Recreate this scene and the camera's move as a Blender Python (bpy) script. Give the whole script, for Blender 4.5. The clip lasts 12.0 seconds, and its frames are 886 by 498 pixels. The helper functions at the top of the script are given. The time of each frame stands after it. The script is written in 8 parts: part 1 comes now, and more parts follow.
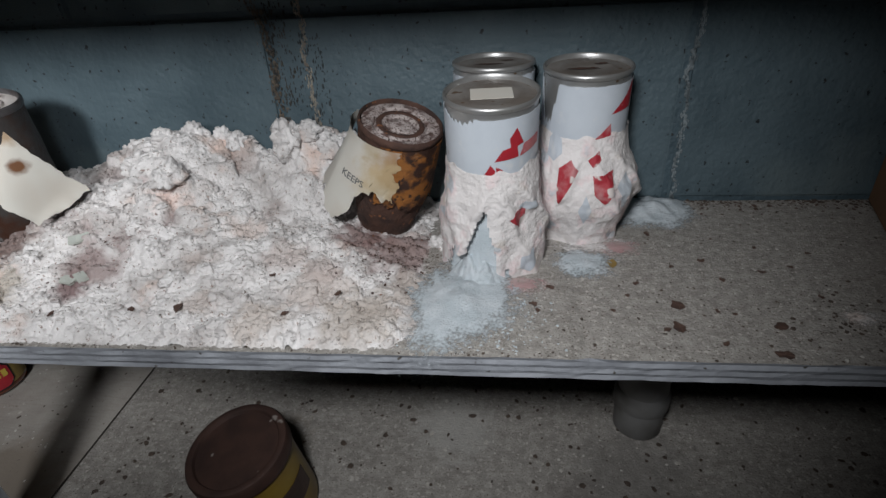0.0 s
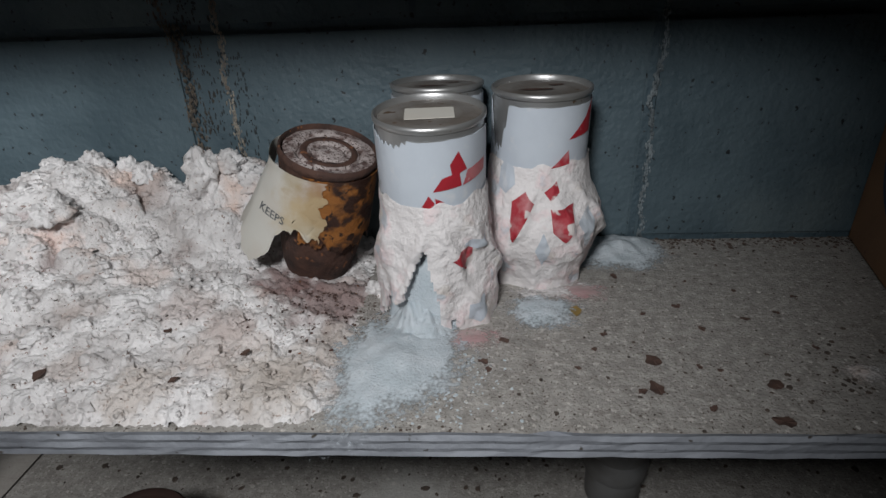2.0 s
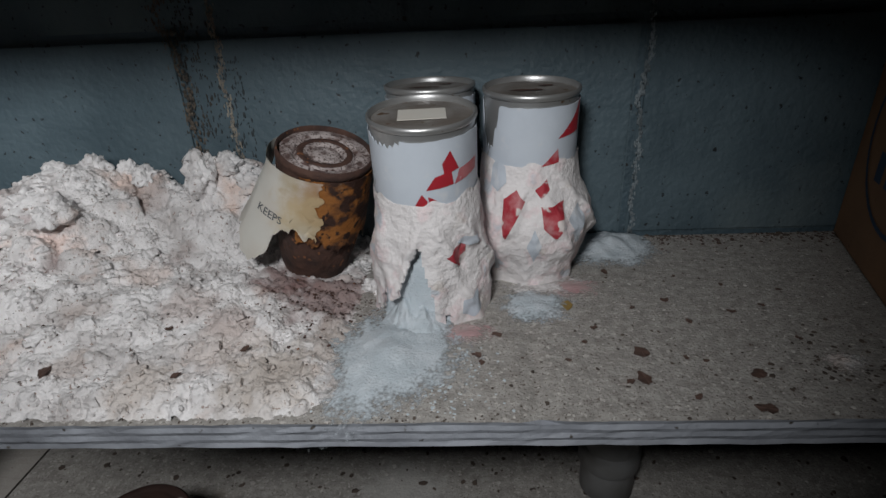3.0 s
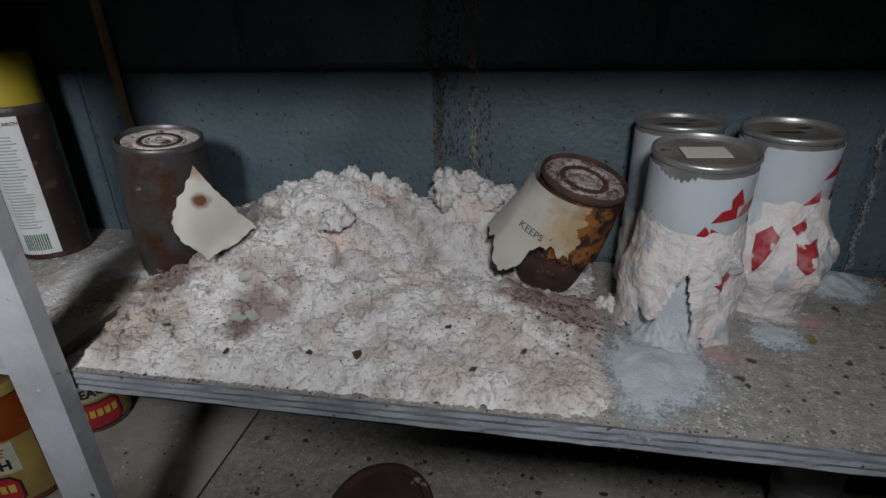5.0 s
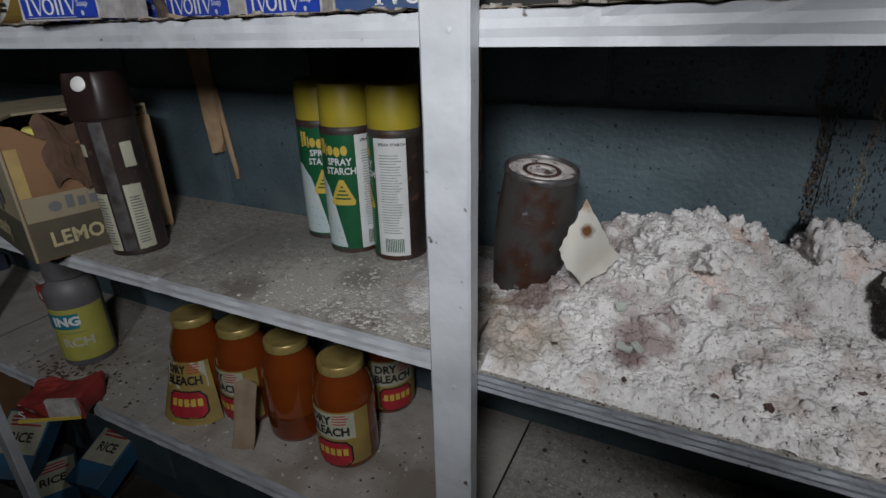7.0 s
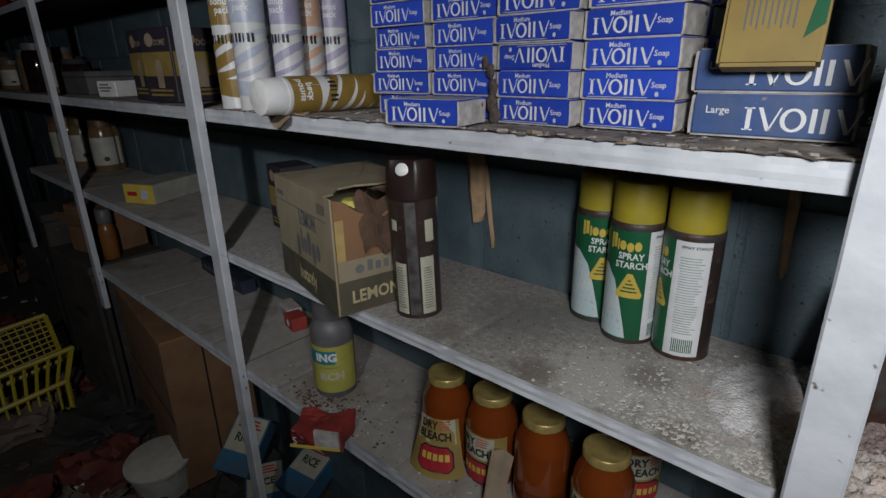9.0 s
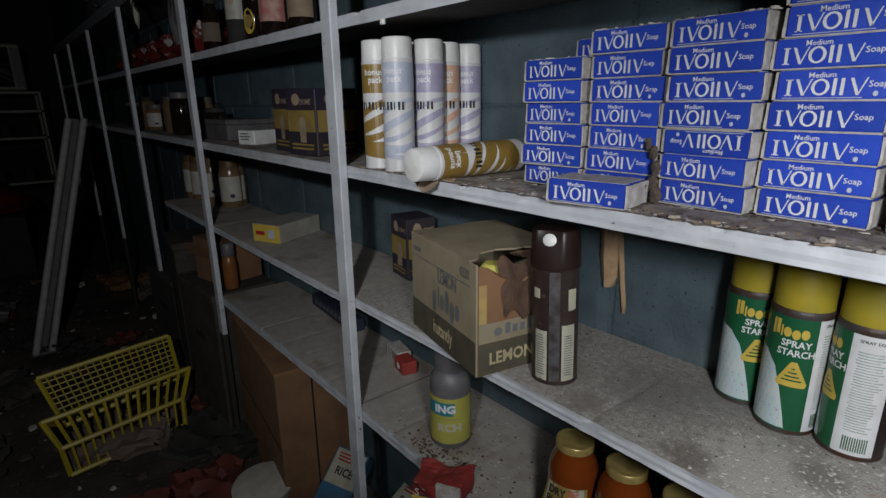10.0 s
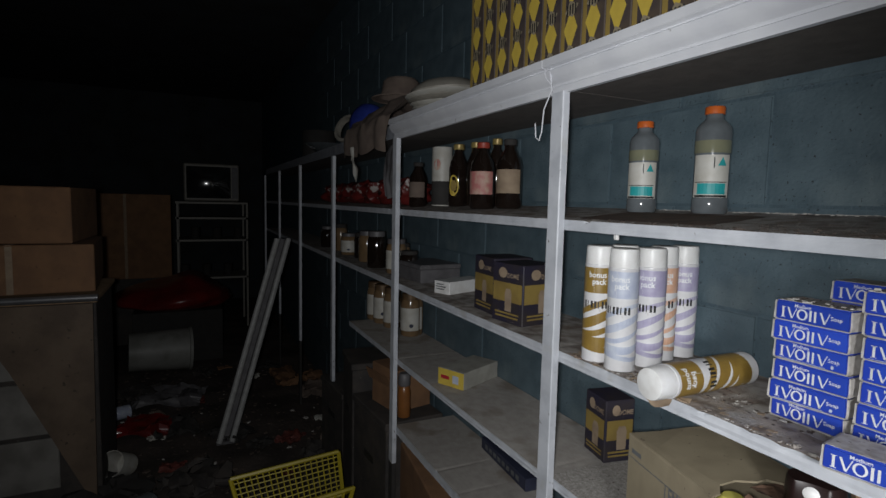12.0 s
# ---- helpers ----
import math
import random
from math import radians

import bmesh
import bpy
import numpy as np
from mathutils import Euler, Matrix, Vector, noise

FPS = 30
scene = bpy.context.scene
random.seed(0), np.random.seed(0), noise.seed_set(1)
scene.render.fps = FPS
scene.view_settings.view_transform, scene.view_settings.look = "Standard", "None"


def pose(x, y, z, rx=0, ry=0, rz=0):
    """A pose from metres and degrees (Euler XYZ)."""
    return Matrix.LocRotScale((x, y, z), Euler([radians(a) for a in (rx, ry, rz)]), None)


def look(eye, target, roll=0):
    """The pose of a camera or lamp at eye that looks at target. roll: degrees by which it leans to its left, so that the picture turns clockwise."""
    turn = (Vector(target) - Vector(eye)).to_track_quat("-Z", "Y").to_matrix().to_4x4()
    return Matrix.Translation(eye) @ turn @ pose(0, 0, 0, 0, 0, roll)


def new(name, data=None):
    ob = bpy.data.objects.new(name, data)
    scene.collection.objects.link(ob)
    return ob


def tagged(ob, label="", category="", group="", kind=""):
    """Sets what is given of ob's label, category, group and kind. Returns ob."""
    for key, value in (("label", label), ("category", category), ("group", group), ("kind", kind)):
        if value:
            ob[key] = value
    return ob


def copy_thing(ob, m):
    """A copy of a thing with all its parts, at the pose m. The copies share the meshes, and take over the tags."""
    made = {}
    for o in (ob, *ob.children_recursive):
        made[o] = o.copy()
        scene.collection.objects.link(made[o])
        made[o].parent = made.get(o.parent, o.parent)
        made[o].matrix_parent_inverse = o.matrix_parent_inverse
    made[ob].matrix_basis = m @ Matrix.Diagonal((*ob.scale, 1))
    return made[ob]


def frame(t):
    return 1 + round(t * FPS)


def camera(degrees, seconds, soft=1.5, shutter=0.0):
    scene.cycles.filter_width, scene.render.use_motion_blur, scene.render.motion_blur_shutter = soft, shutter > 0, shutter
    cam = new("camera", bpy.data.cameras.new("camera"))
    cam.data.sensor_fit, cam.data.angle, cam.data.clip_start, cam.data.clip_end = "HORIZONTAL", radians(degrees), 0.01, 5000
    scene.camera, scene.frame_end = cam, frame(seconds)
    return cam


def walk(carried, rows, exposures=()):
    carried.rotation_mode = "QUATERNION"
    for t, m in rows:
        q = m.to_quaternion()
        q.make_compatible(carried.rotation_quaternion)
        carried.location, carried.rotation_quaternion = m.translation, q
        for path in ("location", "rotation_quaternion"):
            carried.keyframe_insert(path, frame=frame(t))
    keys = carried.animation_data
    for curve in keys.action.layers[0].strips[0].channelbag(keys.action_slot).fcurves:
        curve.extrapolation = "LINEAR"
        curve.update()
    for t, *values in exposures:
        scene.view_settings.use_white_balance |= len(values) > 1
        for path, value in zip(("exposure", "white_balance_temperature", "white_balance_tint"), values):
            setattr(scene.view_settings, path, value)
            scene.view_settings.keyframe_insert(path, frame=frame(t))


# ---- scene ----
cam = camera(80.2, 12.0)
PATH = [
    (0, (0.472, -0.278, 0.253), (0.265, 1.432, -0.763), -3.4),
    (0.5, (0.46, -0.281, 0.243), (0.3, 1.439, -0.765), -2.7),
    (1, (0.468, -0.24, 0.226), (0.332, 1.512, -0.728), -1.2),
    (1.5, (0.486, -0.219, 0.213), (0.391, 1.568, -0.678), -1.4),
    (2, (0.491, -0.218, 0.219), (0.395, 1.58, -0.652), -2.1),
    (2.5, (0.495, -0.223, 0.22), (0.411, 1.578, -0.645), -2.4),
    (2.7, (0.496, -0.225, 0.22), (0.417, 1.575, -0.649), -2.5),
    (4.5, (0.409, -0.261, 0.239), (0.147, 1.54, -0.592), -2.4),
    (5, (0.347, -0.278, 0.247), (0.014, 1.515, -0.573), -1.4),
    (5.5, (0.292, -0.292, 0.252), (-0.169, 1.479, -0.553), -1.1),
    (6, (0.238, -0.304, 0.258), (-0.354, 1.423, -0.558), -1.4),
    (6.5, (0.186, -0.325, 0.264), (-0.524, 1.359, -0.549), -1.4),
    (7, (0.147, -0.354, 0.281), (-0.682, 1.289, -0.501), -1.3),
    (7.5, (0.11, -0.38, 0.3), (-0.841, 1.203, -0.469), -1.7),
    (7.7, (0.096, -0.39, 0.308), (-0.905, 1.163, -0.458), -2.0),
    (9.3, (-0.034, -0.476, 0.375), (-1.371, 0.873, -0.251), -0.9),
    (9.5, (-0.048, -0.496, 0.386), (-1.434, 0.817, -0.211), -0.8),
    (9.9, (-0.083, -0.524, 0.395), (-1.537, 0.743, -0.134), -0.3),
    (10, (-0.08, -0.527, 0.413), (-1.559, 0.705, -0.131), -0.7),
    (10.5, (-0.114, -0.564, 0.443), (-1.687, 0.573, -0.038), -0.5),
    (11, (-0.138, -0.604, 0.484), (-1.794, 0.444, 0.085), -0.2),
    (11.5, (-0.149, -0.654, 0.537), (-1.887, 0.291, 0.238), 0.4),
    (12, (-0.143, -0.689, 0.595), (-1.939, 0.173, 0.416), 1.3),
]
EXPOSURES = [(0.0, -0.26), (2.7, -0.46), (5.0, -0.96), (6.5, -0.92), (7.6, -0.84), (9.4, -0.56), (10.5, -0.24), (12.0, 0.10)]
walk(cam, [(t, look(eye, target, roll)) for t, eye, target, roll in PATH], EXPOSURES)

# ---- light: hand lamps held where the visitor's torch passes ----
world = bpy.data.worlds.new("dark_room")
scene.world = world
world.use_nodes = True
world.node_tree.nodes["Background"].inputs[0].default_value = (0.6, 0.75, 1.0, 1)
world.node_tree.nodes["Background"].inputs[1].default_value = 0.0045


def torch(eye, target, watts, radius, spread):
    data = bpy.data.lights.new("torch_light", "SPOT")
    data.energy, data.shadow_soft_size, data.spot_size, data.spot_blend = watts, radius, radians(spread), 0.9
    data.color = (0.97, 0.985, 1.0)
    ob = new("torch_light", data)
    ob.matrix_world = look(eye, target)
    return ob


torch((0.410, -0.345, 0.405), (0.395, 0.15, 0.055), 13.0, 0.040, 80)
torch((0.14, -0.50, 0.465), (-0.27, 0.13, 0.11), 27.0, 0.060, 77)
torch((-0.12, -0.74, 0.60), (-1.72, -0.16, 0.48), 41.0, 0.024, 113)

# ---- materials ----
MATS = {}


def mat(name, base, rough=0.6, metal=0.0, second=None, scale=30.0, lo=0.4, hi=0.65, bump=0.0, bscale=150.0,
        speck=None, sscale=220.0, sfrom=0.66, coat=0.0, stain=None, stscale=9.0, stfrom=0.56, rand=0.0, spec=0.5, streak=None):
    """A surface: base colour, a second tone in soft patches, dirt specks, larger stains and fine relief."""
    if name in MATS:
        return MATS[name]
    m = bpy.data.materials.new(name)
    m.use_nodes = True
    nt = m.node_tree
    b = nt.nodes["Principled BSDF"]
    co = nt.nodes.new("ShaderNodeTexCoord").outputs["Object"]

    def noise_tex(sc, detail=6.0):
        n = nt.nodes.new("ShaderNodeTexNoise")
        n.inputs["Scale"].default_value, n.inputs["Detail"].default_value = sc, detail
        nt.links.new(co, n.inputs["Vector"])
        return n.outputs["Fac"]

    def step(src, a, z):
        r = nt.nodes.new("ShaderNodeMapRange")
        r.inputs["From Min"].default_value, r.inputs["From Max"].default_value = a, z
        nt.links.new(src, r.inputs["Value"])
        return r.outputs["Result"]

    def blend(fac, a, c):
        x = nt.nodes.new("ShaderNodeMix")
        x.data_type = "RGBA"
        nt.links.new(fac, x.inputs["Factor"])
        if isinstance(a, tuple):
            x.inputs["A"].default_value = (*a, 1)
        else:
            nt.links.new(a, x.inputs["A"])
        x.inputs["B"].default_value = (*c, 1)
        return x.outputs["Result"]

    second = second or tuple(c * 0.8 for c in base)
    col = blend(step(noise_tex(scale), lo, hi), base, second)
    if streak:
        mp = nt.nodes.new("ShaderNodeMapping")
        mp.inputs["Scale"].default_value = (45.0, 300.0, 300.0)
        nt.links.new(co, mp.inputs["Vector"])
        sn = nt.nodes.new("ShaderNodeTexNoise")
        sn.inputs["Scale"].default_value, sn.inputs["Detail"].default_value = 1.0, 5.0
        nt.links.new(mp.outputs["Vector"], sn.inputs["Vector"])
        col = blend(step(sn.outputs["Fac"], 0.52, 0.90), col, streak)
    if stain:
        col = blend(step(noise_tex(stscale, 8.0), stfrom, stfrom + 0.1), col, stain)
    if speck:
        col = blend(step(noise_tex(sscale, 2.0), sfrom, sfrom + 0.05), col, speck)
    if rand:
        info = nt.nodes.new("ShaderNodeObjectInfo")
        hsv = nt.nodes.new("ShaderNodeHueSaturation")
        nt.links.new(step(info.outputs["Random"], 0.0, 1.0), hsv.inputs["Value"])
        r = hsv.inputs["Value"].links[0].from_node
        r.inputs["To Min"].default_value, r.inputs["To Max"].default_value = 1.0 - rand, 1.0 + rand
        nt.links.new(col, hsv.inputs["Color"])
        col = hsv.outputs["Color"]
    nt.links.new(col, b.inputs["Base Color"])
    b.inputs["Roughness"].default_value, b.inputs["Metallic"].default_value = rough, metal
    b.inputs["Coat Weight"].default_value = coat
    b.inputs["Specular IOR Level"].default_value = spec
    if bump:
        bn = nt.nodes.new("ShaderNodeBump")
        bn.inputs["Distance"].default_value = bump
        nt.links.new(noise_tex(bscale, 5.0), bn.inputs["Height"])
        nt.links.new(bn.outputs["Normal"], b.inputs["Normal"])
    MATS[name] = m
    return m


def glass(name, colour, rough=0.05, alpha=1.0):
    if name in MATS:
        return MATS[name]
    m = bpy.data.materials.new(name)
    m.use_nodes = True
    b = m.node_tree.nodes["Principled BSDF"]
    b.inputs["Base Color"].default_value = (*colour, 1)
    b.inputs["Roughness"].default_value = rough
    b.inputs["Transmission Weight"].default_value = alpha
    b.inputs["IOR"].default_value = 1.45
    MATS[name] = m
    return m


WALL = mat("painted_block", (0.095, 0.137, 0.160), 0.55, second=(0.066, 0.100, 0.120), scale=14, bump=0.0016, bscale=150,
           speck=(0.018, 0.022, 0.026), sscale=165, sfrom=0.655, stain=(0.12, 0.16, 0.175), stscale=5, stfrom=0.58, rand=0.05)
MORTAR = mat("painted_mortar", (0.075, 0.115, 0.14), 0.6, bump=0.002, bscale=200, speck=(0.02, 0.02, 0.02), sscale=90, sfrom=0.68)
PAINT = mat("white_shelf_paint", (0.60, 0.62, 0.66), 0.42, second=(0.48, 0.50, 0.54), scale=18, bump=0.0006, bscale=90,
            speck=(0.12, 0.10, 0.08), sscale=75, sfrom=0.72, stain=(0.50, 0.50, 0.49), stscale=12, stfrom=0.60)
SHELFTOP = mat("dusty_shelf_top", (0.40, 0.38, 0.355), 0.8, second=(0.26, 0.245, 0.225), scale=110, lo=0.35, hi=0.68, bump=0.0012, bscale=420,
               speck=(0.10, 0.072, 0.058), sscale=620, sfrom=0.615, stain=(0.52, 0.49, 0.46), stscale=240, stfrom=0.57, streak=(0.22, 0.195, 0.175))
BAYTOP = mat("dusty_grey_shelf", (0.40, 0.375, 0.345), 0.8, second=(0.33, 0.305, 0.28), scale=37, lo=0.35, hi=0.68, bump=0.0008, bscale=310,
             speck=(0.16, 0.13, 0.11), sscale=190, sfrom=0.70, stain=(0.25, 0.215, 0.18), stscale=6.7, stfrom=0.56, streak=(0.28, 0.255, 0.235))
SHELFDIRT = mat("filthy_shelf_top", (0.38, 0.355, 0.33), 0.9, second=(0.17, 0.14, 0.12), scale=28, bump=0.0015, bscale=260,
                speck=(0.35, 0.33, 0.31), sscale=160, sfrom=0.69, stain=(0.20, 0.15, 0.12), stscale=13, stfrom=0.56)
EDGE = mat("chipped_board_edge", (0.36, 0.38, 0.42), 0.55, second=(0.20, 0.21, 0.235), scale=25, lo=0.35, hi=0.75, bump=0.001, bscale=180,
           speck=(0.08, 0.07, 0.06), sscale=130, sfrom=0.68)
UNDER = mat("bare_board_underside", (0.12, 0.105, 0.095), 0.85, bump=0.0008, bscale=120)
FLOOR = mat("grimy_floor", (0.045, 0.035, 0.03), 0.9, second=(0.09, 0.07, 0.06), scale=5, bump=0.006, bscale=40,
            speck=(0.16, 0.14, 0.12), sscale=60, sfrom=0.68)
# near-black all over, for the ceiling and the walls that close the room
DARKWALL = mat("near_black_wall", (0.04, 0.045, 0.05), 0.9, second=(0.03, 0.03, 0.03), scale=4, bump=0.003, bscale=60)
POWDER = mat("caked_powder", (0.82, 0.798, 0.795), 0.9, second=(0.575, 0.545, 0.535), scale=34, lo=0.44, hi=0.66, bump=0.0026, bscale=300,
             speck=(0.34, 0.27, 0.24), sscale=330, sfrom=0.645, stain=(0.76, 0.62, 0.56), stscale=17, stfrom=0.585)
RUSTDUST = mat("rusty_powder", (0.30, 0.235, 0.225), 0.95, second=(0.16, 0.10, 0.095), scale=90, bump=0.002, bscale=300,
               speck=(0.6, 0.55, 0.52), sscale=150, sfrom=0.60)
BLUEPOW = mat("pale_blue_powder", (0.49, 0.55, 0.59), 0.95, second=(0.60, 0.65, 0.69), scale=60, bump=0.001, bscale=600,
              speck=(0.45, 0.52, 0.56), sscale=260, sfrom=0.68)
RUST = mat("deep_rust", (0.085, 0.042, 0.03), 0.85, second=(0.04, 0.022, 0.018), scale=60, bump=0.0015, bscale=220,
           speck=(0.22, 0.09, 0.04), sscale=120, sfrom=0.64)
RUSTCAN = mat("rusted_tin", (0.070, 0.063, 0.061), 0.5, 0.3, second=(0.068, 0.030, 0.019), scale=40, lo=0.44, hi=0.60, bump=0.0006, bscale=260,
              speck=(0.20, 0.20, 0.205), sscale=90, sfrom=0.70)
LIDRUST = mat("crusted_lid", (0.46, 0.40, 0.385), 0.85, second=(0.11, 0.066, 0.058), scale=120, lo=0.44, hi=0.64, speck=(0.06, 0.035, 0.03), sscale=560, sfrom=0.56, bump=0.0012, bscale=300)
LIDPALE = mat("pale_crusted_lid", (0.60, 0.56, 0.54), 0.85, second=(0.13, 0.085, 0.075), scale=70, lo=0.54, hi=0.66, speck=(0.10, 0.06, 0.05), sscale=230, sfrom=0.63, bump=0.0008, bscale=300)
TIN = mat("dull_tin", (0.42, 0.42, 0.42), 0.38, 0.7, second=(0.40, 0.40, 0.39), scale=45, speck=(0.20, 0.13, 0.08), sscale=150, sfrom=0.70, bump=0.0002)
LIDTIN = mat("tarnished_lid", (0.30, 0.285, 0.27), 0.5, 0.3, second=(0.19, 0.165, 0.145), scale=38, lo=0.38, hi=0.66, speck=(0.13, 0.08, 0.05), sscale=130, sfrom=0.66, bump=0.0003)
BROWNLID = mat("brown_lid", (0.075, 0.042, 0.034), 0.5, 0.25, second=(0.05, 0.03, 0.026), scale=40, speck=(0.3, 0.26, 0.24), sscale=60, sfrom=0.72, bump=0.0004)
LABELW = mat("pale_label", (0.58, 0.63, 0.69), 0.42, second=(0.50, 0.545, 0.605), scale=22, stain=(0.64, 0.66, 0.69), stscale=60, stfrom=0.58, bump=0.0003, bscale=90, speck=(0.35, 0.34, 0.33), sscale=110, sfrom=0.72)
CRUST = mat("swollen_crust", (0.79, 0.755, 0.75), 0.9, second=(0.76, 0.55, 0.56), scale=44, lo=0.52, hi=0.74, bump=0.0016, bscale=290,
            speck=(0.58, 0.61, 0.65), sscale=44, sfrom=0.63, stain=(0.68, 0.62, 0.57), stscale=38, stfrom=0.60)
PINK = mat("pink_dust", (0.62, 0.50, 0.48), 0.95, second=(0.62, 0.36, 0.37), scale=45)
RED = mat("faded_red_print", (0.42, 0.022, 0.035), 0.5, second=(0.33, 0.02, 0.03), scale=60, speck=(0.6, 0.55, 0.55), sscale=140, sfrom=0.70)
WORNRED = mat("worn_red_print", (0.40, 0.03, 0.045), 0.6, second=(0.50, 0.20, 0.21), scale=75, lo=0.5, hi=0.66, speck=(0.66, 0.60, 0.58), sscale=85, sfrom=0.58)
PALERED = mat("rubbed_red_print", (0.50, 0.17, 0.18), 0.6, second=(0.42, 0.05, 0.07), scale=60, speck=(0.62, 0.62, 0.66), sscale=120, sfrom=0.60)
PAPER = mat("stained_paper", (0.62, 0.605, 0.555), 0.7, second=(0.60, 0.56, 0.50), scale=25, speck=(0.35, 0.17, 0.05), sscale=40, sfrom=0.74)
RUSTPAPER = mat("rust_soaked_label", (0.30, 0.115, 0.026), 0.6, second=(0.040, 0.017, 0.011), scale=58, lo=0.45, hi=0.56, stain=(0.56, 0.47, 0.34), stscale=46, stfrom=0.62, bump=0.0016, bscale=170, speck=(0.03, 0.014, 0.01), sscale=160, sfrom=0.60)
CARD = mat("brown_cardboard", (0.235, 0.125, 0.062), 0.85, second=(0.18, 0.095, 0.05), scale=12, bump=0.0004, bscale=300, speck=(0.09, 0.05, 0.03), sscale=70, sfrom=0.72)
CARTON = mat("olive_carton", (0.29, 0.245, 0.165), 0.75, second=(0.235, 0.195, 0.13), scale=14, speck=(0.13, 0.10, 0.07), sscale=110, sfrom=0.70)
OLIVE = mat("dark_olive_print", (0.085, 0.075, 0.048), 0.75, second=(0.065, 0.055, 0.038), scale=30)
CREAMP = mat("cream_print", (0.50, 0.43, 0.25), 0.75)
PANELY = mat("amber_panel", (0.42, 0.30, 0.11), 0.75, second=(0.32, 0.21, 0.09), scale=25)
TORN = mat("torn_inner_card", (0.10, 0.055, 0.034), 0.9, second=(0.06, 0.035, 0.022), scale=50)
INK = mat("black_ink", (0.02, 0.02, 0.021), 0.6)
LIGHTINK = mat("faded_green_ink", (0.26, 0.33, 0.30), 0.6, second=(0.42, 0.44, 0.44), scale=120)
GREYINK = mat("grey_ink", (0.14, 0.145, 0.15), 0.65)
WHITE = mat("white_print", (0.74, 0.75, 0.77), 0.5, second=(0.66, 0.67, 0.68), scale=40)
BLUE = mat("bright_blue_wrapper", (0.022, 0.055, 0.43), 0.38, bump=0.0012, bscale=55, second=(0.026, 0.07, 0.47), scale=30, speck=(0.3, 0.33, 0.45), sscale=75, sfrom=0.755, rand=0.16)
BLUE2 = mat("dusty_blue_wrapper", (0.040, 0.085, 0.235), 0.55, second=(0.060, 0.095, 0.20), scale=25, bump=0.0010, bscale=60, speck=(0.2, 0.2, 0.22), sscale=110, sfrom=0.70)
WRAPEND = mat("dirty_wrapper_end", (0.50, 0.48, 0.46), 0.7, second=(0.34, 0.31, 0.285), scale=70, speck=(0.10, 0.08, 0.06), sscale=110, sfrom=0.68, bump=0.0008, bscale=160)
YELLOWCAP = mat("yellow_cap", (0.40, 0.31, 0.022), 0.45, second=(0.34, 0.28, 0.03), scale=30)
GREEN = mat("green_can_paint", (0.014, 0.12, 0.05), 0.35, 0.1, second=(0.012, 0.10, 0.042), scale=30)
YELLOW = mat("yellow_print", (0.62, 0.46, 0.075), 0.5, second=(0.55, 0.40, 0.07), scale=40)
AQUA = mat("pale_aqua_print", (0.50, 0.63, 0.66), 0.5, second=(0.60, 0.66, 0.66), scale=35, speck=(0.62, 0.30, 0.30), sscale=120, sfrom=0.72)
BROWNCAN = mat("brown_can_paint", (0.036, 0.024, 0.022), 0.35, 0.2, second=(0.05, 0.035, 0.032), scale=35, speck=(0.11, 0.06, 0.045), sscale=80, sfrom=0.64)
BROWNCAP = mat("dark_brown_plastic", (0.022, 0.011, 0.010), 0.4, speck=(0.06, 0.045, 0.04), sscale=120, sfrom=0.7)
SEAMG = mat("bare_can_seam", (0.15, 0.145, 0.15), 0.4, 0.5, second=(0.075, 0.06, 0.058), scale=60)
CREAML = mat("cream_label", (0.47, 0.46, 0.36), 0.6, second=(0.38, 0.37, 0.29), scale=30, speck=(0.15, 0.13, 0.1), sscale=130, sfrom=0.7)
AMBER = mat("amber_jar", (0.20, 0.044, 0.008), 0.08, second=(0.15, 0.032, 0.007), scale=18, coat=0.6)
AMBERDK = mat("amber_jar_fill", (0.10, 0.022, 0.006), 0.12, second=(0.16, 0.03, 0.007), scale=20, coat=0.5)
GOLDLID = mat("gold_lid", (0.45, 0.35, 0.12), 0.4, 0.4, second=(0.30, 0.21, 0.08), scale=60)
LABELY = mat("yellow_jar_label", (0.33, 0.235, 0.06), 0.6, second=(0.25, 0.175, 0.055), scale=25, speck=(0.2, 0.15, 0.07), sscale=90, sfrom=0.72)
LABELT = mat("tan_label_back", (0.33, 0.25, 0.17), 0.8, second=(0.26, 0.19, 0.13), scale=30)
GREYPL = mat("grey_plastic", (0.135, 0.13, 0.135), 0.5, second=(0.10, 0.095, 0.10), scale=30, speck=(0.25, 0.24, 0.23), sscale=120, sfrom=0.7)
STARCHY = mat("starch_label", (0.40, 0.38, 0.075), 0.55, second=(0.33, 0.31, 0.07), scale=25)
TEAL = mat("teal_print", (0.02, 0.20, 0.25), 0.5)
CANWHITE = mat("white_can_lacquer", (0.70, 0.70, 0.71), 0.35, second=(0.62, 0.61, 0.62), scale=30, speck=(0.5, 0.47, 0.44), sscale=110, sfrom=0.72)
CAPWHITE = mat("white_cap", (0.78, 0.78, 0.77), 0.4, second=(0.68, 0.67, 0.65), scale=40)
GOLD = mat("gold_brown_print", (0.27, 0.175, 0.04), 0.4, second=(0.23, 0.145, 0.035), scale=40)
LILAC = mat("lilac_print", (0.36, 0.33, 0.48), 0.4, second=(0.44, 0.42, 0.55), scale=45)
LAVBLUE = mat("grey_blue_print", (0.42, 0.46, 0.58), 0.4, second=(0.52, 0.56, 0.64), scale=45)
PEACH = mat("peach_print", (0.62, 0.36, 0.24), 0.4, second=(0.66, 0.46, 0.36), scale=45)
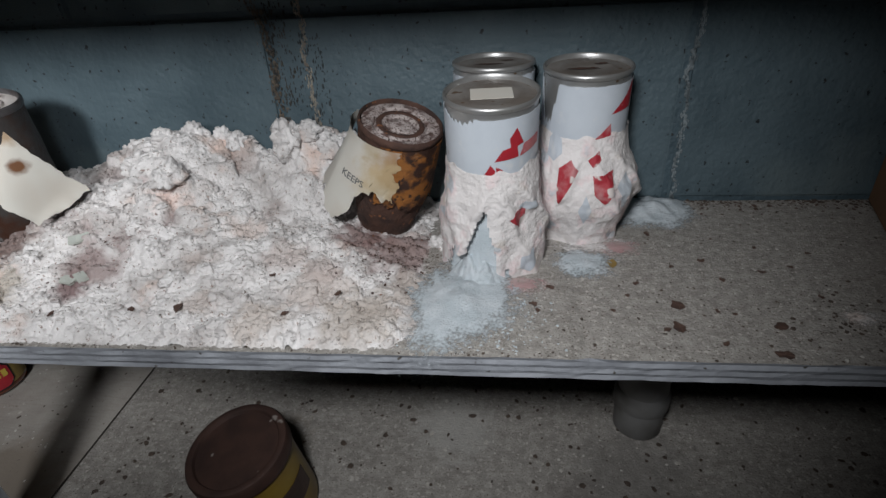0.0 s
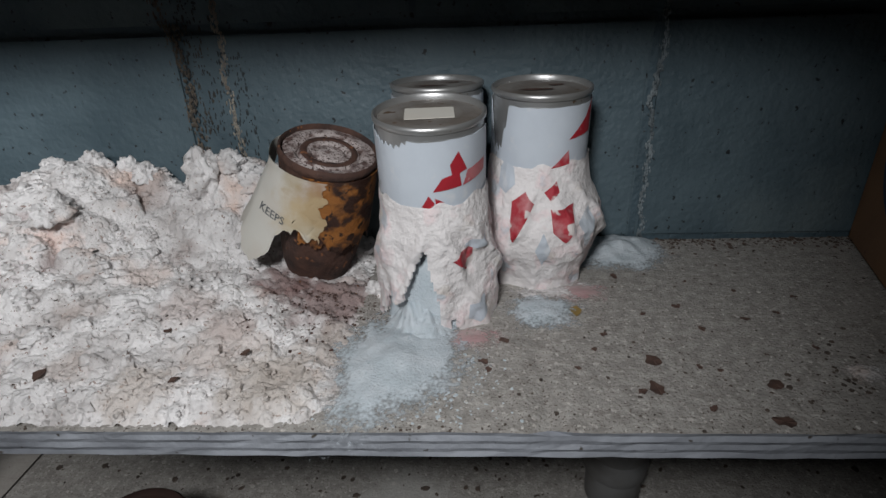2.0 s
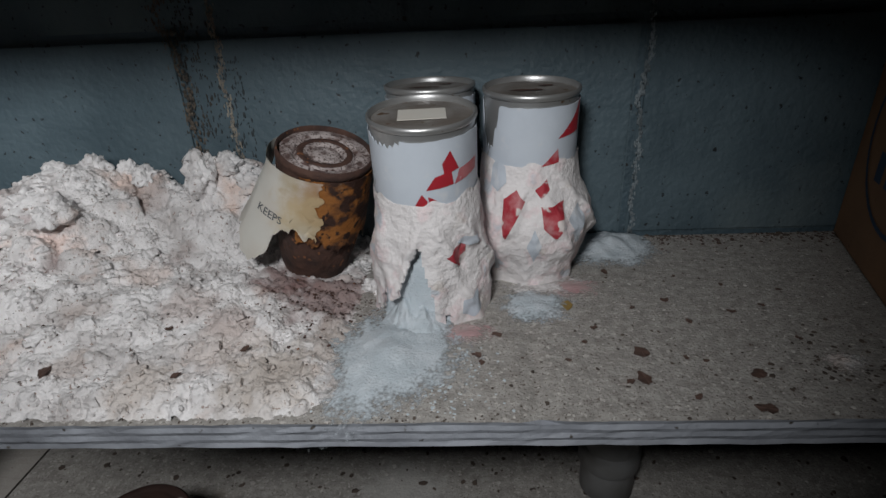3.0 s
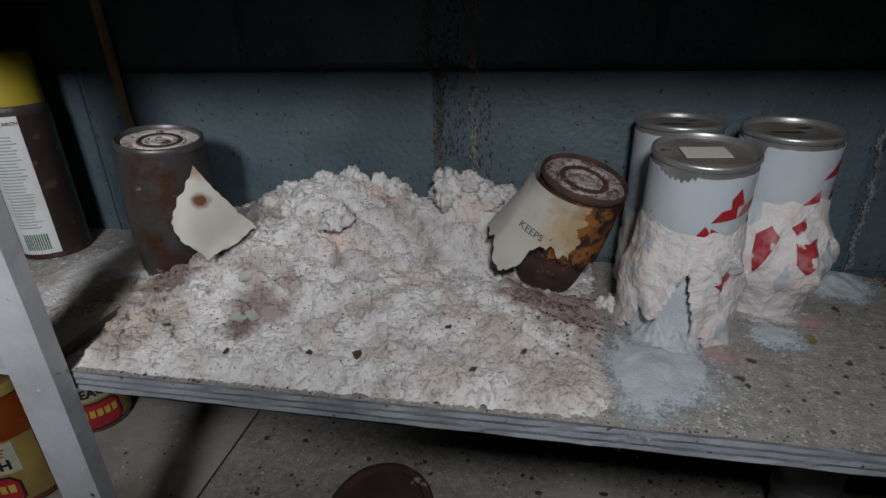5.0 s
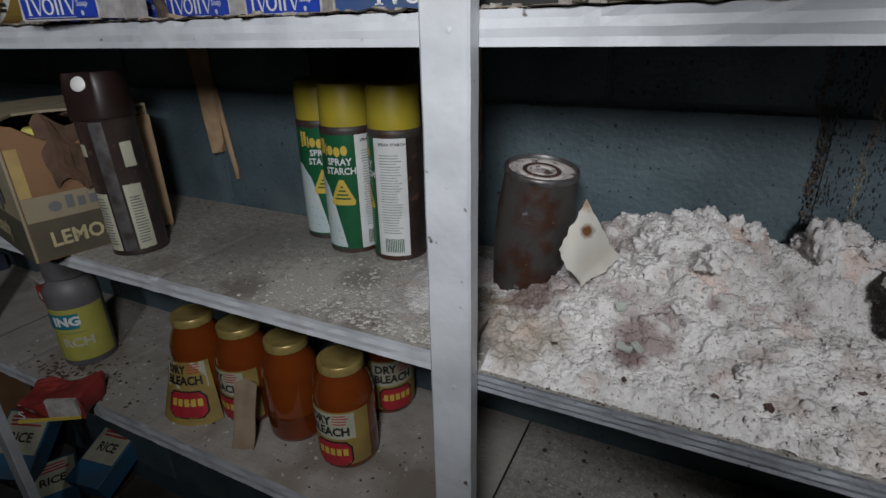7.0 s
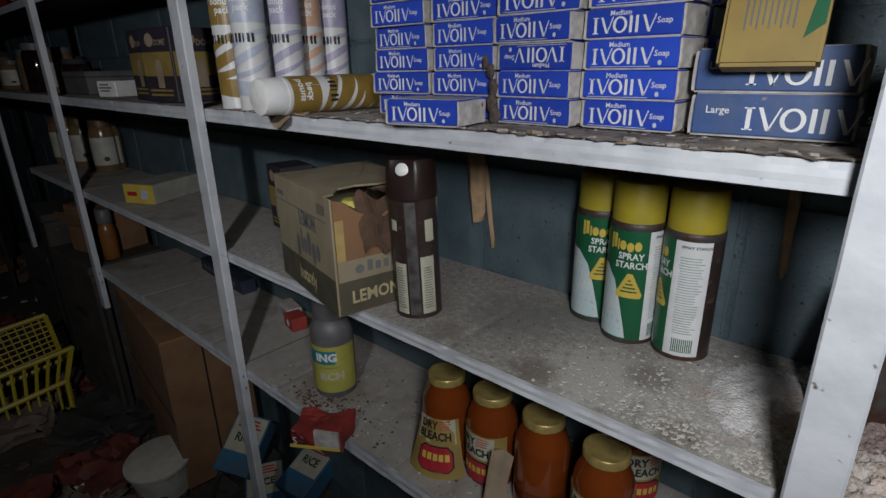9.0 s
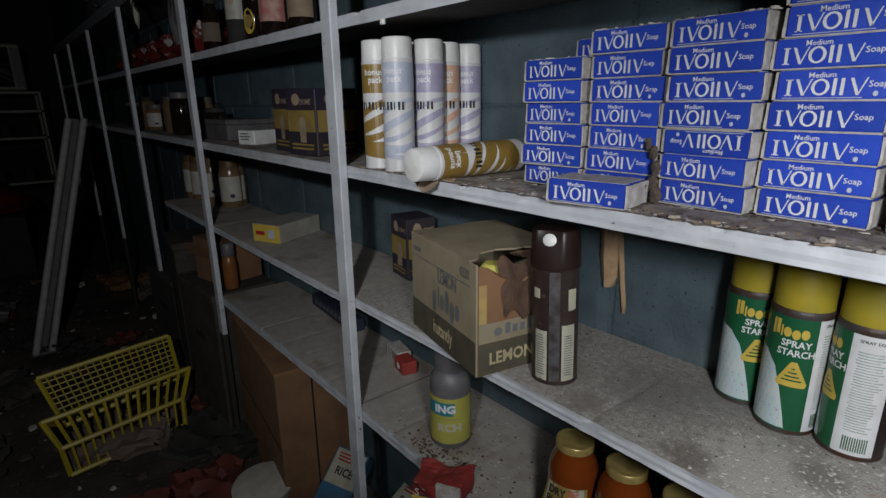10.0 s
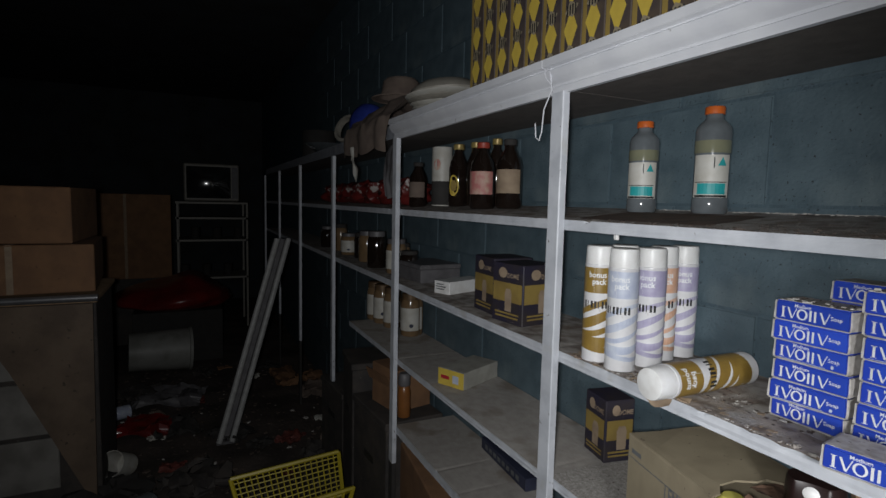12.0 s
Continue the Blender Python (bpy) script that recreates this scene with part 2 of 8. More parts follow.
PURPLE = mat("purple_box", (0.024, 0.021, 0.040), 0.6, second=(0.035, 0.028, 0.03), scale=20, speck=(0.16, 0.13, 0.13), sscale=90, sfrom=0.72)
NAVY = mat("navy_box", (0.03, 0.035, 0.065), 0.6)
MUSTARD = mat("mustard_box", (0.29, 0.205, 0.055), 0.65, second=(0.22, 0.15, 0.045), scale=18, speck=(0.14, 0.11, 0.05), sscale=80, sfrom=0.71)
WOOD = mat("raw_splinter", (0.40, 0.27, 0.16), 0.8, second=(0.28, 0.18, 0.10), scale=40, bump=0.0005, bscale=150)
CLEAR = glass("clear_plastic_bottle", (0.62, 0.66, 0.60), 0.12, 0.85)
LIQUID = mat("cloudy_liquid", (0.20, 0.20, 0.13), 0.15, second=(0.16, 0.165, 0.11), scale=20, coat=0.4)
DULLGLASS = mat("dusty_clear_bottle", (0.13, 0.145, 0.155), 0.14, second=(0.10, 0.112, 0.12), scale=25, coat=0.5)
DARKGLASS = mat("dark_syrup_bottle", (0.014, 0.009, 0.007), 0.08, coat=0.6)
ORANGE = mat("orange_cap", (0.62, 0.13, 0.02), 0.45)
REDCAP = mat("red_cap", (0.35, 0.05, 0.03), 0.5)
MOULD = mat("white_moulding", (0.70, 0.71, 0.74), 0.3, second=(0.62, 0.63, 0.67), scale=12, speck=(0.25, 0.22, 0.2), sscale=60, sfrom=0.74)
YBASKET = mat("yellow_basket_plastic", (0.42, 0.34, 0.02), 0.45, second=(0.33, 0.26, 0.02), scale=12)
PIPEM = mat("grey_pipe", (0.20, 0.20, 0.20), 0.5, second=(0.14, 0.135, 0.13), scale=30)
CLOTH = mat("brown_rag", (0.17, 0.13, 0.105), 0.95, second=(0.12, 0.09, 0.075), scale=20, bump=0.001, bscale=400)
DARKBOX = mat("dark_fibre_box", (0.040, 0.036, 0.034), 0.8, second=(0.065, 0.055, 0.048), scale=14, bump=0.0008, bscale=120, speck=(0.12, 0.11, 0.10), sscale=70, sfrom=0.70)
FOOT = mat("blackened_post_foot", (0.035, 0.032, 0.03), 0.85, bump=0.001)
REDPL = mat("red_plastic", (0.20, 0.014, 0.012), 0.3, coat=0.3, second=(0.12, 0.012, 0.011), scale=6)
GREYM = mat("grey_metal", (0.30, 0.30, 0.31), 0.35, 0.7)
SCREEN = mat("television_glass", (0.015, 0.017, 0.018), 0.12, coat=1.0)
BEIGE = mat("beige_casing", (0.30, 0.28, 0.24), 0.5)
JARW = mat("milky_jar_label", (0.52, 0.51, 0.47), 0.5, second=(0.44, 0.42, 0.37), scale=30)
JARC = mat("jar_contents", (0.20, 0.13, 0.07), 0.15, coat=0.5)
DEBRIS = mat("dirt_crumbs", (0.10, 0.075, 0.06), 0.9, second=(0.05, 0.038, 0.032), scale=90)
FLAKE = mat("brown_paint_flake", (0.095, 0.055, 0.042), 0.7, second=(0.065, 0.04, 0.033), scale=120, bump=0.0004, bscale=300)
PALEFLAKE = mat("pale_paint_crumbs", (0.55, 0.53, 0.50), 0.85, second=(0.42, 0.39, 0.36), scale=90)
LEAF = mat("dry_leaf_bit", (0.30, 0.20, 0.06), 0.7)

# ---- building helpers ----


def part(name, bm, material, parent=None, label=""):
    me = bpy.data.meshes.new(name)
    bm.normal_update()
    bm.to_mesh(me)
    bm.free()
    me.materials.append(material)
    ob = new(name, me)
    if parent:
        ob.parent = parent
    if label:
        ob["label"] = label
    return ob


def thing(name, place, label, category, group="", kind="", turn=(0, 0, 0)):
    ob = new(name)
    ob.matrix_basis = pose(*place, *turn)
    ob.empty_display_size = 0.02
    return tagged(ob, label, category, group, kind)


def smooth(ob, angle=40):
    me = ob.data
    me.polygons.foreach_set("use_smooth", [True] * len(me.polygons))
    bm = bmesh.new()
    bm.from_mesh(me)
    for e in bm.edges:
        if len(e.link_faces) == 2 and e.calc_face_angle(0) > radians(angle):
            e.smooth = False
    bm.to_mesh(me)
    bm.free()
    return ob


def slab(x0, x1, y0, y1, z0, z1, bevel=0.0, bm=None, segs=1):
    own = bm is None
    bm = bm or bmesh.new()
    r = bmesh.ops.create_cube(bm, size=1.0)
    for v in r["verts"]:
        v.co = Vector((x0 + (v.co.x + 0.5) * (x1 - x0), y0 + (v.co.y + 0.5) * (y1 - y0), z0 + (v.co.z + 0.5) * (z1 - z0)))
    if bevel and own:
        bmesh.ops.bevel(bm, geom=bm.edges[:], offset=bevel, segments=segs, affect="EDGES")
    return bm


def lathe(profile, seg=40, bm=None, centre=(0, 0)):
    """Turn a profile of (radius, z) about the upright axis; ends at radius 0 are closed."""
    bm = bm or bmesh.new()
    rings = []
    for r, z in profile:
        if r <= 1e-6:
            rings.append([bm.verts.new((centre[0], centre[1], z))])
        else:
            rings.append([bm.verts.new((centre[0] + r * math.sin(2 * math.pi * i / seg), centre[1] - r * math.cos(2 * math.pi * i / seg), z)) for i in range(seg)])
    for a, b in zip(rings, rings[1:]):
        for i in range(seg):
            j = (i + 1) % seg
            if len(a) == 1 and len(b) == 1:
                continue
            if len(a) == 1:
                bm.faces.new((a[0], b[j], b[i]))
            elif len(b) == 1:
                bm.faces.new((a[i], a[j], b[0]))
            else:
                bm.faces.new((a[i], a[j], b[j], b[i]))
    return bm


def wrapped(r, a0, a1, z0, z1, thick=0.0004, n=16, zn=1, edge=None):
    """A thin sheet that hugs a can of radius r from angle a0 to a1 (degrees, 0 faces the aisle)."""
    bm = bmesh.new()
    grid = []
    for k in range(zn + 1):
        row = []
        for i in range(n + 1):
            u, w = i / n, k / zn
            a = radians(a0 + (a1 - a0) * u)
            z = z0 + (z1 - z0) * w
            if edge:
                z += edge(u, w)
            row.append((a, z))
        grid.append(row)
    for layer in (0.0, thick):
        for row in grid:
            for a, z in row:
                bm.verts.new(((r + layer) * math.sin(a), -(r + layer) * math.cos(a), z))
    bm.verts.ensure_lookup_table()
    w, tot = n + 1, (n + 1) * (zn + 1)
    for k in range(zn):
        for i in range(n):
            q = (k * w + i, k * w + i + 1, (k + 1) * w + i + 1, (k + 1) * w + i)
            bm.faces.new([bm.verts[x + tot] for x in q])
            bm.faces.new([bm.verts[x] for x in reversed(q)])
    rim = [(i, i + 1) for i in range(n)] + [(zn * w + i + 1, zn * w + i) for i in range(n)]
    rim += [((k + 1) * w, k * w) for k in range(zn)] + [(k * w + n, (k + 1) * w + n) for k in range(zn)]
    for a, b in rim:
        bm.faces.new((bm.verts[a], bm.verts[b], bm.verts[b + tot], bm.verts[a + tot]))
    return bm


def letters(text, size, squeeze=1.0, bold=0.0):
    """Letters as a flat mesh in the xz plane, centred, facing -y."""
    cu = bpy.data.curves.new("lettering", "FONT")
    cu.body, cu.size, cu.align_x, cu.align_y = text, size, "CENTER", "CENTER"
    cu.offset = bold
    cu.resolution_u = 2
    ob = bpy.data.objects.new("lettering", cu)
    me = bpy.data.meshes.new_from_object(ob)
    bm = bmesh.new()
    bm.from_mesh(me)
    bpy.data.objects.remove(ob)
    bpy.data.meshes.remove(me)
    for v in bm.verts:
        v.co = Vector((v.co.x * squeeze, 0, v.co.y))
    return bm


def flat(shapes, bm=None):
    """Plain outlines, each a list of (x, z), as faces in the xz plane facing -y."""
    bm = bm or bmesh.new()
    for pts in shapes:
        bm.faces.new([bm.verts.new((x, 0, z)) for x, z in pts])
    return bm


def oval(cx, cz, rx, rz, n=14):
    return [(cx + rx * math.cos(2 * math.pi * i / n), cz + rz * math.sin(2 * math.pi * i / n)) for i in range(n)]


def rect(x0, x1, z0, z1):
    return [(x0, z0), (x1, z0), (x1, z1), (x0, z1)]


def moved(bm, dx=0, dy=0, dz=0, m=None):
    bmesh.ops.transform(bm, matrix=(m or Matrix()) @ Matrix.Translation((dx, dy, dz)), verts=bm.verts[:])
    return bm


def wrap(bm, r, angle=0.0, lift=0.0006):
    """Bend a flat print round a can of radius r, centred at an angle in degrees."""
    if any(e.calc_length() > 0.012 for e in bm.edges):
        bmesh.ops.triangulate(bm, faces=bm.faces[:])
        for _ in range(3):
            long = [e for e in bm.edges if e.calc_length() > 0.006]
            if long:
                bmesh.ops.subdivide_edges(bm, edges=long, cuts=1)
                bmesh.ops.triangulate(bm, faces=[f for f in bm.faces if len(f.verts) > 3])
    for v in bm.verts:
        a = radians(angle) + v.co.x / r
        v.co = Vector(((r + lift) * math.sin(a), -(r + lift) * math.cos(a), v.co.z))
    return bm


def bars(x0, x1, z0, z1, n, fill=0.5, seed=1):
    """Lines of print too small to read."""
    rng = random.Random(seed)
    out, step = [], (z1 - z0) / n
    for i in range(n):
        x = x0 + rng.uniform(0, 0.08) * (x1 - x0)
        end = x1 - rng.uniform(0, 0.25) * (x1 - x0)
        out.append(rect(x, end, z1 - (i + fill) * step, z1 - i * step))
    return out


def tube(points, r, bm=None, seg=10):
    bm = bm or bmesh.new()
    prev = None
    pts = [Vector(p) for p in points]
    for i, p in enumerate(pts):
        d = (pts[min(i + 1, len(pts) - 1)] - pts[max(i - 1, 0)]).normalized()
        q = d.to_track_quat("Z", "Y").to_matrix()
        ring = [bm.verts.new(p + q @ Vector((r * math.cos(2 * math.pi * k / seg), r * math.sin(2 * math.pi * k / seg), 0))) for k in range(seg)]
        if prev:
            for k in range(seg):
                bm.faces.new((prev[k], prev[(k + 1) % seg], ring[(k + 1) % seg], ring[k]))
        else:
            bm.faces.new(ring[::-1])
        prev = ring
    bm.faces.new(prev)
    return bm


def crumple(bm, amount, scale, seed=0.0):
    for v in bm.verts:
        p = v.co * scale + Vector((seed, seed * 1.7, seed * 0.3))
        v.co += noise.noise_vector(p) * amount
    return bm


def scatter(name, spots, material, label, category, seed, smin, smax, thick=0.35):
    """Loose crumbs or flakes: irregular little prisms lying at the given spots, one mesh of stuff."""
    rng = random.Random(seed)
    verts, faces = [], []
    for x, y, z in spots:
        n, s = rng.choice((5, 6, 7)), rng.uniform(smin, smax) * rng.uniform(0.5, 1.0)
        st, th, base = rng.uniform(0.5, 1.0), rng.uniform(0, 6.28), len(verts)
        h = s * thick * rng.uniform(0.4, 1.0)
        ring = []
        for k in range(n):
            a, q = 2 * math.pi * k / n, s * rng.uniform(0.6, 1.1)
            px, py = q * math.cos(a), q * st * math.sin(a)
            ring.append((x + px * math.cos(th) - py * math.sin(th), y + px * math.sin(th) + py * math.cos(th)))
        verts += [(a, b, z) for a, b in ring] + [(x + (a - x) * 0.8, y + (b - y) * 0.8, z + h * rng.uniform(0.7, 1.2)) for a, b in ring]
        faces += [tuple(base + k for k in range(n))[::-1], tuple(base + n + k for k in range(n))]
        faces += [(base + k, base + (k + 1) % n, base + n + (k + 1) % n, base + n + k) for k in range(n)]
    me = bpy.data.meshes.new(name)
    me.from_pydata(verts, [], faces)
    me.materials.append(material)
    return tagged(new(name, me), label, category, kind="stuff")


def stained(material, name, blots):
    """A copy of a surface with stains: (x, y, radius, colour) on the plan, with ragged edges."""
    m = material.copy()
    m.name = name
    nt = m.node_tree
    b = nt.nodes["Principled BSDF"]
    col = b.inputs["Base Color"].links[0].from_socket
    co = nt.nodes.new("ShaderNodeTexCoord").outputs["Object"]
    n = nt.nodes.new("ShaderNodeTexNoise")
    n.inputs["Scale"].default_value, n.inputs["Detail"].default_value = 70.0, 8.0
    nt.links.new(co, n.inputs["Vector"])
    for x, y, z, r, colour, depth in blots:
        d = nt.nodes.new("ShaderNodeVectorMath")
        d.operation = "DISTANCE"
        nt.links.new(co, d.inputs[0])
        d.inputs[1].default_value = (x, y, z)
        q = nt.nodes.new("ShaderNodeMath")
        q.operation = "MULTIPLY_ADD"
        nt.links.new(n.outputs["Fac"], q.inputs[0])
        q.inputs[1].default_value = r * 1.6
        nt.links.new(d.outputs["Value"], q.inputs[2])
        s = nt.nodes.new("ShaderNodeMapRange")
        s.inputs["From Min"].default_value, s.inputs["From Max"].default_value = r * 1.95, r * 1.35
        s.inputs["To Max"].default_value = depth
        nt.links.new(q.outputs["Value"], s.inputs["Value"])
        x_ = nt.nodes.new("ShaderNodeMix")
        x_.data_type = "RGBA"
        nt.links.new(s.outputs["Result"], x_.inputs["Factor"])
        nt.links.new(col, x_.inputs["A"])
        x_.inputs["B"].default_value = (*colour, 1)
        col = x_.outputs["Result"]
    nt.links.new(col, b.inputs["Base Color"])
    return m


def thinning(material, name, z0, z1, most=1.0):
    """A powder that thins out into single grains where it lies less than z1 deep."""
    m = material.copy()
    m.name = name
    nt = m.node_tree
    b = nt.nodes["Principled BSDF"]
    co = nt.nodes.new("ShaderNodeTexCoord").outputs["Object"]
    sep = nt.nodes.new("ShaderNodeSeparateXYZ")
    nt.links.new(co, sep.inputs[0])
    depth = nt.nodes.new("ShaderNodeMapRange")
    depth.inputs["From Min"].default_value, depth.inputs["From Max"].default_value = z0, z1
    nt.links.new(sep.outputs["Z"], depth.inputs["Value"])
    mix = None
    for sc, amp in ((90.0, 0.55), (420.0, 0.75)):
        n = nt.nodes.new("ShaderNodeTexNoise")
        n.inputs["Scale"].default_value, n.inputs["Detail"].default_value = sc, 3.0
        nt.links.new(co, n.inputs["Vector"])
        q = nt.nodes.new("ShaderNodeMath")
        q.operation = "MULTIPLY_ADD"
        nt.links.new(n.outputs["Fac"], q.inputs[0])
        q.inputs[1].default_value = amp
        nt.links.new(mix if mix else depth.outputs["Result"], q.inputs[2])
        mix = q.outputs["Value"]
    s = nt.nodes.new("ShaderNodeMapRange")
    s.inputs["From Min"].default_value, s.inputs["From Max"].default_value = 0.78, 1.15
    s.inputs["To Max"].default_value = most
    nt.links.new(mix, s.inputs["Value"])
    nt.links.new(s.outputs["Result"], b.inputs["Alpha"])
    return m


THINBLUE = thinning(BLUEPOW, "thinning_blue_powder", 0.0, 0.0045)
THINPINK = thinning(PINK, "thinning_pink_dust", 0.0, 0.0022, 0.6)
THINWHITE = thinning(POWDER, "thinning_white_powder", 0.0, 0.003, 0.8)

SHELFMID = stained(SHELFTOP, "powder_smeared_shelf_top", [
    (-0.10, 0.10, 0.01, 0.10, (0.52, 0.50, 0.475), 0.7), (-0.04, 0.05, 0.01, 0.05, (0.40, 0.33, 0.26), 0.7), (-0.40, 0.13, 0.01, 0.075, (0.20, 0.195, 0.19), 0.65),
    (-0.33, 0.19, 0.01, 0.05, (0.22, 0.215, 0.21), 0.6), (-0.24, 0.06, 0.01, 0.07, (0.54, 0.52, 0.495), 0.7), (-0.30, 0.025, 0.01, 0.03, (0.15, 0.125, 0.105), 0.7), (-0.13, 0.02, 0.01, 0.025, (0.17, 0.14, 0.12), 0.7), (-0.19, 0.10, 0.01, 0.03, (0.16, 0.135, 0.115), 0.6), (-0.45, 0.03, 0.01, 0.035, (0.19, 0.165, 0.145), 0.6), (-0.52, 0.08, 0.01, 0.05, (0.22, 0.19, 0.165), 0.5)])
SHELFLOW = stained(SHELFTOP, "blotched_shelf_top", [
    (0.20, 0.12, -0.26, 0.05, (0.23, 0.19, 0.15), 0.6), (0.62, 0.10, -0.26, 0.07, (0.18, 0.17, 0.16), 0.6), (0.42, 0.16, -0.26, 0.05, (0.46, 0.45, 0.43), 0.6), (0.55, 0.06, -0.26, 0.04, (0.17, 0.15, 0.14), 0.5)])


# ---- large structure ----
A, B, C, D, E = -0.258, 0.0, 0.290, 0.578, 0.880          # shelf tops; the floor lies 0.85 m below shelf B
B2 = 0.010
DF, DRISE = 0.564, 0.0245          # the upper shelf droops towards its front edge
GROUND = -0.85
POSTS = [1.0, 0.0, -1.005, -1.946, -2.89, -3.83, -4.77, -5.71]   # right-hand sides of the uprights
WALLY = 0.25


def on_d(y):
    return DF + DRISE * y / WALLY


def ground_sheet():
    bm = bmesh.new()
    nx, ny = 150, 60
    vs = [[bm.verts.new((-8.2 + 10.4 * i / nx, -3.2 + 3.55 * j / ny, 0)) for j in range(ny + 1)] for i in range(nx + 1)]
    for i in range(nx):
        for j in range(ny):
            bm.faces.new((vs[i][j], vs[i + 1][j], vs[i + 1][j + 1], vs[i][j + 1]))
    for v in bm.verts:
        v.co.z = GROUND + 0.018 * noise.noise(v.co * 3.1) + 0.012 * noise.noise(v.co * 9.0) - 0.012
    ob = part("floor", bm, FLOOR)
    return tagged(smooth(ob, 80), "dark grimy shop floor strewn with dirt", "floor", kind="structure")


ground_sheet()
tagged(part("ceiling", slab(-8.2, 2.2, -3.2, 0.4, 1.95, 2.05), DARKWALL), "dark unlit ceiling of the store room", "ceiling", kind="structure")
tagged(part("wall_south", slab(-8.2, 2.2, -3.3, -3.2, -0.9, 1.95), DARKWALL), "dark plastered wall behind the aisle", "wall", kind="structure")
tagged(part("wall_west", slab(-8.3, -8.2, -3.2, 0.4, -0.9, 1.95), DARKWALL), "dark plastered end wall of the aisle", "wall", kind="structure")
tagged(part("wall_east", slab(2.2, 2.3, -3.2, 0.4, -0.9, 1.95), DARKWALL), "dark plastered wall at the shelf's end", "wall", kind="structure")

wall = tagged(part("wall_north", slab(-8.2, 2.2, WALLY + 0.0035, 0.40, -0.9, 1.95), MORTAR),
              "blue-painted concrete block wall, pitted and stained", "wall", kind="structure")


def board(name, x0, x1, top, thick, edge, cover, label, depth=WALLY - 0.001, plies=4, rise=0.0):
    """One shelf board: dusty top, laminated front edge, bare underside."""
    me = bpy.data.meshes.new(name)
    bm = bmesh.new()
    n = max(4, int((x1 - x0) / 0.012))
    front = []
    for k in range(plies + 1):
        row = []
        for i in range(n + 1):
            x = x0 + (x1 - x0) * i / n
            z = top - thick * k / plies
            wob = 0.0011 * noise.noise(Vector((x * 45, k * 7.3, top * 9))) + (0.0007 if k % 2 else 0.0)
            chip = max(0.0, noise.noise(Vector((x * 70, 3.1, top * 5))) - 0.35) * 0.012 if k == 0 else 0.0
            row.append(bm.verts.new((x, wob + chip, z - chip * 0.6 + (0.0006 * noise.noise(Vector((x * 30, 1, k))) if 0 < k < plies else 0))))
        front.append(row)
    for k in range(plies):
        for i in range(n):
            f = bm.faces.new((front[k + 1][i], front[k + 1][i + 1], front[k][i + 1], front[k][i]))
            f.material_index = 1
    back_t = [bm.verts.new((x0 + (x1 - x0) * i / n, depth, top + rise)) for i in range(n + 1)]
    back_b = [bm.verts.new((x0 + (x1 - x0) * i / n, depth, top - thick + rise)) for i in range(n + 1)]
    for i in range(n):
        bm.faces.new((front[0][i], front[0][i + 1], back_t[i + 1], back_t[i]))
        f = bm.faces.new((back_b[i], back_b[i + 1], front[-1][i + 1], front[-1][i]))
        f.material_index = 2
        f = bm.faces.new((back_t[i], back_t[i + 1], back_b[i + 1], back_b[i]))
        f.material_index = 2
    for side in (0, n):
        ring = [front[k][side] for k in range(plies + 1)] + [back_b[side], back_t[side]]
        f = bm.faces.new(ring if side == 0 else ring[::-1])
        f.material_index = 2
    bm.normal_update()
    bm.to_mesh(me)
    bm.free()
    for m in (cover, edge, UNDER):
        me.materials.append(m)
    return tagged(new(name, me), label, "shelf", group="wall shelves", kind="structure")


for i in range(len(POSTS) - 1):
    x1, x0 = POSTS[i] - 0.0205, POSTS[i + 1] - 0.0175
    if i < 3:
        board("shelf_board", x0, x1, A, 0.030, PAINT, SHELFLOW if i == 0 else BAYTOP, "grey-painted bottom shelf board, dusty and stained")
    if i == 0:
        board("shelf_board", x0, x1, B, 0.018, EDGE, SHELFTOP, "grey shelf board with a worn laminated edge, under spilt powder", plies=6)
    elif i < 4:
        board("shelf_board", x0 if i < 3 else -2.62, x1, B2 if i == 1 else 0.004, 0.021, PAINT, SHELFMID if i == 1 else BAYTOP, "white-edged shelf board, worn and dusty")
    board("shelf_board", x0, x1, C, 0.023, PAINT, SHELFDIRT, "white-edged shelf board covered in dirt and peeling lining paper")
    board("shelf_board", x0, x1, DF, 0.021, PAINT, SHELFDIRT, "white-edged upper shelf board with grey dust, sagging at the front", rise=DRISE)
    board("shelf_board", x0, x1, E - 0.002, 0.052, PAINT if i < 3 else EDGE, SHELFDIRT, "top shelf board behind a white moulding")


def moulding(x0, x1, name="trim"):
    """Crown moulding along the front of the top shelf."""
    prof = [(0.0, 0.818), (-0.010, 0.818), (-0.011, 0.820), (-0.011, 0.832), (-0.009, 0.834), (-0.010, 0.838), (-0.016, 0.842), (-0.024, 0.849), (-0.029, 0.857),
            (-0.030, 0.863), (-0.027, 0.866), (-0.027, 0.868), (-0.036, 0.870), (-0.038, 0.872), (-0.038, 0.886), (0.0, 0.888)]
    bm = bmesh.new()
    n = max(2, int((x1 - x0) / 0.05))
    rows = []
    for i in range(n + 1):
        x = x0 + (x1 - x0) * i / n
        w = 0.0012 * noise.noise(Vector((x * 2, 0, 5)))
        rows.append([bm.verts.new((x, y - 0.001, z + w)) for y, z in prof])
    for a, b in zip(rows, rows[1:]):
        for k in range(len(prof)):
            bm.faces.new((a[k], b[k], b[(k + 1) % len(prof)], a[(k + 1) % len(prof)]))
    bm.faces.new(rows[0])
    bm.faces.new(rows[-1][::-1])
    bmesh.ops.recalc_face_normals(bm, faces=bm.faces[:])
    return tagged(smooth(part(name, bm, MOULD), 35), "glossy white crown moulding along the top shelf", "moulding", kind="structure")


moulding(-1.05, 0.99)
moulding(-1.99, -1.053)



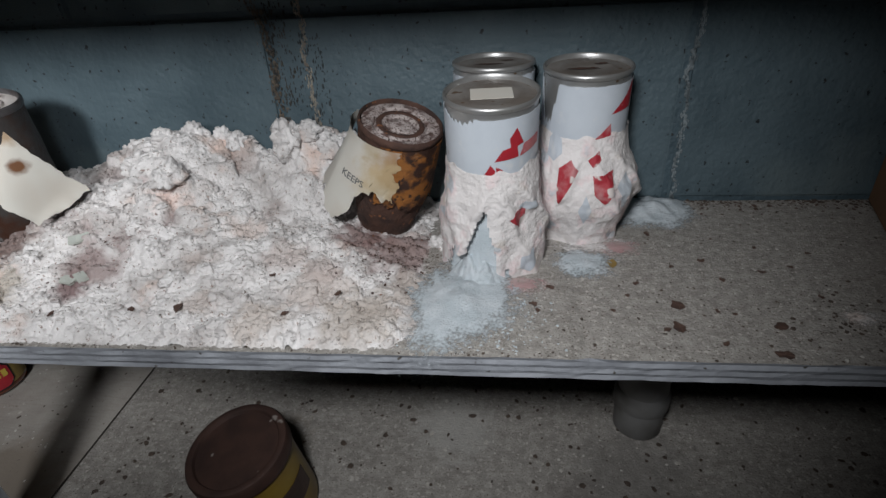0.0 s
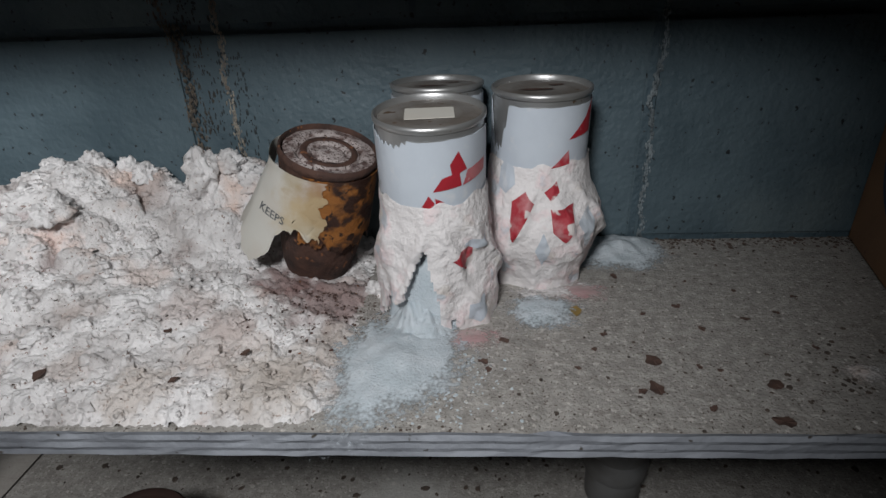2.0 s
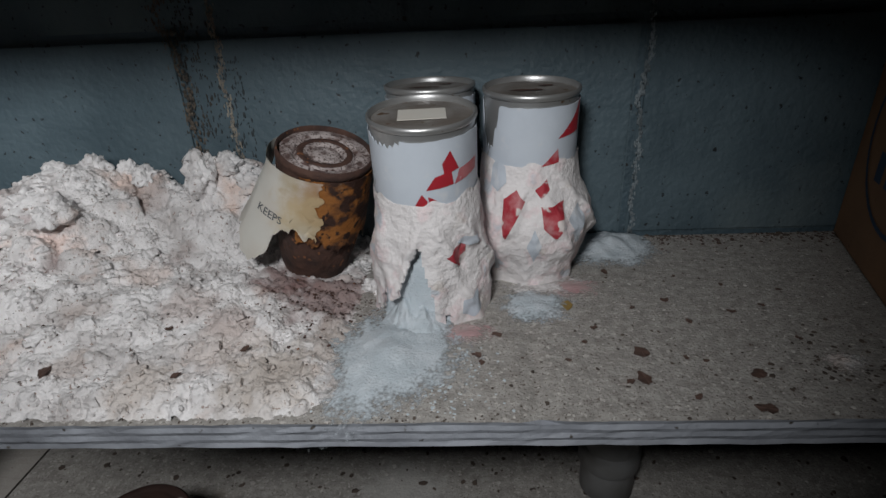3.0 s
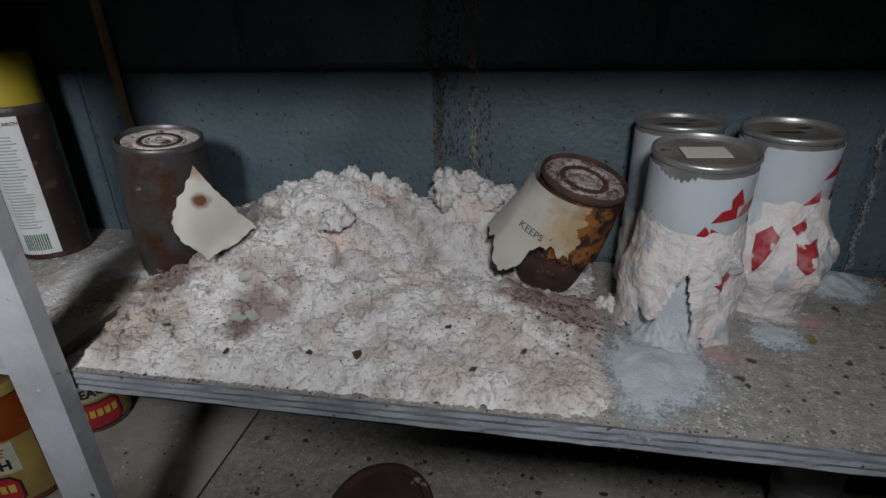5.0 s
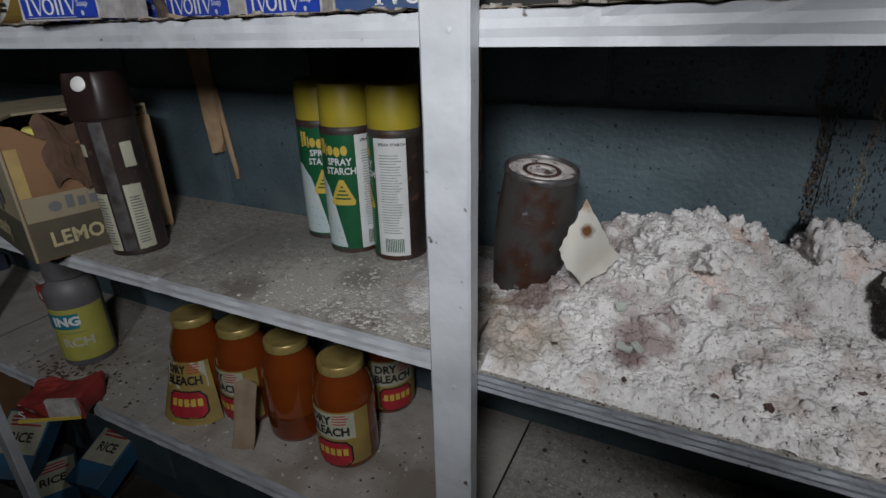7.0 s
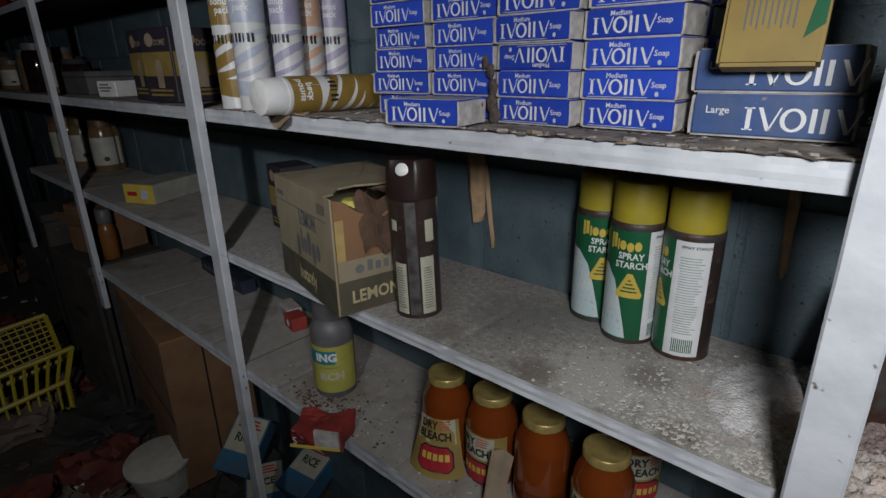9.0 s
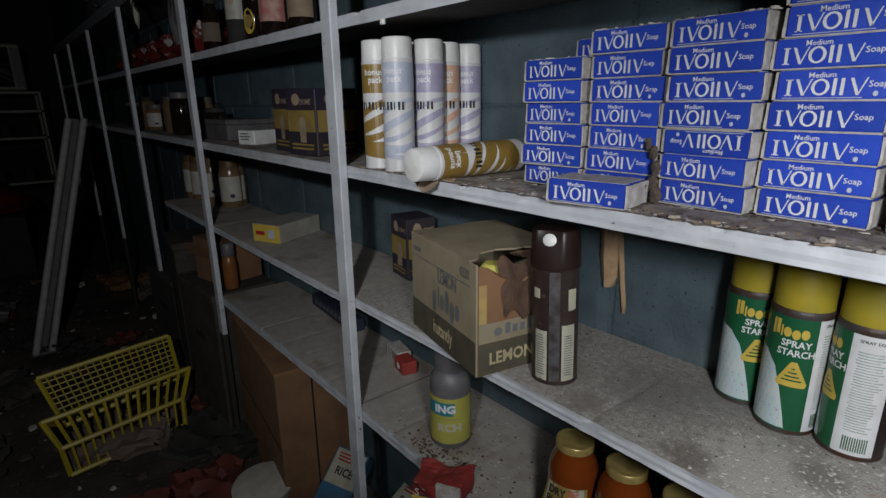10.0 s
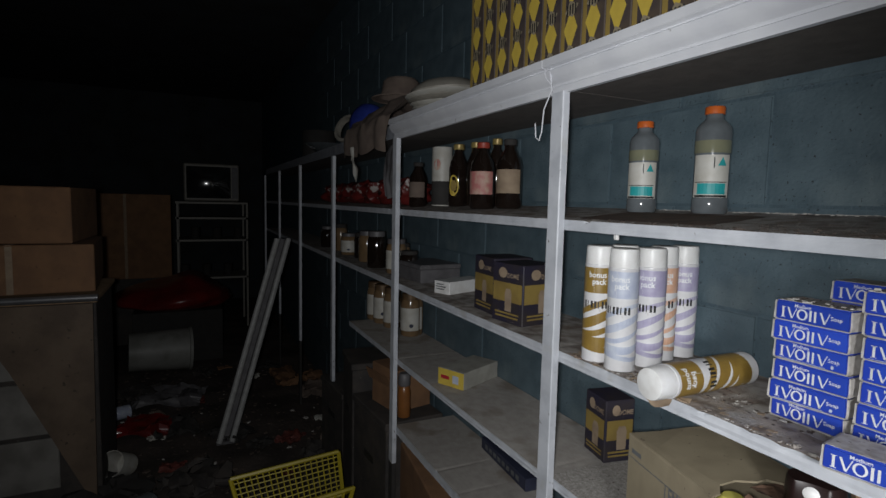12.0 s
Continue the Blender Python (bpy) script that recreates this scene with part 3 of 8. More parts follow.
def upright(x):
    top = 0.820
    ob = thing("shelf_post", (x - 0.019, 0, 0), "white-painted wooden shelf upright, chipped and nailed to the boards", "post", group="shelf posts", kind="structure")
    bm = bmesh.new()
    n = 40
    w, d, z0 = 0.019, 0.018, (-0.74 if -1.1 < x < -0.9 else -0.40)
    cut = [(-w + 0.002, -d), (w - 0.002, -d), (w, -d + 0.002), (w, -0.002), (-w, -0.002), (-w, -d + 0.002)]
    rows = []
    for i in range(n + 1):
        z = z0 + (top - z0) * i / n
        rows.append([bm.verts.new((a + 0.0006 * noise.noise(Vector((a * 40, x * 3, z * 25))), b + 0.0007 * noise.noise(Vector((x * 5 + 9, a * 50, z * 30))), z)) for a, b in cut])
    for a, b in zip(rows, rows[1:]):
        for k in range(len(cut)):
            bm.faces.new((a[k], a[(k + 1) % len(cut)], b[(k + 1) % len(cut)], b[k]))
    bm.faces.new(rows[0][::-1])
    bm.faces.new(rows[-1])
    part("post_shaft", bm, PAINT, ob)
    part("post_foot", slab(-w, w, -d, -0.002, GROUND - 0.01, z0 - 0.0005, 0.001), FOOT, ob, "blackened lower end of the post")
    for z in (A - 0.015, B - 0.008, C - 0.012, DF - 0.010):
        part("nail_head", moved(lathe([(0, 0.0012), (0.0022, 0.0008), (0.0026, 0)], 10), m=Matrix.Translation((0.004, -d + 0.0004, z)) @ Matrix.Rotation(radians(90), 4, "X")), PAINT, ob)
    return ob


for x in POSTS:
    upright(x)
# ---- bay with the spilt powder ----


def heap_height():
    """Height of the caked powder over a grid of the shelf."""
    nx, ny = 400, 190
    xs, ys = np.linspace(-0.095, 0.425, nx), np.linspace(0.0035, 0.2485, ny)
    X, Y = np.meshgrid(xs, ys, indexing="ij")

    def hill(cx, cy, h, sx, sy):
        return h * np.exp(-((X - cx) / sx) ** 2 - ((Y - cy) / sy) ** 2)

    env = hill(0.155, 0.205, 0.078, 0.050, 0.060) + hill(0.275, 0.225, 0.070, 0.038, 0.038) + hill(0.075, 0.165, 0.034, 0.055, 0.065)
    env += hill(0.17, 0.11, 0.026, 0.13, 0.050) + hill(0.345, 0.235, 0.026, 0.05, 0.03) + hill(0.21, 0.20, 0.022, 0.05, 0.05) + hill(0.215, 0.238, 0.034, 0.030, 0.025) + hill(0.085, 0.238, 0.046, 0.050, 0.035) + hill(-0.010, 0.215, 0.040, 0.060, 0.055) + hill(0.325, 0.245, 0.030, 0.05, 0.02)
    fade = np.clip((0.415 - X) / 0.07, 0, 1) * np.clip((X + 0.085) / 0.07, 0, 1)
    fade *= np.clip((Y - 0.002) / 0.02, 0.12, 1)
    behind = np.where(X < 0.0, np.clip((Y - 0.045 + X * 0.3) / 0.05, 0, 1), 1.0)
    env = (env + 0.010) * fade * behind
    h = env - 0.0015
    warp = np.array([[noise.noise(Vector((x * 55, y * 55, 3.0))) for y in ys] for x in xs])
    warp2 = np.array([[noise.noise(Vector((x * 150, y * 150, 8.0))) for y in ys] for x in xs])
    XW, YW = X + 0.004 * warp + 0.0016 * warp2, Y + 0.004 * warp[::-1] - 0.0016 * warp2
    rng = np.random.RandomState(4)
    for i in range(1900):
        cx, cy = rng.uniform(-0.08, 0.41), rng.uniform(0.008, 0.246)
        ix, iy = int((cx + 0.095) / 0.52 * (nx - 1)), int((cy - 0.0035) / 0.245 * (ny - 1))
        e = env[ix, iy]
        if e < 0.002:
            continue
        r = rng.uniform(0.0025, 0.006) if rng.rand() < 0.72 else rng.uniform(0.006, 0.008 + 0.17 * min(e, 0.06))
        k = int((r + 0.005) / 0.0013) + 2
        a0, a1, b0, b1 = max(0, ix - k), min(nx, ix + k + 1), max(0, iy - k), min(ny, iy + k + 1)
        st = rng.uniform(0.7, 1.3)
        d2 = ((XW[a0:a1, b0:b1] - cx) * st) ** 2 + ((YW[a0:a1, b0:b1] - cy) / st) ** 2
        cap = e - 0.5 * r * rng.uniform(0.6, 1.6) + 0.85 * np.sqrt(np.clip(r * r - d2, 0, None)) * rng.uniform(0.4, 1.25)
        h[a0:a1, b0:b1] = np.where(d2 < r * r, np.maximum(h[a0:a1, b0:b1], cap), h[a0:a1, b0:b1])
    h += (0.0022 * warp + 0.0026 * np.abs(warp2)) * np.clip(env / 0.012, 0, 1)
    return xs, ys, h


HX, HY, HZ = heap_height()


def heap_at(x, y):
    i = int(np.clip((x - HX[0]) / (HX[-1] - HX[0]) * (len(HX) - 1), 0, len(HX) - 1))
    j = int(np.clip((y - HY[0]) / (HY[-1] - HY[0]) * (len(HY) - 1), 0, len(HY) - 1))
    return float(HZ[i, j])


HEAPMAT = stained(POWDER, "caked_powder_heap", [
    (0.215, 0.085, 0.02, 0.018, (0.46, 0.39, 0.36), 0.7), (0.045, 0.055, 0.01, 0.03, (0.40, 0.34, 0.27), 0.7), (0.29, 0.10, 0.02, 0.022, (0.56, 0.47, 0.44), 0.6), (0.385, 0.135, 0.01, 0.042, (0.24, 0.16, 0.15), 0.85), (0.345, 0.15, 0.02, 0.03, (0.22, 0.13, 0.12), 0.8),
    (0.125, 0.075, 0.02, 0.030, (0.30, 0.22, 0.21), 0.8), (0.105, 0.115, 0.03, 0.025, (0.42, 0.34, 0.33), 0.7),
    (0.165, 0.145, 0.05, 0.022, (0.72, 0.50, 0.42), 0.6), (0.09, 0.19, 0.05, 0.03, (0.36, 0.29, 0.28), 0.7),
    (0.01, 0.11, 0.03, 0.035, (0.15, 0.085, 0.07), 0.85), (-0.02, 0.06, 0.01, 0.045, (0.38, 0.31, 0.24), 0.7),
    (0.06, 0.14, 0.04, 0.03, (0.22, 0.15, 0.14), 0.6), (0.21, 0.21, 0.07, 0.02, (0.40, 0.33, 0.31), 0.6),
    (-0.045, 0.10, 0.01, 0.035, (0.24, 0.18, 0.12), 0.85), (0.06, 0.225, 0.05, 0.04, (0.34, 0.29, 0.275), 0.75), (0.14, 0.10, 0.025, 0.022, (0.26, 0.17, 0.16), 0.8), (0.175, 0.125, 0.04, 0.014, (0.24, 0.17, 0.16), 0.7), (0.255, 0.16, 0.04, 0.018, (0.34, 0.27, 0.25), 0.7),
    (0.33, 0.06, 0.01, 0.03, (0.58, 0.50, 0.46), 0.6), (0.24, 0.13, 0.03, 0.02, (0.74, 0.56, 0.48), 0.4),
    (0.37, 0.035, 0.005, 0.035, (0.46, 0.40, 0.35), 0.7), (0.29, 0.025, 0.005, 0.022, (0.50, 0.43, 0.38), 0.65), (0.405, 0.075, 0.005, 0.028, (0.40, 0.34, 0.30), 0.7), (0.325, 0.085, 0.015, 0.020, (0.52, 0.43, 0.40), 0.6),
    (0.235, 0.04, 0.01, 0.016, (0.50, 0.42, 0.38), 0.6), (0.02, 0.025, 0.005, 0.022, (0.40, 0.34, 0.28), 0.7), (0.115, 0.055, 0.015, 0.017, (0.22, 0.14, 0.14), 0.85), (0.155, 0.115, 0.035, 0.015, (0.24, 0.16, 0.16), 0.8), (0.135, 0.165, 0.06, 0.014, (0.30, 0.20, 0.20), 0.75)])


def powder_heap():
    nx, ny = len(HX), len(HY)
    verts = [(float(HX[i]), float(HY[j]), float(HZ[i, j]) + 0.0013 * noise.noise(Vector((HX[i] * 330, HY[j] * 330, 0))) + 0.0006 * noise.noise(Vector((HX[i] * 760, HY[j] * 760, 4)))) for i in range(nx) for j in range(ny)]
    faces = []
    for i in range(nx - 1):
        for j in range(ny - 1):
            q = (i * ny + j, (i + 1) * ny + j, (i + 1) * ny + j + 1, i * ny + j + 1)
            if max(verts[k][2] for k in q) > -0.0005:
                faces.append(q)
    me = bpy.data.meshes.new("powder_heap")
    me.from_pydata(verts, [], faces)
    me.validate()
    me.polygons.foreach_set("use_smooth", [True] * len(me.polygons))
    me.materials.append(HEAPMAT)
    return tagged(new("powder_heap", me), "caked off-white powder heaped lumpily over the shelf", "spilt powder", kind="stuff")


powder_heap()


def lump(name, place, size, material, label, seed, squash=0.8):
    bm = bmesh.new()
    bmesh.ops.create_icosphere(bm, subdivisions=4, radius=1.0)
    for v in bm.verts:
        d = v.co.normalized()
        k = 0.85 + 0.45 * noise.noise(d * 1.5 + Vector((seed, 0, 0))) + 0.30 * noise.noise(d * 3.6 + Vector((0, seed, 0))) + 0.18 * abs(noise.noise(d * 8 + Vector((0, 0, seed)))) + 0.07 * noise.noise(d * 19)
        v.co = Vector((d.x * size[0], d.y * size[1], d.z * size[2])) * k
    ob = smooth(part(name, bm, material), 70)
    ob.matrix_basis = pose(*place, 0, 0, seed * 40)
    return tagged(ob, label, "powder clump", group="powder clumps")


# clumps that stand out of the heap: the horned one, the rear knobs, the chunk near the dented tin
for k, (x, y, z, sx, sy, sz) in enumerate([
        (0.118, 0.188, 0.079, 0.016, 0.013, 0.012), (0.104, 0.190, 0.090, 0.010, 0.009, 0.008), (0.138, 0.205, 0.084, 0.013, 0.012, 0.010),
        (0.162, 0.222, 0.082, 0.014, 0.012, 0.012), (0.188, 0.228, 0.081, 0.009, 0.009, 0.011), (0.205, 0.222, 0.075, 0.012, 0.010, 0.010),
        (0.263, 0.214, 0.060, 0.021, 0.016, 0.022), (0.282, 0.226, 0.072, 0.015, 0.013, 0.012), (0.248, 0.232, 0.072, 0.010, 0.010, 0.008),
        (0.128, 0.150, 0.056, 0.020, 0.015, 0.014), (0.170, 0.150, 0.050, 0.019, 0.014, 0.013), (0.152, 0.108, 0.036, 0.010, 0.009, 0.006),
        (0.418, 0.155, 0.022, 0.013, 0.012, 0.012), (0.424, 0.165, 0.038, 0.009, 0.009, 0.008), (0.205, 0.060, 0.013, 0.010, 0.009, 0.006),
        (0.095, 0.040, 0.014, 0.012, 0.009, 0.006), (0.060, 0.082, 0.018, 0.014, 0.012, 0.009), (0.305, 0.218, 0.056, 0.016, 0.013, 0.013)]):
    lump("powder_clump", (x, y, heap_at(x, y) + sz * (0.45 if k in (1, 4) else 0.05)), (sx, sy, sz), POWDER, "off-white clump of hardened powder on the heap", k + 1.0)


def dune(name, cx, cy, rx, ry, h, material, label, skew=0.0, n=70, lo=0.0):
    verts, faces = [], []
    for i in range(n + 1):
        for j in range(n + 1):
            u, w = -1 + 2 * i / n, -1 + 2 * j / n
            d = math.hypot(u, w) * (1 + 0.35 * noise.noise(Vector((u * 1.6 + cx * 50, w * 1.6, 0)))) + 0.07 * noise.noise(Vector((u * 9, w * 9, cx)))
            z = h * max(0.0, 1 - d) ** 1.9 * (1 + 0.25 * noise.noise(Vector((u * 5, w * 5, cx)))) - 0.0006
            z += 0.0007 * noise.noise(Vector((u * 25, w * 25, 2))) * (1 if d < 0.9 else 0)
            y = min(cy + ry * w, WALLY - 0.0015)
            verts.append((cx + rx * u + skew * w, y, z + lo))
    for i in range(n):
        for j in range(n):
            q = (i * (n + 1) + j, (i + 1) * (n + 1) + j, (i + 1) * (n + 1) + j + 1, i * (n + 1) + j + 1)
            if max(verts[k][2] for k in q) > lo - 0.0003:
                faces.append(q)
    me = bpy.data.meshes.new(name)
    me.from_pydata(verts, [], faces)
    me.polygons.foreach_set("use_smooth", [True] * len(me.polygons))
    me.materials.append(material)
    return tagged(new(name, me), label, "spilt powder", kind="stuff")


dune("powder_drift", -0.085, 0.125, 0.100, 0.150, 0.012, thinning(HEAPMAT, "thinning_stained_powder", B2, B2 + 0.0075), "brown-stained powder drifted past the post", n=110, lo=B2)
dune("powder_spill", 0.455, 0.108, 0.034, 0.040, 0.030, THINBLUE, "pale blue powder piled in the burst can's tear")
dune("powder_spill", 0.440, 0.062, 0.074, 0.094, 0.0092, THINBLUE, "pale blue powder spilling from the burst can", skew=0.006, n=90)
dune("powder_spill", 0.630, 0.225, 0.062, 0.060, 0.0125, THINBLUE, "pale blue powder fallen beside the swollen can")
dune("powder_spill", 0.545, 0.120, 0.054, 0.050, 0.0050, THINBLUE, "thin pale blue powder in front of the swollen can")
dune("pink_dust", 0.580, 0.150, 0.070, 0.034, 0.0026, THINPINK, "thin pink-tinged dust at the foot of the cans")
dune("pink_dust", 0.492, 0.088, 0.050, 0.034, 0.0026, THINPINK, "thin pink-tinged dust under the burst can")
dune("white_dust", 0.390, 0.040, 0.075, 0.055, 0.0035, THINWHITE, "thin white powder dusted beside the heap")
dune("white_dust", 0.560, 0.150, 0.085, 0.050, 0.0026, THINWHITE, "thin white powder dusted round the cans")


def can_lid(r, parent, z, metal, lidmat, patch=None):
    """A seamed lid: rolled rim and recessed panel."""
    smooth(part("rim", lathe([(r - 0.0020, z - 0.004), (r - 0.0018, z - 0.0003), (r - 0.0008, z + 0.0006), (r + 0.0004, z), (r + 0.0006, z - 0.0022), (r - 0.0004, z - 0.0040)], 56), metal, parent), 60)
    smooth(part("lid_panel", lathe([(0, z - 0.0032), (r * 0.55, z - 0.0032), (r * 0.6, z - 0.0026), (r * 0.66, z - 0.0033), (r * 0.8, z - 0.0030), (r - 0.0018, z - 0.0038)], 48), lidmat, parent), 50)
    if not patch and metal is TIN:
        rng3 = random.Random(int(z * 1e5) + int(r * 1e4))
        for cx, cy, sx, sy in ((-0.004, -0.004, 0.015, 0.0035), (0.012, 0.010, 0.007, 0.0028)):
            part("rust_hole", moved(flat([[(cx + sx * rng3.uniform(0.6, 1.1) * math.cos(q * 0.45), cy + sy * rng3.uniform(0.5, 1.2) * math.sin(q * 0.45)) for q in range(14)]]), m=Matrix.Translation((0, 0, z - 0.0022)) @ Matrix.Rotation(radians(-90), 4, "X")), RUST, parent, "rusted split in the lid")
    if patch:
        ang, size = patch
        bm = slab(-size[0], size[0], -size[1], size[1], z - 0.0024, z - 0.0020)
        crumple(bm, 0.0006, 60)
        moved(bm, m=Matrix.Rotation(radians(ang), 4, "Z"))
        part("paper_patch", bm, PAPER, parent, "blank paper price patch stuck on the lid")


def crust_radius(a, z, base, top, low, seed, bulge=None):
    """Outline of a rotted can wall: its radius grows downwards, with folds and lumps."""
    u = max(0.0, min(1.0, (z - base) / (top - base)))
    r = 0.0372 + (low - 0.0372) * (1 - u) ** 0.8
    if bulge:
        amp, zc, zs, ac = bulge
        r += amp * math.exp(-((z - zc) / zs) ** 2) * (0.72 + 0.28 * math.cos(a - ac))
    p = Vector((math.sin(a) * 1.6, math.cos(a) * 1.6, z * 24 + seed))
    k = min(1.0, (1 - u) * 3 + 0.1)
    aw = (a + math.pi) % (2 * math.pi) - math.pi
    for lean, off in ((0.78, 0.02), (-0.70, 0.02), (1.5, 0.35)):
        ar = off + lean * (top * 0.98 - z) / 0.085 + 0.10 * noise.noise(Vector((z * 60, lean, seed)))
        r += 0.0036 * k * math.exp(-((aw - ar) / 0.10) ** 2)
    r += k * (0.0050 * noise.noise(p) + 0.0022 * noise.noise(p * 2.7) + 0.0009 * noise.noise(p * 7))
    return r


def crust(parent, base, top, low, seed, bulge=None, gap=None, material=CRUST):
    bm = bmesh.new()
    na, nz = 150, 76
    rings = []
    for j in range(nz + 1):
        z0 = base + (top - base) * j / nz
        row = []
        for i in range(na):
            a = 2 * math.pi * i / na
            z = z0
            if j == 0:
                z += 0.006 * max(0, noise.noise(Vector((math.sin(a) * 4, math.cos(a) * 4, seed))))
            if j == nz:
                z += 0.006 * noise.noise(Vector((math.sin(a) * 3, math.cos(a) * 3, seed + 4)))
            r = crust_radius(a, z0, base, top, low, seed, bulge)
            row.append(bm.verts.new((r * math.sin(a), -r * math.cos(a), z)))
        rings.append(row)
    for j in range(nz):
        z = base + (top - base) * (j + 0.5) / nz
        for i in range(na):
            a = 2 * math.pi * (i + 0.5) / na
            aw = (a + math.pi) % (2 * math.pi) - math.pi
            if gap and gap(math.degrees(aw), z):
                continue
            bm.faces.new((rings[j][i], rings[j][(i + 1) % na], rings[j + 1][(i + 1) % na], rings[j + 1][i]))
    loose = [v for v in bm.verts if not v.link_faces]
    bmesh.ops.delete(bm, geom=loose, context="VERTS")
    back = bmesh.ops.duplicate(bm, geom=bm.faces[:])
    for v in [g for g in back["geom"] if isinstance(g, bmesh.types.BMVert)]:
        v.co.x *= 0.955
        v.co.y *= 0.955
    bmesh.ops.reverse_faces(bm, faces=[g for g in back["geom"] if isinstance(g, bmesh.types.BMFace)])
    return smooth(part("crust", bm, material, parent, "swollen crust of burst label and powder"), 75)


def on_crust(shape, parent, name, material, fit, lift=0.0012):
    """A printed mark that follows the swollen wall."""
    bm = flat([shape])
    bmesh.ops.triangulate(bm, faces=bm.faces[:])
    for _ in range(3):
        bmesh.ops.subdivide_edges(bm, edges=bm.edges[:], cuts=1, use_grid_fill=True)
    for v in bm.verts:
        a = v.co.x / 0.0375
        r = fit(a, v.co.z) + lift
        v.co = Vector((r * math.sin(a), -r * math.cos(a), v.co.z))
    return part(name, bm, material, parent, "worn red printed triangle" if material is WORNRED else "grey-blue scrap of label on the crust")


def white_can(place, seed, low, top, height=0.159, bulge=None, gap=None, marks=(), lower=(), rags=(), patch=None, label="", turn=(0, 0, 0), torn_at=200.0, torn_wide=20.0, torn_deep=0.009):
    ob = thing("powder_can", place, label, "can", group="white powder cans", turn=turn)
    z0 = height - 0.0045
    smooth(part("can_wall", lathe([(0.0355, 0.080 if gap else 0.04), (0.0355, z0)], 56), TIN, ob), 60)

    def ragged(u, w):
        if w < 0.5:
            return 0.003 * noise.noise(Vector((u * 9, seed, 0)))
        a = abs((u * 360 + 180 - torn_at + 180) % 360 - 180)
        teeth = (0.005 + 0.28 * torn_deep) * abs(((u * 52) % 1) - 0.5) if a < torn_wide * 1.5 else 0.0
        return -torn_deep * max(0.0, min(1.0, (torn_wide - a) / 13 + 0.5)) - teeth + 0.0008 * noise.noise(Vector((u * 30, seed, 3)))

    smooth(part("paper_label", wrapped(0.0362, 180, 539.5, 0.070, z0 - 0.0035, n=280, zn=2, edge=ragged), LABELW, ob, "pale blue-white paper label, torn along the top"), 60)
    can_lid(0.0365, ob, height, TIN, LIDTIN, patch)
    fit = lambda a, z: crust_radius(a, z, 0.0, top, low, seed, bulge)
    crust(ob, 0.0, top, low, seed, bulge, gap)
    for k, pts in enumerate(marks):
        bm = flat([pts])
        part("red_mark", wrap(bm, 0.0366, 0, 0.0004), PALERED if gap and k == 2 else RED, ob, "faded red printed triangle")
    for pts in lower:
        on_crust(pts, ob, "red_mark", WORNRED, fit, 0.0006)
    for pts in rags:
        on_crust(pts, ob, "label_remnant", LABELW, fit, 0.0007)
    if gap:
        bm = lathe([(0.0425, -0.0), (0.0395, 0.02), (0.035, 0.045), (0.028, 0.070), (0, 0.085)], 48)
        crumple(bm, 0.003, 90, seed)
        smooth(part("inner_powder", bm, BLUEPOW, ob, "pale blue powder showing through the burst wall"), 80)
    return ob


def burst(a, z):
    """The arched tear in the front of the burst can, with a lip hanging beside it."""
    edge = 3.5 * noise.noise(Vector((a * 0.07, z * 95, 1))) + 1.5 * noise.noise(Vector((a * 0.3, z * 260, 4)))
    if z < 0.030 + 0.0012 * edge:
        low = z < 0.010 + 0.0006 * edge and -64 < a < -50
        return (-53 + edge < a < 5 + edge * 0.6 and z > 0.0003 * max(0.0, -a - 40)) or low or (z < 0.013 + 0.002 * edge - 0.0012 * abs(a - 17) and 8 < a < 27)
    t = (z - 0.030) / 0.042
    return t < 1 and -29 + 20 * t + edge < a < 5 - 13 * t + edge


white_can((0.467, 0.1425, 0.0), 1.3, 0.0470, 0.104, height=0.154, turn=(7, 0, 0), gap=burst, torn_at=-42.0, torn_wide=15.0, torn_deep=0.003, patch=(4, (0.016, 0.0105)),
          marks=[[(0.0137, 0.1305), (0.0196, 0.1384), (0.0258, 0.1252), (0.0150, 0.1225)], [(0.0024, 0.1132), (0.0084, 0.1220), (0.0200, 0.1250), (0.0214, 0.1150)],
                 [(0.0222, 0.1148), (0.0262, 0.1244), (0.0455, 0.1277), (0.0440, 0.1187)], [(-0.0070, 0.0997), (-0.0005, 0.1107), (0.0030, 0.1057), (0.0020, 0.1007)], [(0.0042, 0.1017), (0.0034, 0.1092), (0.0090, 0.1057), (0.0068, 0.1017)]],
          lower=[[(0.012, 0.064), (0.017, 0.069), (0.027, 0.070), (0.0285, 0.058), (0.022, 0.052), (0.018, 0.058)]],
          rags=[[(0.021, 0.072), (0.026, 0.076), (0.037, 0.075), (0.038, 0.068), (0.029, 0.067)], [(0.020, 0.014), (0.022, 0.024), (0.032, 0.030), (0.034, 0.016), (0.027, 0.008)]],
          label="white powder can, burst and swollen, leaking pale powder")
white_can((0.468, 0.2115, 0.0), 5.1, 0.040, 0.080, height=0.1575, label="white powder can with a torn label, by the wall")
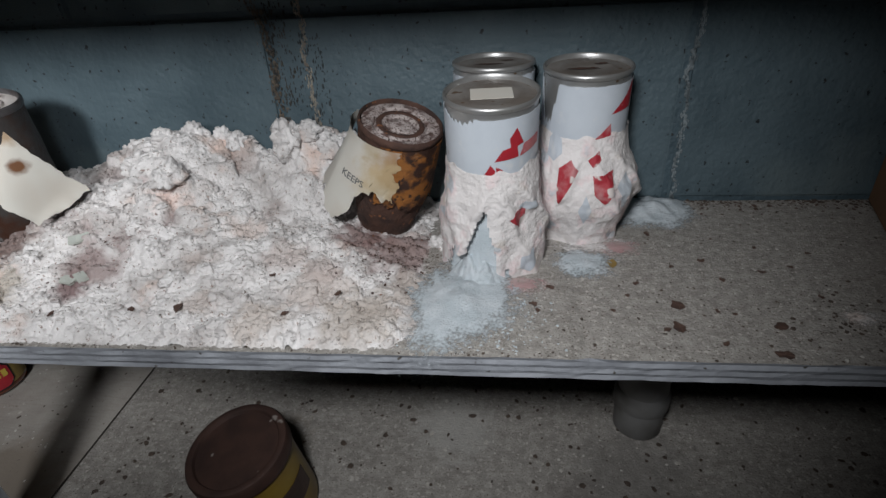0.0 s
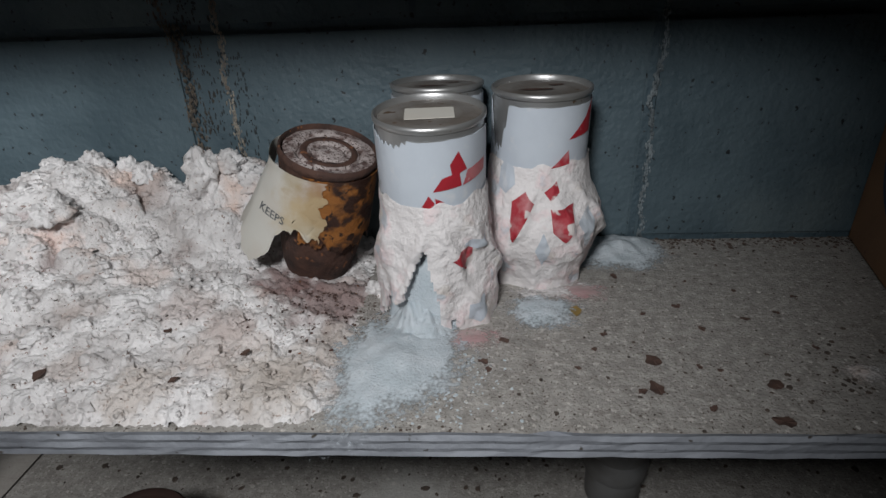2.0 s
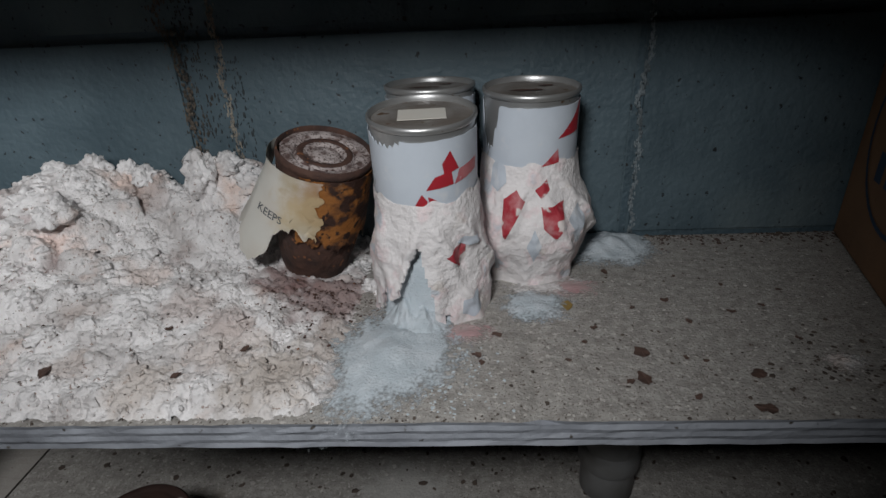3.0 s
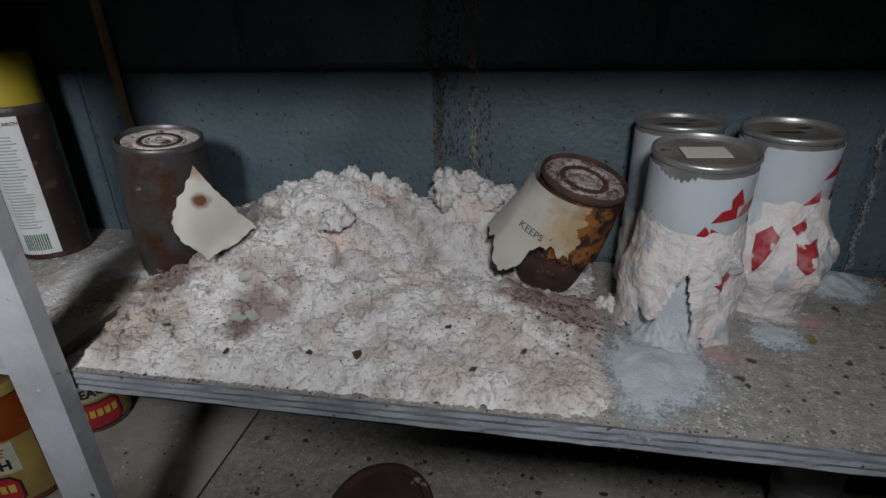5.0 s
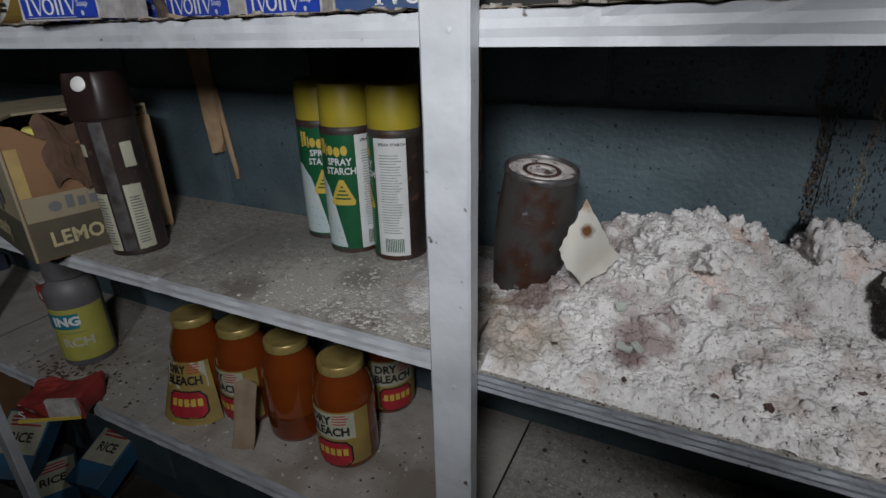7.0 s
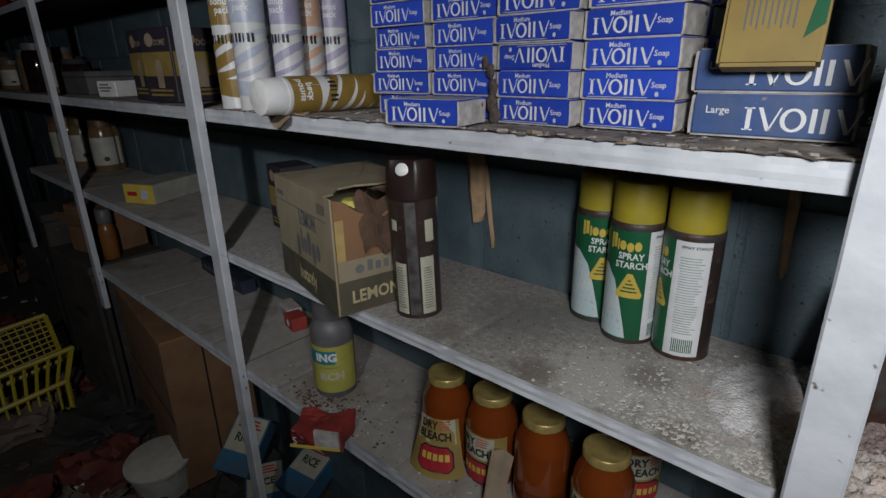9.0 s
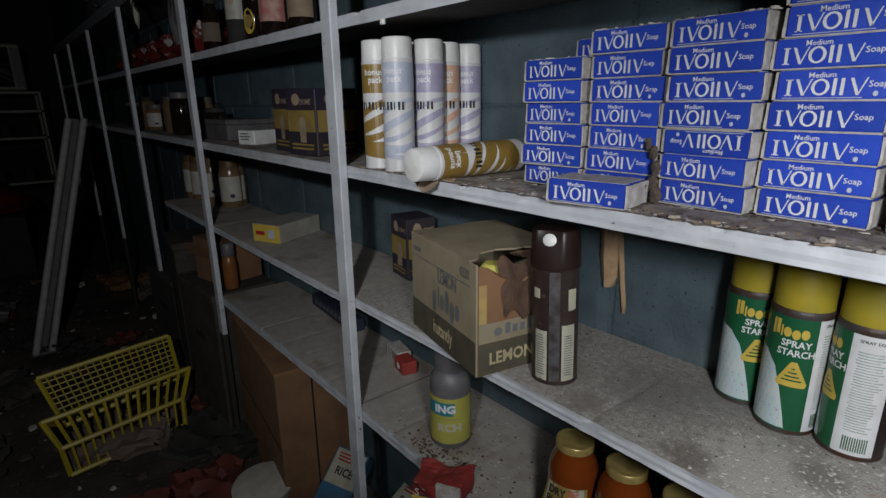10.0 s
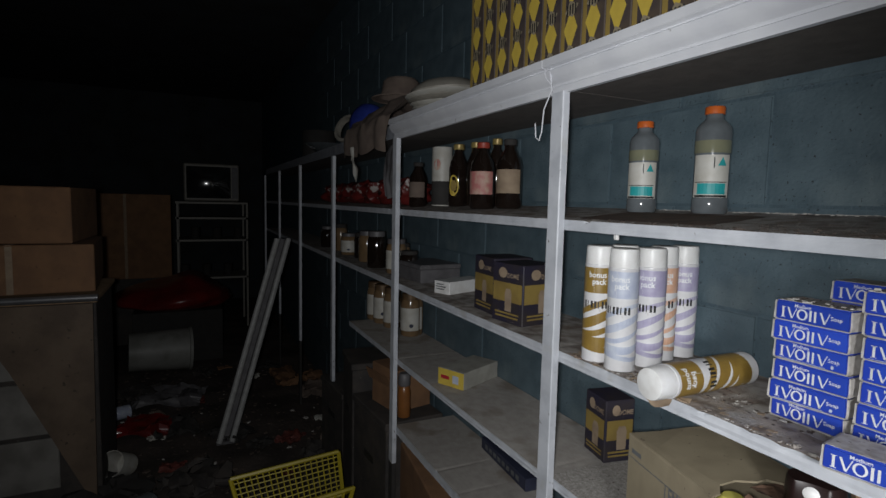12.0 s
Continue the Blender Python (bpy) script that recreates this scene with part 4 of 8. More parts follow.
white_can((0.5465, 0.193, 0.0), 3.4, 0.0365, 0.108, height=0.1575, turn=(3.5, 0, 0), torn_at=-64.0, torn_wide=13.0, torn_deep=0.030, bulge=(0.0160, 0.052, 0.034, 0.9),
          marks=[[(0.017, 0.126), (0.040, 0.128), (0.042, 0.152), (0.033, 0.140)]],
          lower=[[(0.004, 0.107), (0.018, 0.109), (0.017, 0.119)], [(-0.020, 0.082), (-0.012, 0.090), (-0.006, 0.082), (-0.012, 0.064), (-0.016, 0.052), (-0.019, 0.066)],
                 [(0.004, 0.078), (0.020, 0.080), (0.012, 0.070), (0.012, 0.052), (0.005, 0.062)], [(0.0, 0.090), (0.008, 0.098), (0.010, 0.090), (0.004, 0.084)]],
          rags=[[(-0.034, 0.104), (-0.030, 0.110), (-0.022, 0.106), (-0.020, 0.094), (-0.026, 0.086), (-0.033, 0.090)], [(0.020, 0.066), (0.030, 0.076), (0.034, 0.062), (0.026, 0.050)], [(-0.004, 0.046), (0.000, 0.062), (0.004, 0.048), (0.001, 0.030)]],
          label="white powder can with a bulging crusted lower half")


def sheet(grid, thick=0.0006):
    """A curled sheet through rows of points."""
    bm = bmesh.new()
    vs = [[bm.verts.new(p) for p in row] for row in grid]
    for a, b in zip(vs, vs[1:]):
        for i in range(len(a) - 1):
            bm.faces.new((a[i], a[i + 1], b[i + 1], b[i]))
    bm.normal_update()
    off = {v: v.normal.copy() for v in bm.verts}
    top = bmesh.ops.duplicate(bm, geom=bm.faces[:])
    src = {n: o for o, n in top["vert_map"].items() if isinstance(n, bmesh.types.BMVert) and o in off}
    for n, o in src.items():
        n.co = o.co - off[o] * thick
    bmesh.ops.reverse_faces(bm, faces=[g for g in top["geom"] if isinstance(g, bmesh.types.BMFace)])
    return bm


def tipped_can():
    """Rust-eaten tin leaning in the powder, its label peeling off."""
    foot, head = Vector((0.3585, 0.190, 0.010)), Vector((0.388, 0.166, 0.117))
    up = (head - foot).normalized()
    ob = thing("rusty_can", foot, "tipped rusty tin with a peeling stained label, sunk in powder", "can", group="rusted tins")
    side = Vector((1, 0, 0)) - up * up.x
    side.normalize()
    fwd = up.cross(side)
    ob.matrix_basis = Matrix((( side.x, fwd.x, up.x, foot.x), (side.y, fwd.y, up.y, foot.y), (side.z, fwd.z, up.z, foot.z), (0, 0, 0, 1)))
    L = (head - foot).length
    bm = lathe([(0, -0.012), (0.023, -0.012), (0.0275, 0.0), (0.0325, 0.03), (0.0352, 0.06), (0.036, L - 0.002)], 64)
    bmesh.ops.subdivide_edges(bm, edges=[e for e in bm.edges if e.calc_length() > 0.02], cuts=5, use_grid_fill=True)
    crumple(bm, 0.0022, 60, 2.0)
    smooth(part("can_wall", bm, RUST, ob, "deeply rusted pitted tin wall"), 75)
    smooth(part("rim", lathe([(0.0350, L - 0.006), (0.0350, L + 0.001), (0.0360, L + 0.0024), (0.0375, L + 0.001), (0.0378, L - 0.003), (0.0362, L - 0.005)], 64), RUST, ob, "dark rusted rim"), 60)
    smooth(part("lid_panel", crumple(lathe([(0, L - 0.003), (0.011, L - 0.0025), (0.0125, L - 0.004), (0.0145, L - 0.002), (0.022, L - 0.002), (0.0235, L - 0.0042), (0.027, L - 0.0012), (0.0350, L - 0.002)], 64), 0.0005, 200), LIDRUST, ob, "crusted tin lid with pressed rings"), 45)

    smooth(part("pressed_ring", lathe([(0.0165, L - 0.0018), (0.0175, L - 0.0008), (0.0205, L - 0.0008), (0.0215, L - 0.0018)], 56), RUST, ob, "dark rusted ring pressed in the lid"), 60)

    def torn(u, w):
        if w > 0.5:
            return 0.0015 * noise.noise(Vector((u * 14, 2, 0)))
        return 0.012 * noise.noise(Vector((u * 6, 0, 5))) + 0.006 * noise.noise(Vector((u * 21, 0, 1)))

    smooth(part("rust_label", wrapped(0.0376, -18, 100, 0.048, L - 0.0045, 0.0008, 60, 4, torn), RUSTPAPER, ob, "rust-soaked remains of the label"), 70)
    def paper(a, z):
        u, w = (6 - math.degrees(a)) / 118, max(0.0, min(1.0, (z - 0.025) / (L - 0.037)))
        f = 0.0388 + (0.004 + 0.027 * (1 - w) ** 1.2) * max(0.0, min(1, u * 1.6)) ** 1.3
        f += 0.0010 * noise.noise(Vector((u * 5, w * 4, 2)))
        return Vector((f * math.sin(a), -f * math.cos(a), z))

    grid = []
    for j in range(28):
        w = j / 27
        row = []
        for i in range(60):
            u = i / 59
            low = 0.046 - 0.020 * math.exp(-((u - 0.50) / 0.10) ** 2) + 0.012 * noise.noise(Vector((u * 3.4, 4.4, 0))) + 0.008 * noise.noise(Vector((u * 13, 1, 0))) + 0.004 * noise.noise(Vector((u * 40, 1, 0))) + (0.014 if u < 0.36 else 0.0)
            fray = 13 * noise.noise(Vector((w * 4.5, 2.2, 0))) + 7 * noise.noise(Vector((w * 13, 5.1, 0))) + 3 * noise.noise(Vector((w * 34, 1.7, 0)))
            row.append(paper(radians(6 + fray * max(0.0, 1 - 3 * u) - 118 * u), low + (L - 0.0055 - low) * w))
        grid.append(row)
    peel = stained(PAPER, "yellowed_peeling_label", [(0.012, -0.040, 0.090, 0.030, (0.30, 0.13, 0.035), 0.9), (0.010, -0.040, 0.050, 0.016, (0.24, 0.10, 0.03), 0.85), (-0.035, -0.02, 0.030, 0.012, (0.36, 0.27, 0.18), 0.6), (0.002, -0.042, 0.075, 0.030, (0.55, 0.44, 0.26), 0.7), (-0.02, -0.04, 0.105, 0.012, (0.45, 0.36, 0.22), 0.6)])
    smooth(part("peeling_label", sheet(grid), peel, ob, "off-white label paper curling away from the tin"), 80)
    tx = letters("KEEPS", 0.0088, 1.0, 0.0001)
    for v in tx.verts:
        q = paper(radians(-43) + v.co.x / 0.046, v.co.z + 0.070 - v.co.x * 0.12)
        v.co = q + Vector((q.x, q.y, 0)).normalized() * 0.0014
    part("label_word", tx, GREYINK, ob, "grey printed word")
    return ob


tipped_can()


def standing_rusty_can():
    ob = thing("rusty_can", (-0.010, 0.162, 0.022), "rust-brown tin standing askew in the powder", "can", group="rusted tins", turn=(5, 7, 0))
    h = 0.127
    prof = [(0, -0.02), (0.034, -0.02), (0.0365, 0.0), (0.0392, 0.03), (0.0402, 0.055), (0.0395, 0.085), (0.0372, 0.110), (0.0365, h - 0.003)]
    bm = lathe(prof, 64)
    bmesh.ops.subdivide_edges(bm, edges=[e for e in bm.edges if e.calc_length() > 0.012], cuts=3, use_grid_fill=True)
    crumple(bm, 0.0009, 70, 3.0)
    smooth(part("can_wall", bm, RUSTCAN, ob, "streaked rust-brown tin wall"), 75)
    smooth(part("rim", lathe([(0.0340, h - 0.005), (0.0340, h + 0.001), (0.0355, h + 0.0022), (0.0375, h + 0.001), (0.0378, h - 0.003), (0.0365, h - 0.005)], 64), SEAMG, ob, "dark tarnished rim"), 60)
    smooth(part("lid_panel", lathe([(0, h - 0.003), (0.008, h - 0.0025), (0.0095, h - 0.0045), (0.012, h - 0.002), (0.021, h - 0.002), (0.0225, h - 0.0042), (0.026, h - 0.0015), (0.034, h - 0.0025)], 64), LIDPALE, ob, "pale crusted lid with pressed rings"), 45)
    smooth(part("pressed_ring", lathe([(0.0150, h - 0.0018), (0.0160, h - 0.0010), (0.0185, h - 0.0010), (0.0195, h - 0.0018)], 56), RUST, ob, "dark rusted ring pressed in the lid"), 60)
    return ob


standing_rusty_can()


def fallen_label():
    """A stiff curl of label paper leaning on the upright tin."""
    tip, left, low, right = Vector((0.058, 0.120, 0.130)), Vector((0.040, 0.098, 0.086)), Vector((0.064, 0.101, 0.050)), Vector((0.090, 0.146, 0.066))
    grid = []
    for j in range(16):
        w = j / 15
        row = []
        for i in range(18):
            u = i / 17
            p = (tip.lerp(left, u)).lerp(right.lerp(low, u), w)
            bow = 0.012 * math.sin(math.pi * (0.15 + 0.7 * u)) * math.sin(math.pi * min(1, w + 0.15))
            p += Vector((0.004, -1, 0.25)) * bow + noise.noise_vector(p * 40) * 0.0014
            if u in (0, 1) or w in (0, 1):
                p += noise.noise_vector(p * 150) * 0.0025
            row.append(p)
        grid.append(row)
    m = stained(PAPER, "rust_spotted_paper", [(0.054, 0.119, 0.128, 0.010, (0.33, 0.20, 0.09), 0.8), (0.056, 0.125, 0.097, 0.0035, (0.16, 0.06, 0.02), 1.0), (0.062, 0.111, 0.103, 0.0080, (0.15, 0.06, 0.02), 1.0),
                                          (0.100, 0.125, 0.078, 0.008, (0.36, 0.24, 0.15), 0.8)])
    ob = smooth(part("label_scrap", sheet(grid), m), 80)
    return tagged(ob, "curled cream label paper with rust spots, leaning on the tin", "paper label")


fallen_label()


def corner_box():
    """Brown carton standing askew at the shelf's far end."""
    ob = thing("cardboard_box", (0.848, 0.247, 0.0005), "brown cardboard box with blue printing, standing on the shelf", "box", turn=(0, 0, -19))
    part("box_body", slab(0, 0.14, -0.200, 0, 0, 0.235, 0.002), CARD, ob)
    def side(bm):
        return moved(bm, m=Matrix.Translation((-0.0006, -0.10, 0.10)) @ Matrix.Rotation(radians(-90), 4, "Z"))
    bm = bmesh.new()
    outer, inner = oval(0, 0.01, 0.078, 0.072, 36), oval(0, 0.01, 0.074, 0.068, 36)
    vo, vi = [bm.verts.new((x, 0, z)) for x, z in outer], [bm.verts.new((x, 0, z)) for x, z in inner]
    for i in range(36):
        bm.faces.new((vo[i], vo[(i + 1) % 36], vi[(i + 1) % 36], vi[i]))
    ink = mat("dull_blue_ink", (0.03, 0.055, 0.10), 0.7)
    part("printed_ring", side(bm), ink, ob, "dull blue printed outline")
    for k in range(5):
        part("printed_bar", side(flat([rect(-0.045 + 0.02 * k, -0.032 + 0.02 * k, 0.022, 0.046)])), ink, ob)
    for k in range(4):
        part("printed_bar", side(flat([rect(-0.045 + 0.022 * k, -0.031 + 0.022 * k, -0.03, -0.006)])), ink, ob)
    part("packing_tape", slab(0.05, 0.09, -0.2005, 0.0005, 0.2355, 0.2360), LABELT, ob)
    return ob


corner_box()


def flake(x, y, s, material, label, seed, z=B):
    rng = random.Random(seed)
    n = 11
    pts = [(s * rng.uniform(0.45, 1.1) * math.cos(2 * math.pi * i / n), s * 0.7 * rng.uniform(0.45, 1.1) * math.sin(2 * math.pi * i / n)) for i in range(n)]
    bm = bmesh.new()
    c0, c1 = bm.verts.new((0, 0, 0.0006)), bm.verts.new((0, 0, 0.0012))
    lo = [bm.verts.new((a, b, 0.0002 + 0.0012 * rng.random())) for a, b in pts]
    hi = [bm.verts.new((v.co.x, v.co.y, v.co.z + 0.0005)) for v in lo]
    for i in range(n):
        j = (i + 1) % n
        bm.faces.new((c0, lo[j], lo[i]))
        bm.faces.new((c1, hi[i], hi[j]))
        bm.faces.new((lo[i], lo[j], hi[j], hi[i]))
    ob = part("paint_flake", bm, material)
    ob.matrix_basis = pose(x, y, z, 0, 0, rng.uniform(0, 360))
    return tagged(ob, label, "paint flake", group="paint flakes")


for k, (x, y, s) in enumerate([(0.604, 0.035, 0.0075), (0.610, 0.062, 0.0085), (0.664, 0.008, 0.0068), (0.675, 0.039, 0.0068), (0.594, 0.033, 0.0042), (0.648, 0.052, 0.003), (0.637, 0.056, 0.003),
                               (0.500, 0.062, 0.0042), (0.503, 0.054, 0.0032), (0.655, 0.098, 0.004), (0.515, 0.085, 0.0048), (0.560, 0.055, 0.003), (0.690, 0.110, 0.004), (0.620, 0.118, 0.003), (0.585, 0.092, 0.003),
                               (0.720, 0.075, 0.0035), (0.740, 0.14, 0.0035), (0.630, 0.018, 0.0035), (0.648, 0.128, 0.0045), (0.613, 0.175, 0.0045), (0.700, 0.150, 0.003), (0.716, 0.118, 0.003), (0.575, 0.075, 0.003), (0.667, 0.165, 0.0025)]):
    flake(x, y, s, FLAKE, "curled brown paint flake lying on the shelf", k + 3)
flake(0.571, 0.123, 0.0085, LEAF, "dry yellow leaf scrap lying on the shelf", 77)
for k, (x, y, s) in enumerate([(0.221, 0.034, 0.006), (0.185, 0.030, 0.004), (0.345, 0.055, 0.004), (0.118, 0.026, 0.0045), (0.31, 0.03, 0.0035), (0.285, 0.075, 0.004), (0.055, 0.045, 0.004)]):
    f = flake(x, y, s, FLAKE, "curled brown paint flake resting on the powder", k + 50, heap_at(x, y) + 0.0015)

for k, (x, y, w, d, tilt, spin) in enumerate(((0.104, 0.096, 0.009, 0.004, 24, 38), (0.112, 0.060, 0.006, 0.005, 14, -8), (0.122, 0.062, 0.004, 0.005, 30, 62))):
    bm = slab(-w, w, -d, d, 0, 0.0022)
    bmesh.ops.subdivide_edges(bm, edges=bm.edges[:], cuts=2, use_grid_fill=True)
    o = part("label_plate", crumple(bm, 0.0022, 90, k * 2.0), mat("pale_green_plate", (0.50, 0.53, 0.49), 0.7, second=(0.42, 0.44, 0.40), scale=60, speck=(0.25, 0.22, 0.2), sscale=200, sfrom=0.68))
    o.matrix_basis = pose(x, y, heap_at(x, y) + 0.002, tilt, 0, spin)
    tagged(o, "stiff pale green scrap of label in the powder", "label scrap", group="stiff label scraps")

rng = random.Random(21)
scatter("dirt_crumbs", [(rng.uniform(0.42, 0.98), rng.uniform(0.004, 0.245), B) for _ in range(520)], DEBRIS, "dark dirt crumbs over the grey shelf", "dirt", 5, 0.0006, 0.0022)
scatter("pale_crumbs", [(rng.uniform(0.40, 0.80), rng.uniform(0.004, 0.245), B) for _ in range(500)], PALEFLAKE, "pale powder crumbs over the grey shelf", "dirt", 6, 0.0005, 0.0018)
spots = [(rng.uniform(-0.06, 0.40), rng.uniform(0.01, 0.24)) for _ in range(420)]
scatter("dirt_crumbs", [(x, y, heap_at(x, y) - 0.0004) for x, y in spots], DEBRIS, "dark specks and dirt on the powder", "dirt", 7, 0.0006, 0.0019)
spots = [(rng.uniform(-0.07, 0.415), rng.uniform(0.006, 0.244)) for _ in range(3400)]
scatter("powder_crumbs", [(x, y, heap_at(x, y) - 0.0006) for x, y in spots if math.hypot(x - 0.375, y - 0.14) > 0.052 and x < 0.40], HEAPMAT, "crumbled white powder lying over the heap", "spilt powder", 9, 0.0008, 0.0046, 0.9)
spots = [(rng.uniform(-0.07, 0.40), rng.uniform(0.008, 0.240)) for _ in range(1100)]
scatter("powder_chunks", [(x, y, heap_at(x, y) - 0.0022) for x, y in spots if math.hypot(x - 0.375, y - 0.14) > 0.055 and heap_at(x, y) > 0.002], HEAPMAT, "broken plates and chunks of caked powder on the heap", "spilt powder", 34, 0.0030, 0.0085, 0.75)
spots = [(rng.uniform(-0.06, 0.42), rng.uniform(0.01, 0.24)) for _ in range(700)]
scatter("dirt_crumbs", [(x, y, heap_at(x, y)) for x, y in spots], DEBRIS, "fine dark dust on the powder", "dirt", 10, 0.0004, 0.0013)
spots = [(rng.gauss(0.385, 0.03), rng.gauss(0.125, 0.025)) for _ in range(520)] + [(rng.gauss(0.12, 0.02), rng.gauss(0.08, 0.015)) for _ in range(120)]
scatter("rust_crumbs", [(x, y, max(0.0, heap_at(x, y))) for x, y in spots if y < 0.24], RUST, "rust crumbs fallen from the tins", "dirt", 11, 0.0006, 0.0022)
spots = [(0.452 + rng.gauss(0, 0.030), 0.045 + rng.gauss(0, 0.022)) for _ in range(420)]
scatter("blue_crumbs", [(x, y, 0.0) for x, y in spots if y > 0.004], BLUEPOW, "pale blue powder grains round the spill", "spilt powder", 14, 0.0005, 0.0018, 0.5)
scatter("wall_foot_dirt", [(rng.uniform(0.60, 0.90), 0.249 - abs(rng.gauss(0, 0.008)), B) for _ in range(260)], DEBRIS, "brown dirt gathered along the foot of the wall", "dirt", 8, 0.001, 0.0032)

scatter("dirt_crumbs", [(0.745 + rng.gauss(0, 0.035), 0.022 + abs(rng.gauss(0, 0.028)), B) for _ in range(130)], DEBRIS, "black droppings and dirt near the shelf's end", "dirt", 25, 0.0008, 0.0030)
scatter("wall_foot_dirt", [(rng.uniform(0.60, 0.86), 0.247 - abs(rng.gauss(0, 0.016)), B) for _ in range(260)], FLAKE, "brown dust thinning out from the foot of the wall", "dirt", 26, 0.0008, 0.0028)
dune("white_dust", 0.735, 0.050, 0.030, 0.020, 0.0035, THINWHITE, "small pale powder blot near the shelf's end")

scatter("edge_crumbs", [(rng.uniform(-0.0, 0.95), 0.0012 + abs(rng.gauss(0, 0.004)), B) for _ in range(90)], PALEFLAKE, "pale crumbs caught along the shelf's front edge", "dirt", 29, 0.0005, 0.0018, 0.6)
scatter("edge_crumbs", [(rng.uniform(-0.0, 0.95), 0.0012 + abs(rng.gauss(0, 0.004)), B) for _ in range(120)], DEBRIS, "dark crumbs caught along the shelf's front edge", "dirt", 30, 0.0005, 0.0020, 0.6)

# mineral runs down the block wall
def wall_run(name, x, z0, z1, w, material, label, seed):
    rng2 = random.Random(seed)
    spots2 = []
    z = z1
    drift = 0.0
    while z > z0:
        drift += rng2.uniform(-0.0016, 0.0016)
        for _ in range(5):
            spots2.append((x + drift + rng2.gauss(0, w), z))
        z -= rng2.uniform(0.0012, 0.004)
    verts, faces = [], []
    for px, pz in spots2:
        n, s, base = 6, rng2.uniform(0.0005, 0.0021), len(verts)
        ring = [(px + s * 0.6 * rng2.uniform(0.5, 1.3) * math.cos(6.283 * k / n), pz + s * 1.5 * rng2.uniform(0.5, 1.4) * math.sin(6.283 * k / n)) for k in range(n)]
        verts += [(a, WALLY + 0.0002, b) for a, b in ring] + [(px, WALLY - 0.0013, pz)]
        faces += [(base + k, base + (k + 1) % n, base + n) for k in range(n)]
    me = bpy.data.meshes.new(name)
    me.from_pydata(verts, [], faces)
    me.materials.append(material)
    return tagged(new(name, me), label, "stain", kind="stuff")


wall_run("mineral_run", 0.283, 0.075, 0.262, 0.0016, mat("lime_crust", (0.33, 0.30, 0.25), 0.9, second=(0.22, 0.19, 0.16), scale=80), "pale lime crust running down the block wall", 3)
wall_run("mineral_run", 0.238, 0.060, 0.262, 0.0030, mat("brown_run", (0.10, 0.085, 0.07), 0.9, second=(0.16, 0.13, 0.10), scale=80), "brown water run down the block wall", 4)
wall_run("mineral_run", 0.262, 0.11, 0.262, 0.0080, mat("dark_run", (0.035, 0.035, 0.035), 0.9, second=(0.07, 0.065, 0.055), scale=80), "dark stain run down the block wall", 5)
wall_run("mineral_run", 0.650, 0.0, 0.24, 0.0012, mat("joint_crust", (0.25, 0.29, 0.31), 0.9, second=(0.10, 0.12, 0.13), scale=80), "crusted paint along a block joint", 6)
wall_run("mineral_run", 0.285, 0.060, 0.18, 0.0120, mat("chip_dark", (0.05, 0.06, 0.065), 0.9), "small dark chips in the wall paint", 9)


def wall_stick(x, z0, z1, r, label, lean):
    bm = bmesh.new()
    n = 9
    rows = []
    for i in range(n + 1):
        u = i / n
        w = r * (0.7 + 0.4 * u) * (1 + 0.25 * noise.noise(Vector((u * 5, x * 9, 0))))
        if i == 0:
            w *= 0.5
        cx, z = lean * (1 - u) + 0.002 * noise.noise(Vector((u * 4, x, 3))), z0 + (z1 - z0) * u
        rows.append([bm.verts.new((cx + w * a, b * r, z)) for a, b in ((-1, -0.3), (-0.3, -0.75), (0.6, -0.5), (1, -0.1), (0.7, 0.45), (-0.8, 0.45))])
    for a, b in zip(rows, rows[1:]):
        for k in range(6):
            bm.faces.new((a[k], a[(k + 1) % 6], b[(k + 1) % 6], b[k]))
    bm.faces.new(rows[0][::-1])
    bm.faces.new(rows[-1])
    ob = part("wood_splinter", bm, WOOD)
    ob.location = (x, WALLY - 0.0045, 0)
    return tagged(ob, label, "wood splinter", group="wall splinters")


wall_stick(-0.106, 0.112, 0.27, 0.006, "brown wooden splinter hanging on the wall", 0.004)
wall_stick(-0.545, 0.058, 0.200, 0.0055, "torn pale wooden splinter hanging on the wall", 0.020)
wall_stick(-0.564, 0.100, 0.262, 0.0185, "torn pale wooden splinter hanging on the wall", 0.008)

# shelf below: the brown-lidded can, the pipe, stains
def lidded_can():
    ob = thing("lidded_can", (0.236, 0.050, A + 0.001), "yellow can with a wide dark brown lid", "can", turn=(8, -6, 0))
    smooth(part("can_wall", lathe([(0, 0), (0.046, 0), (0.0465, 0.002), (0.0465, 0.094)], 56), mat("yellow_tin", (0.30, 0.20, 0.03), 0.45, second=(0.20, 0.12, 0.025), scale=25, speck=(0.08, 0.05, 0.03), sscale=60, sfrom=0.66), ob), 60)
    part("paint_band", wrapped(0.0468, -60, 100, 0.03, 0.06, n=30), BROWNLID, ob, "brown printed band")
    smooth(part("lid", lathe([(0, 0.103), (0.040, 0.103), (0.0415, 0.106), (0.0445, 0.107), (0.0480, 0.106), (0.0495, 0.103), (0.0495, 0.092), (0.0485, 0.091)], 64), BROWNLID, ob, "dark brown scuffed metal lid"), 40)
    return ob


lidded_can()


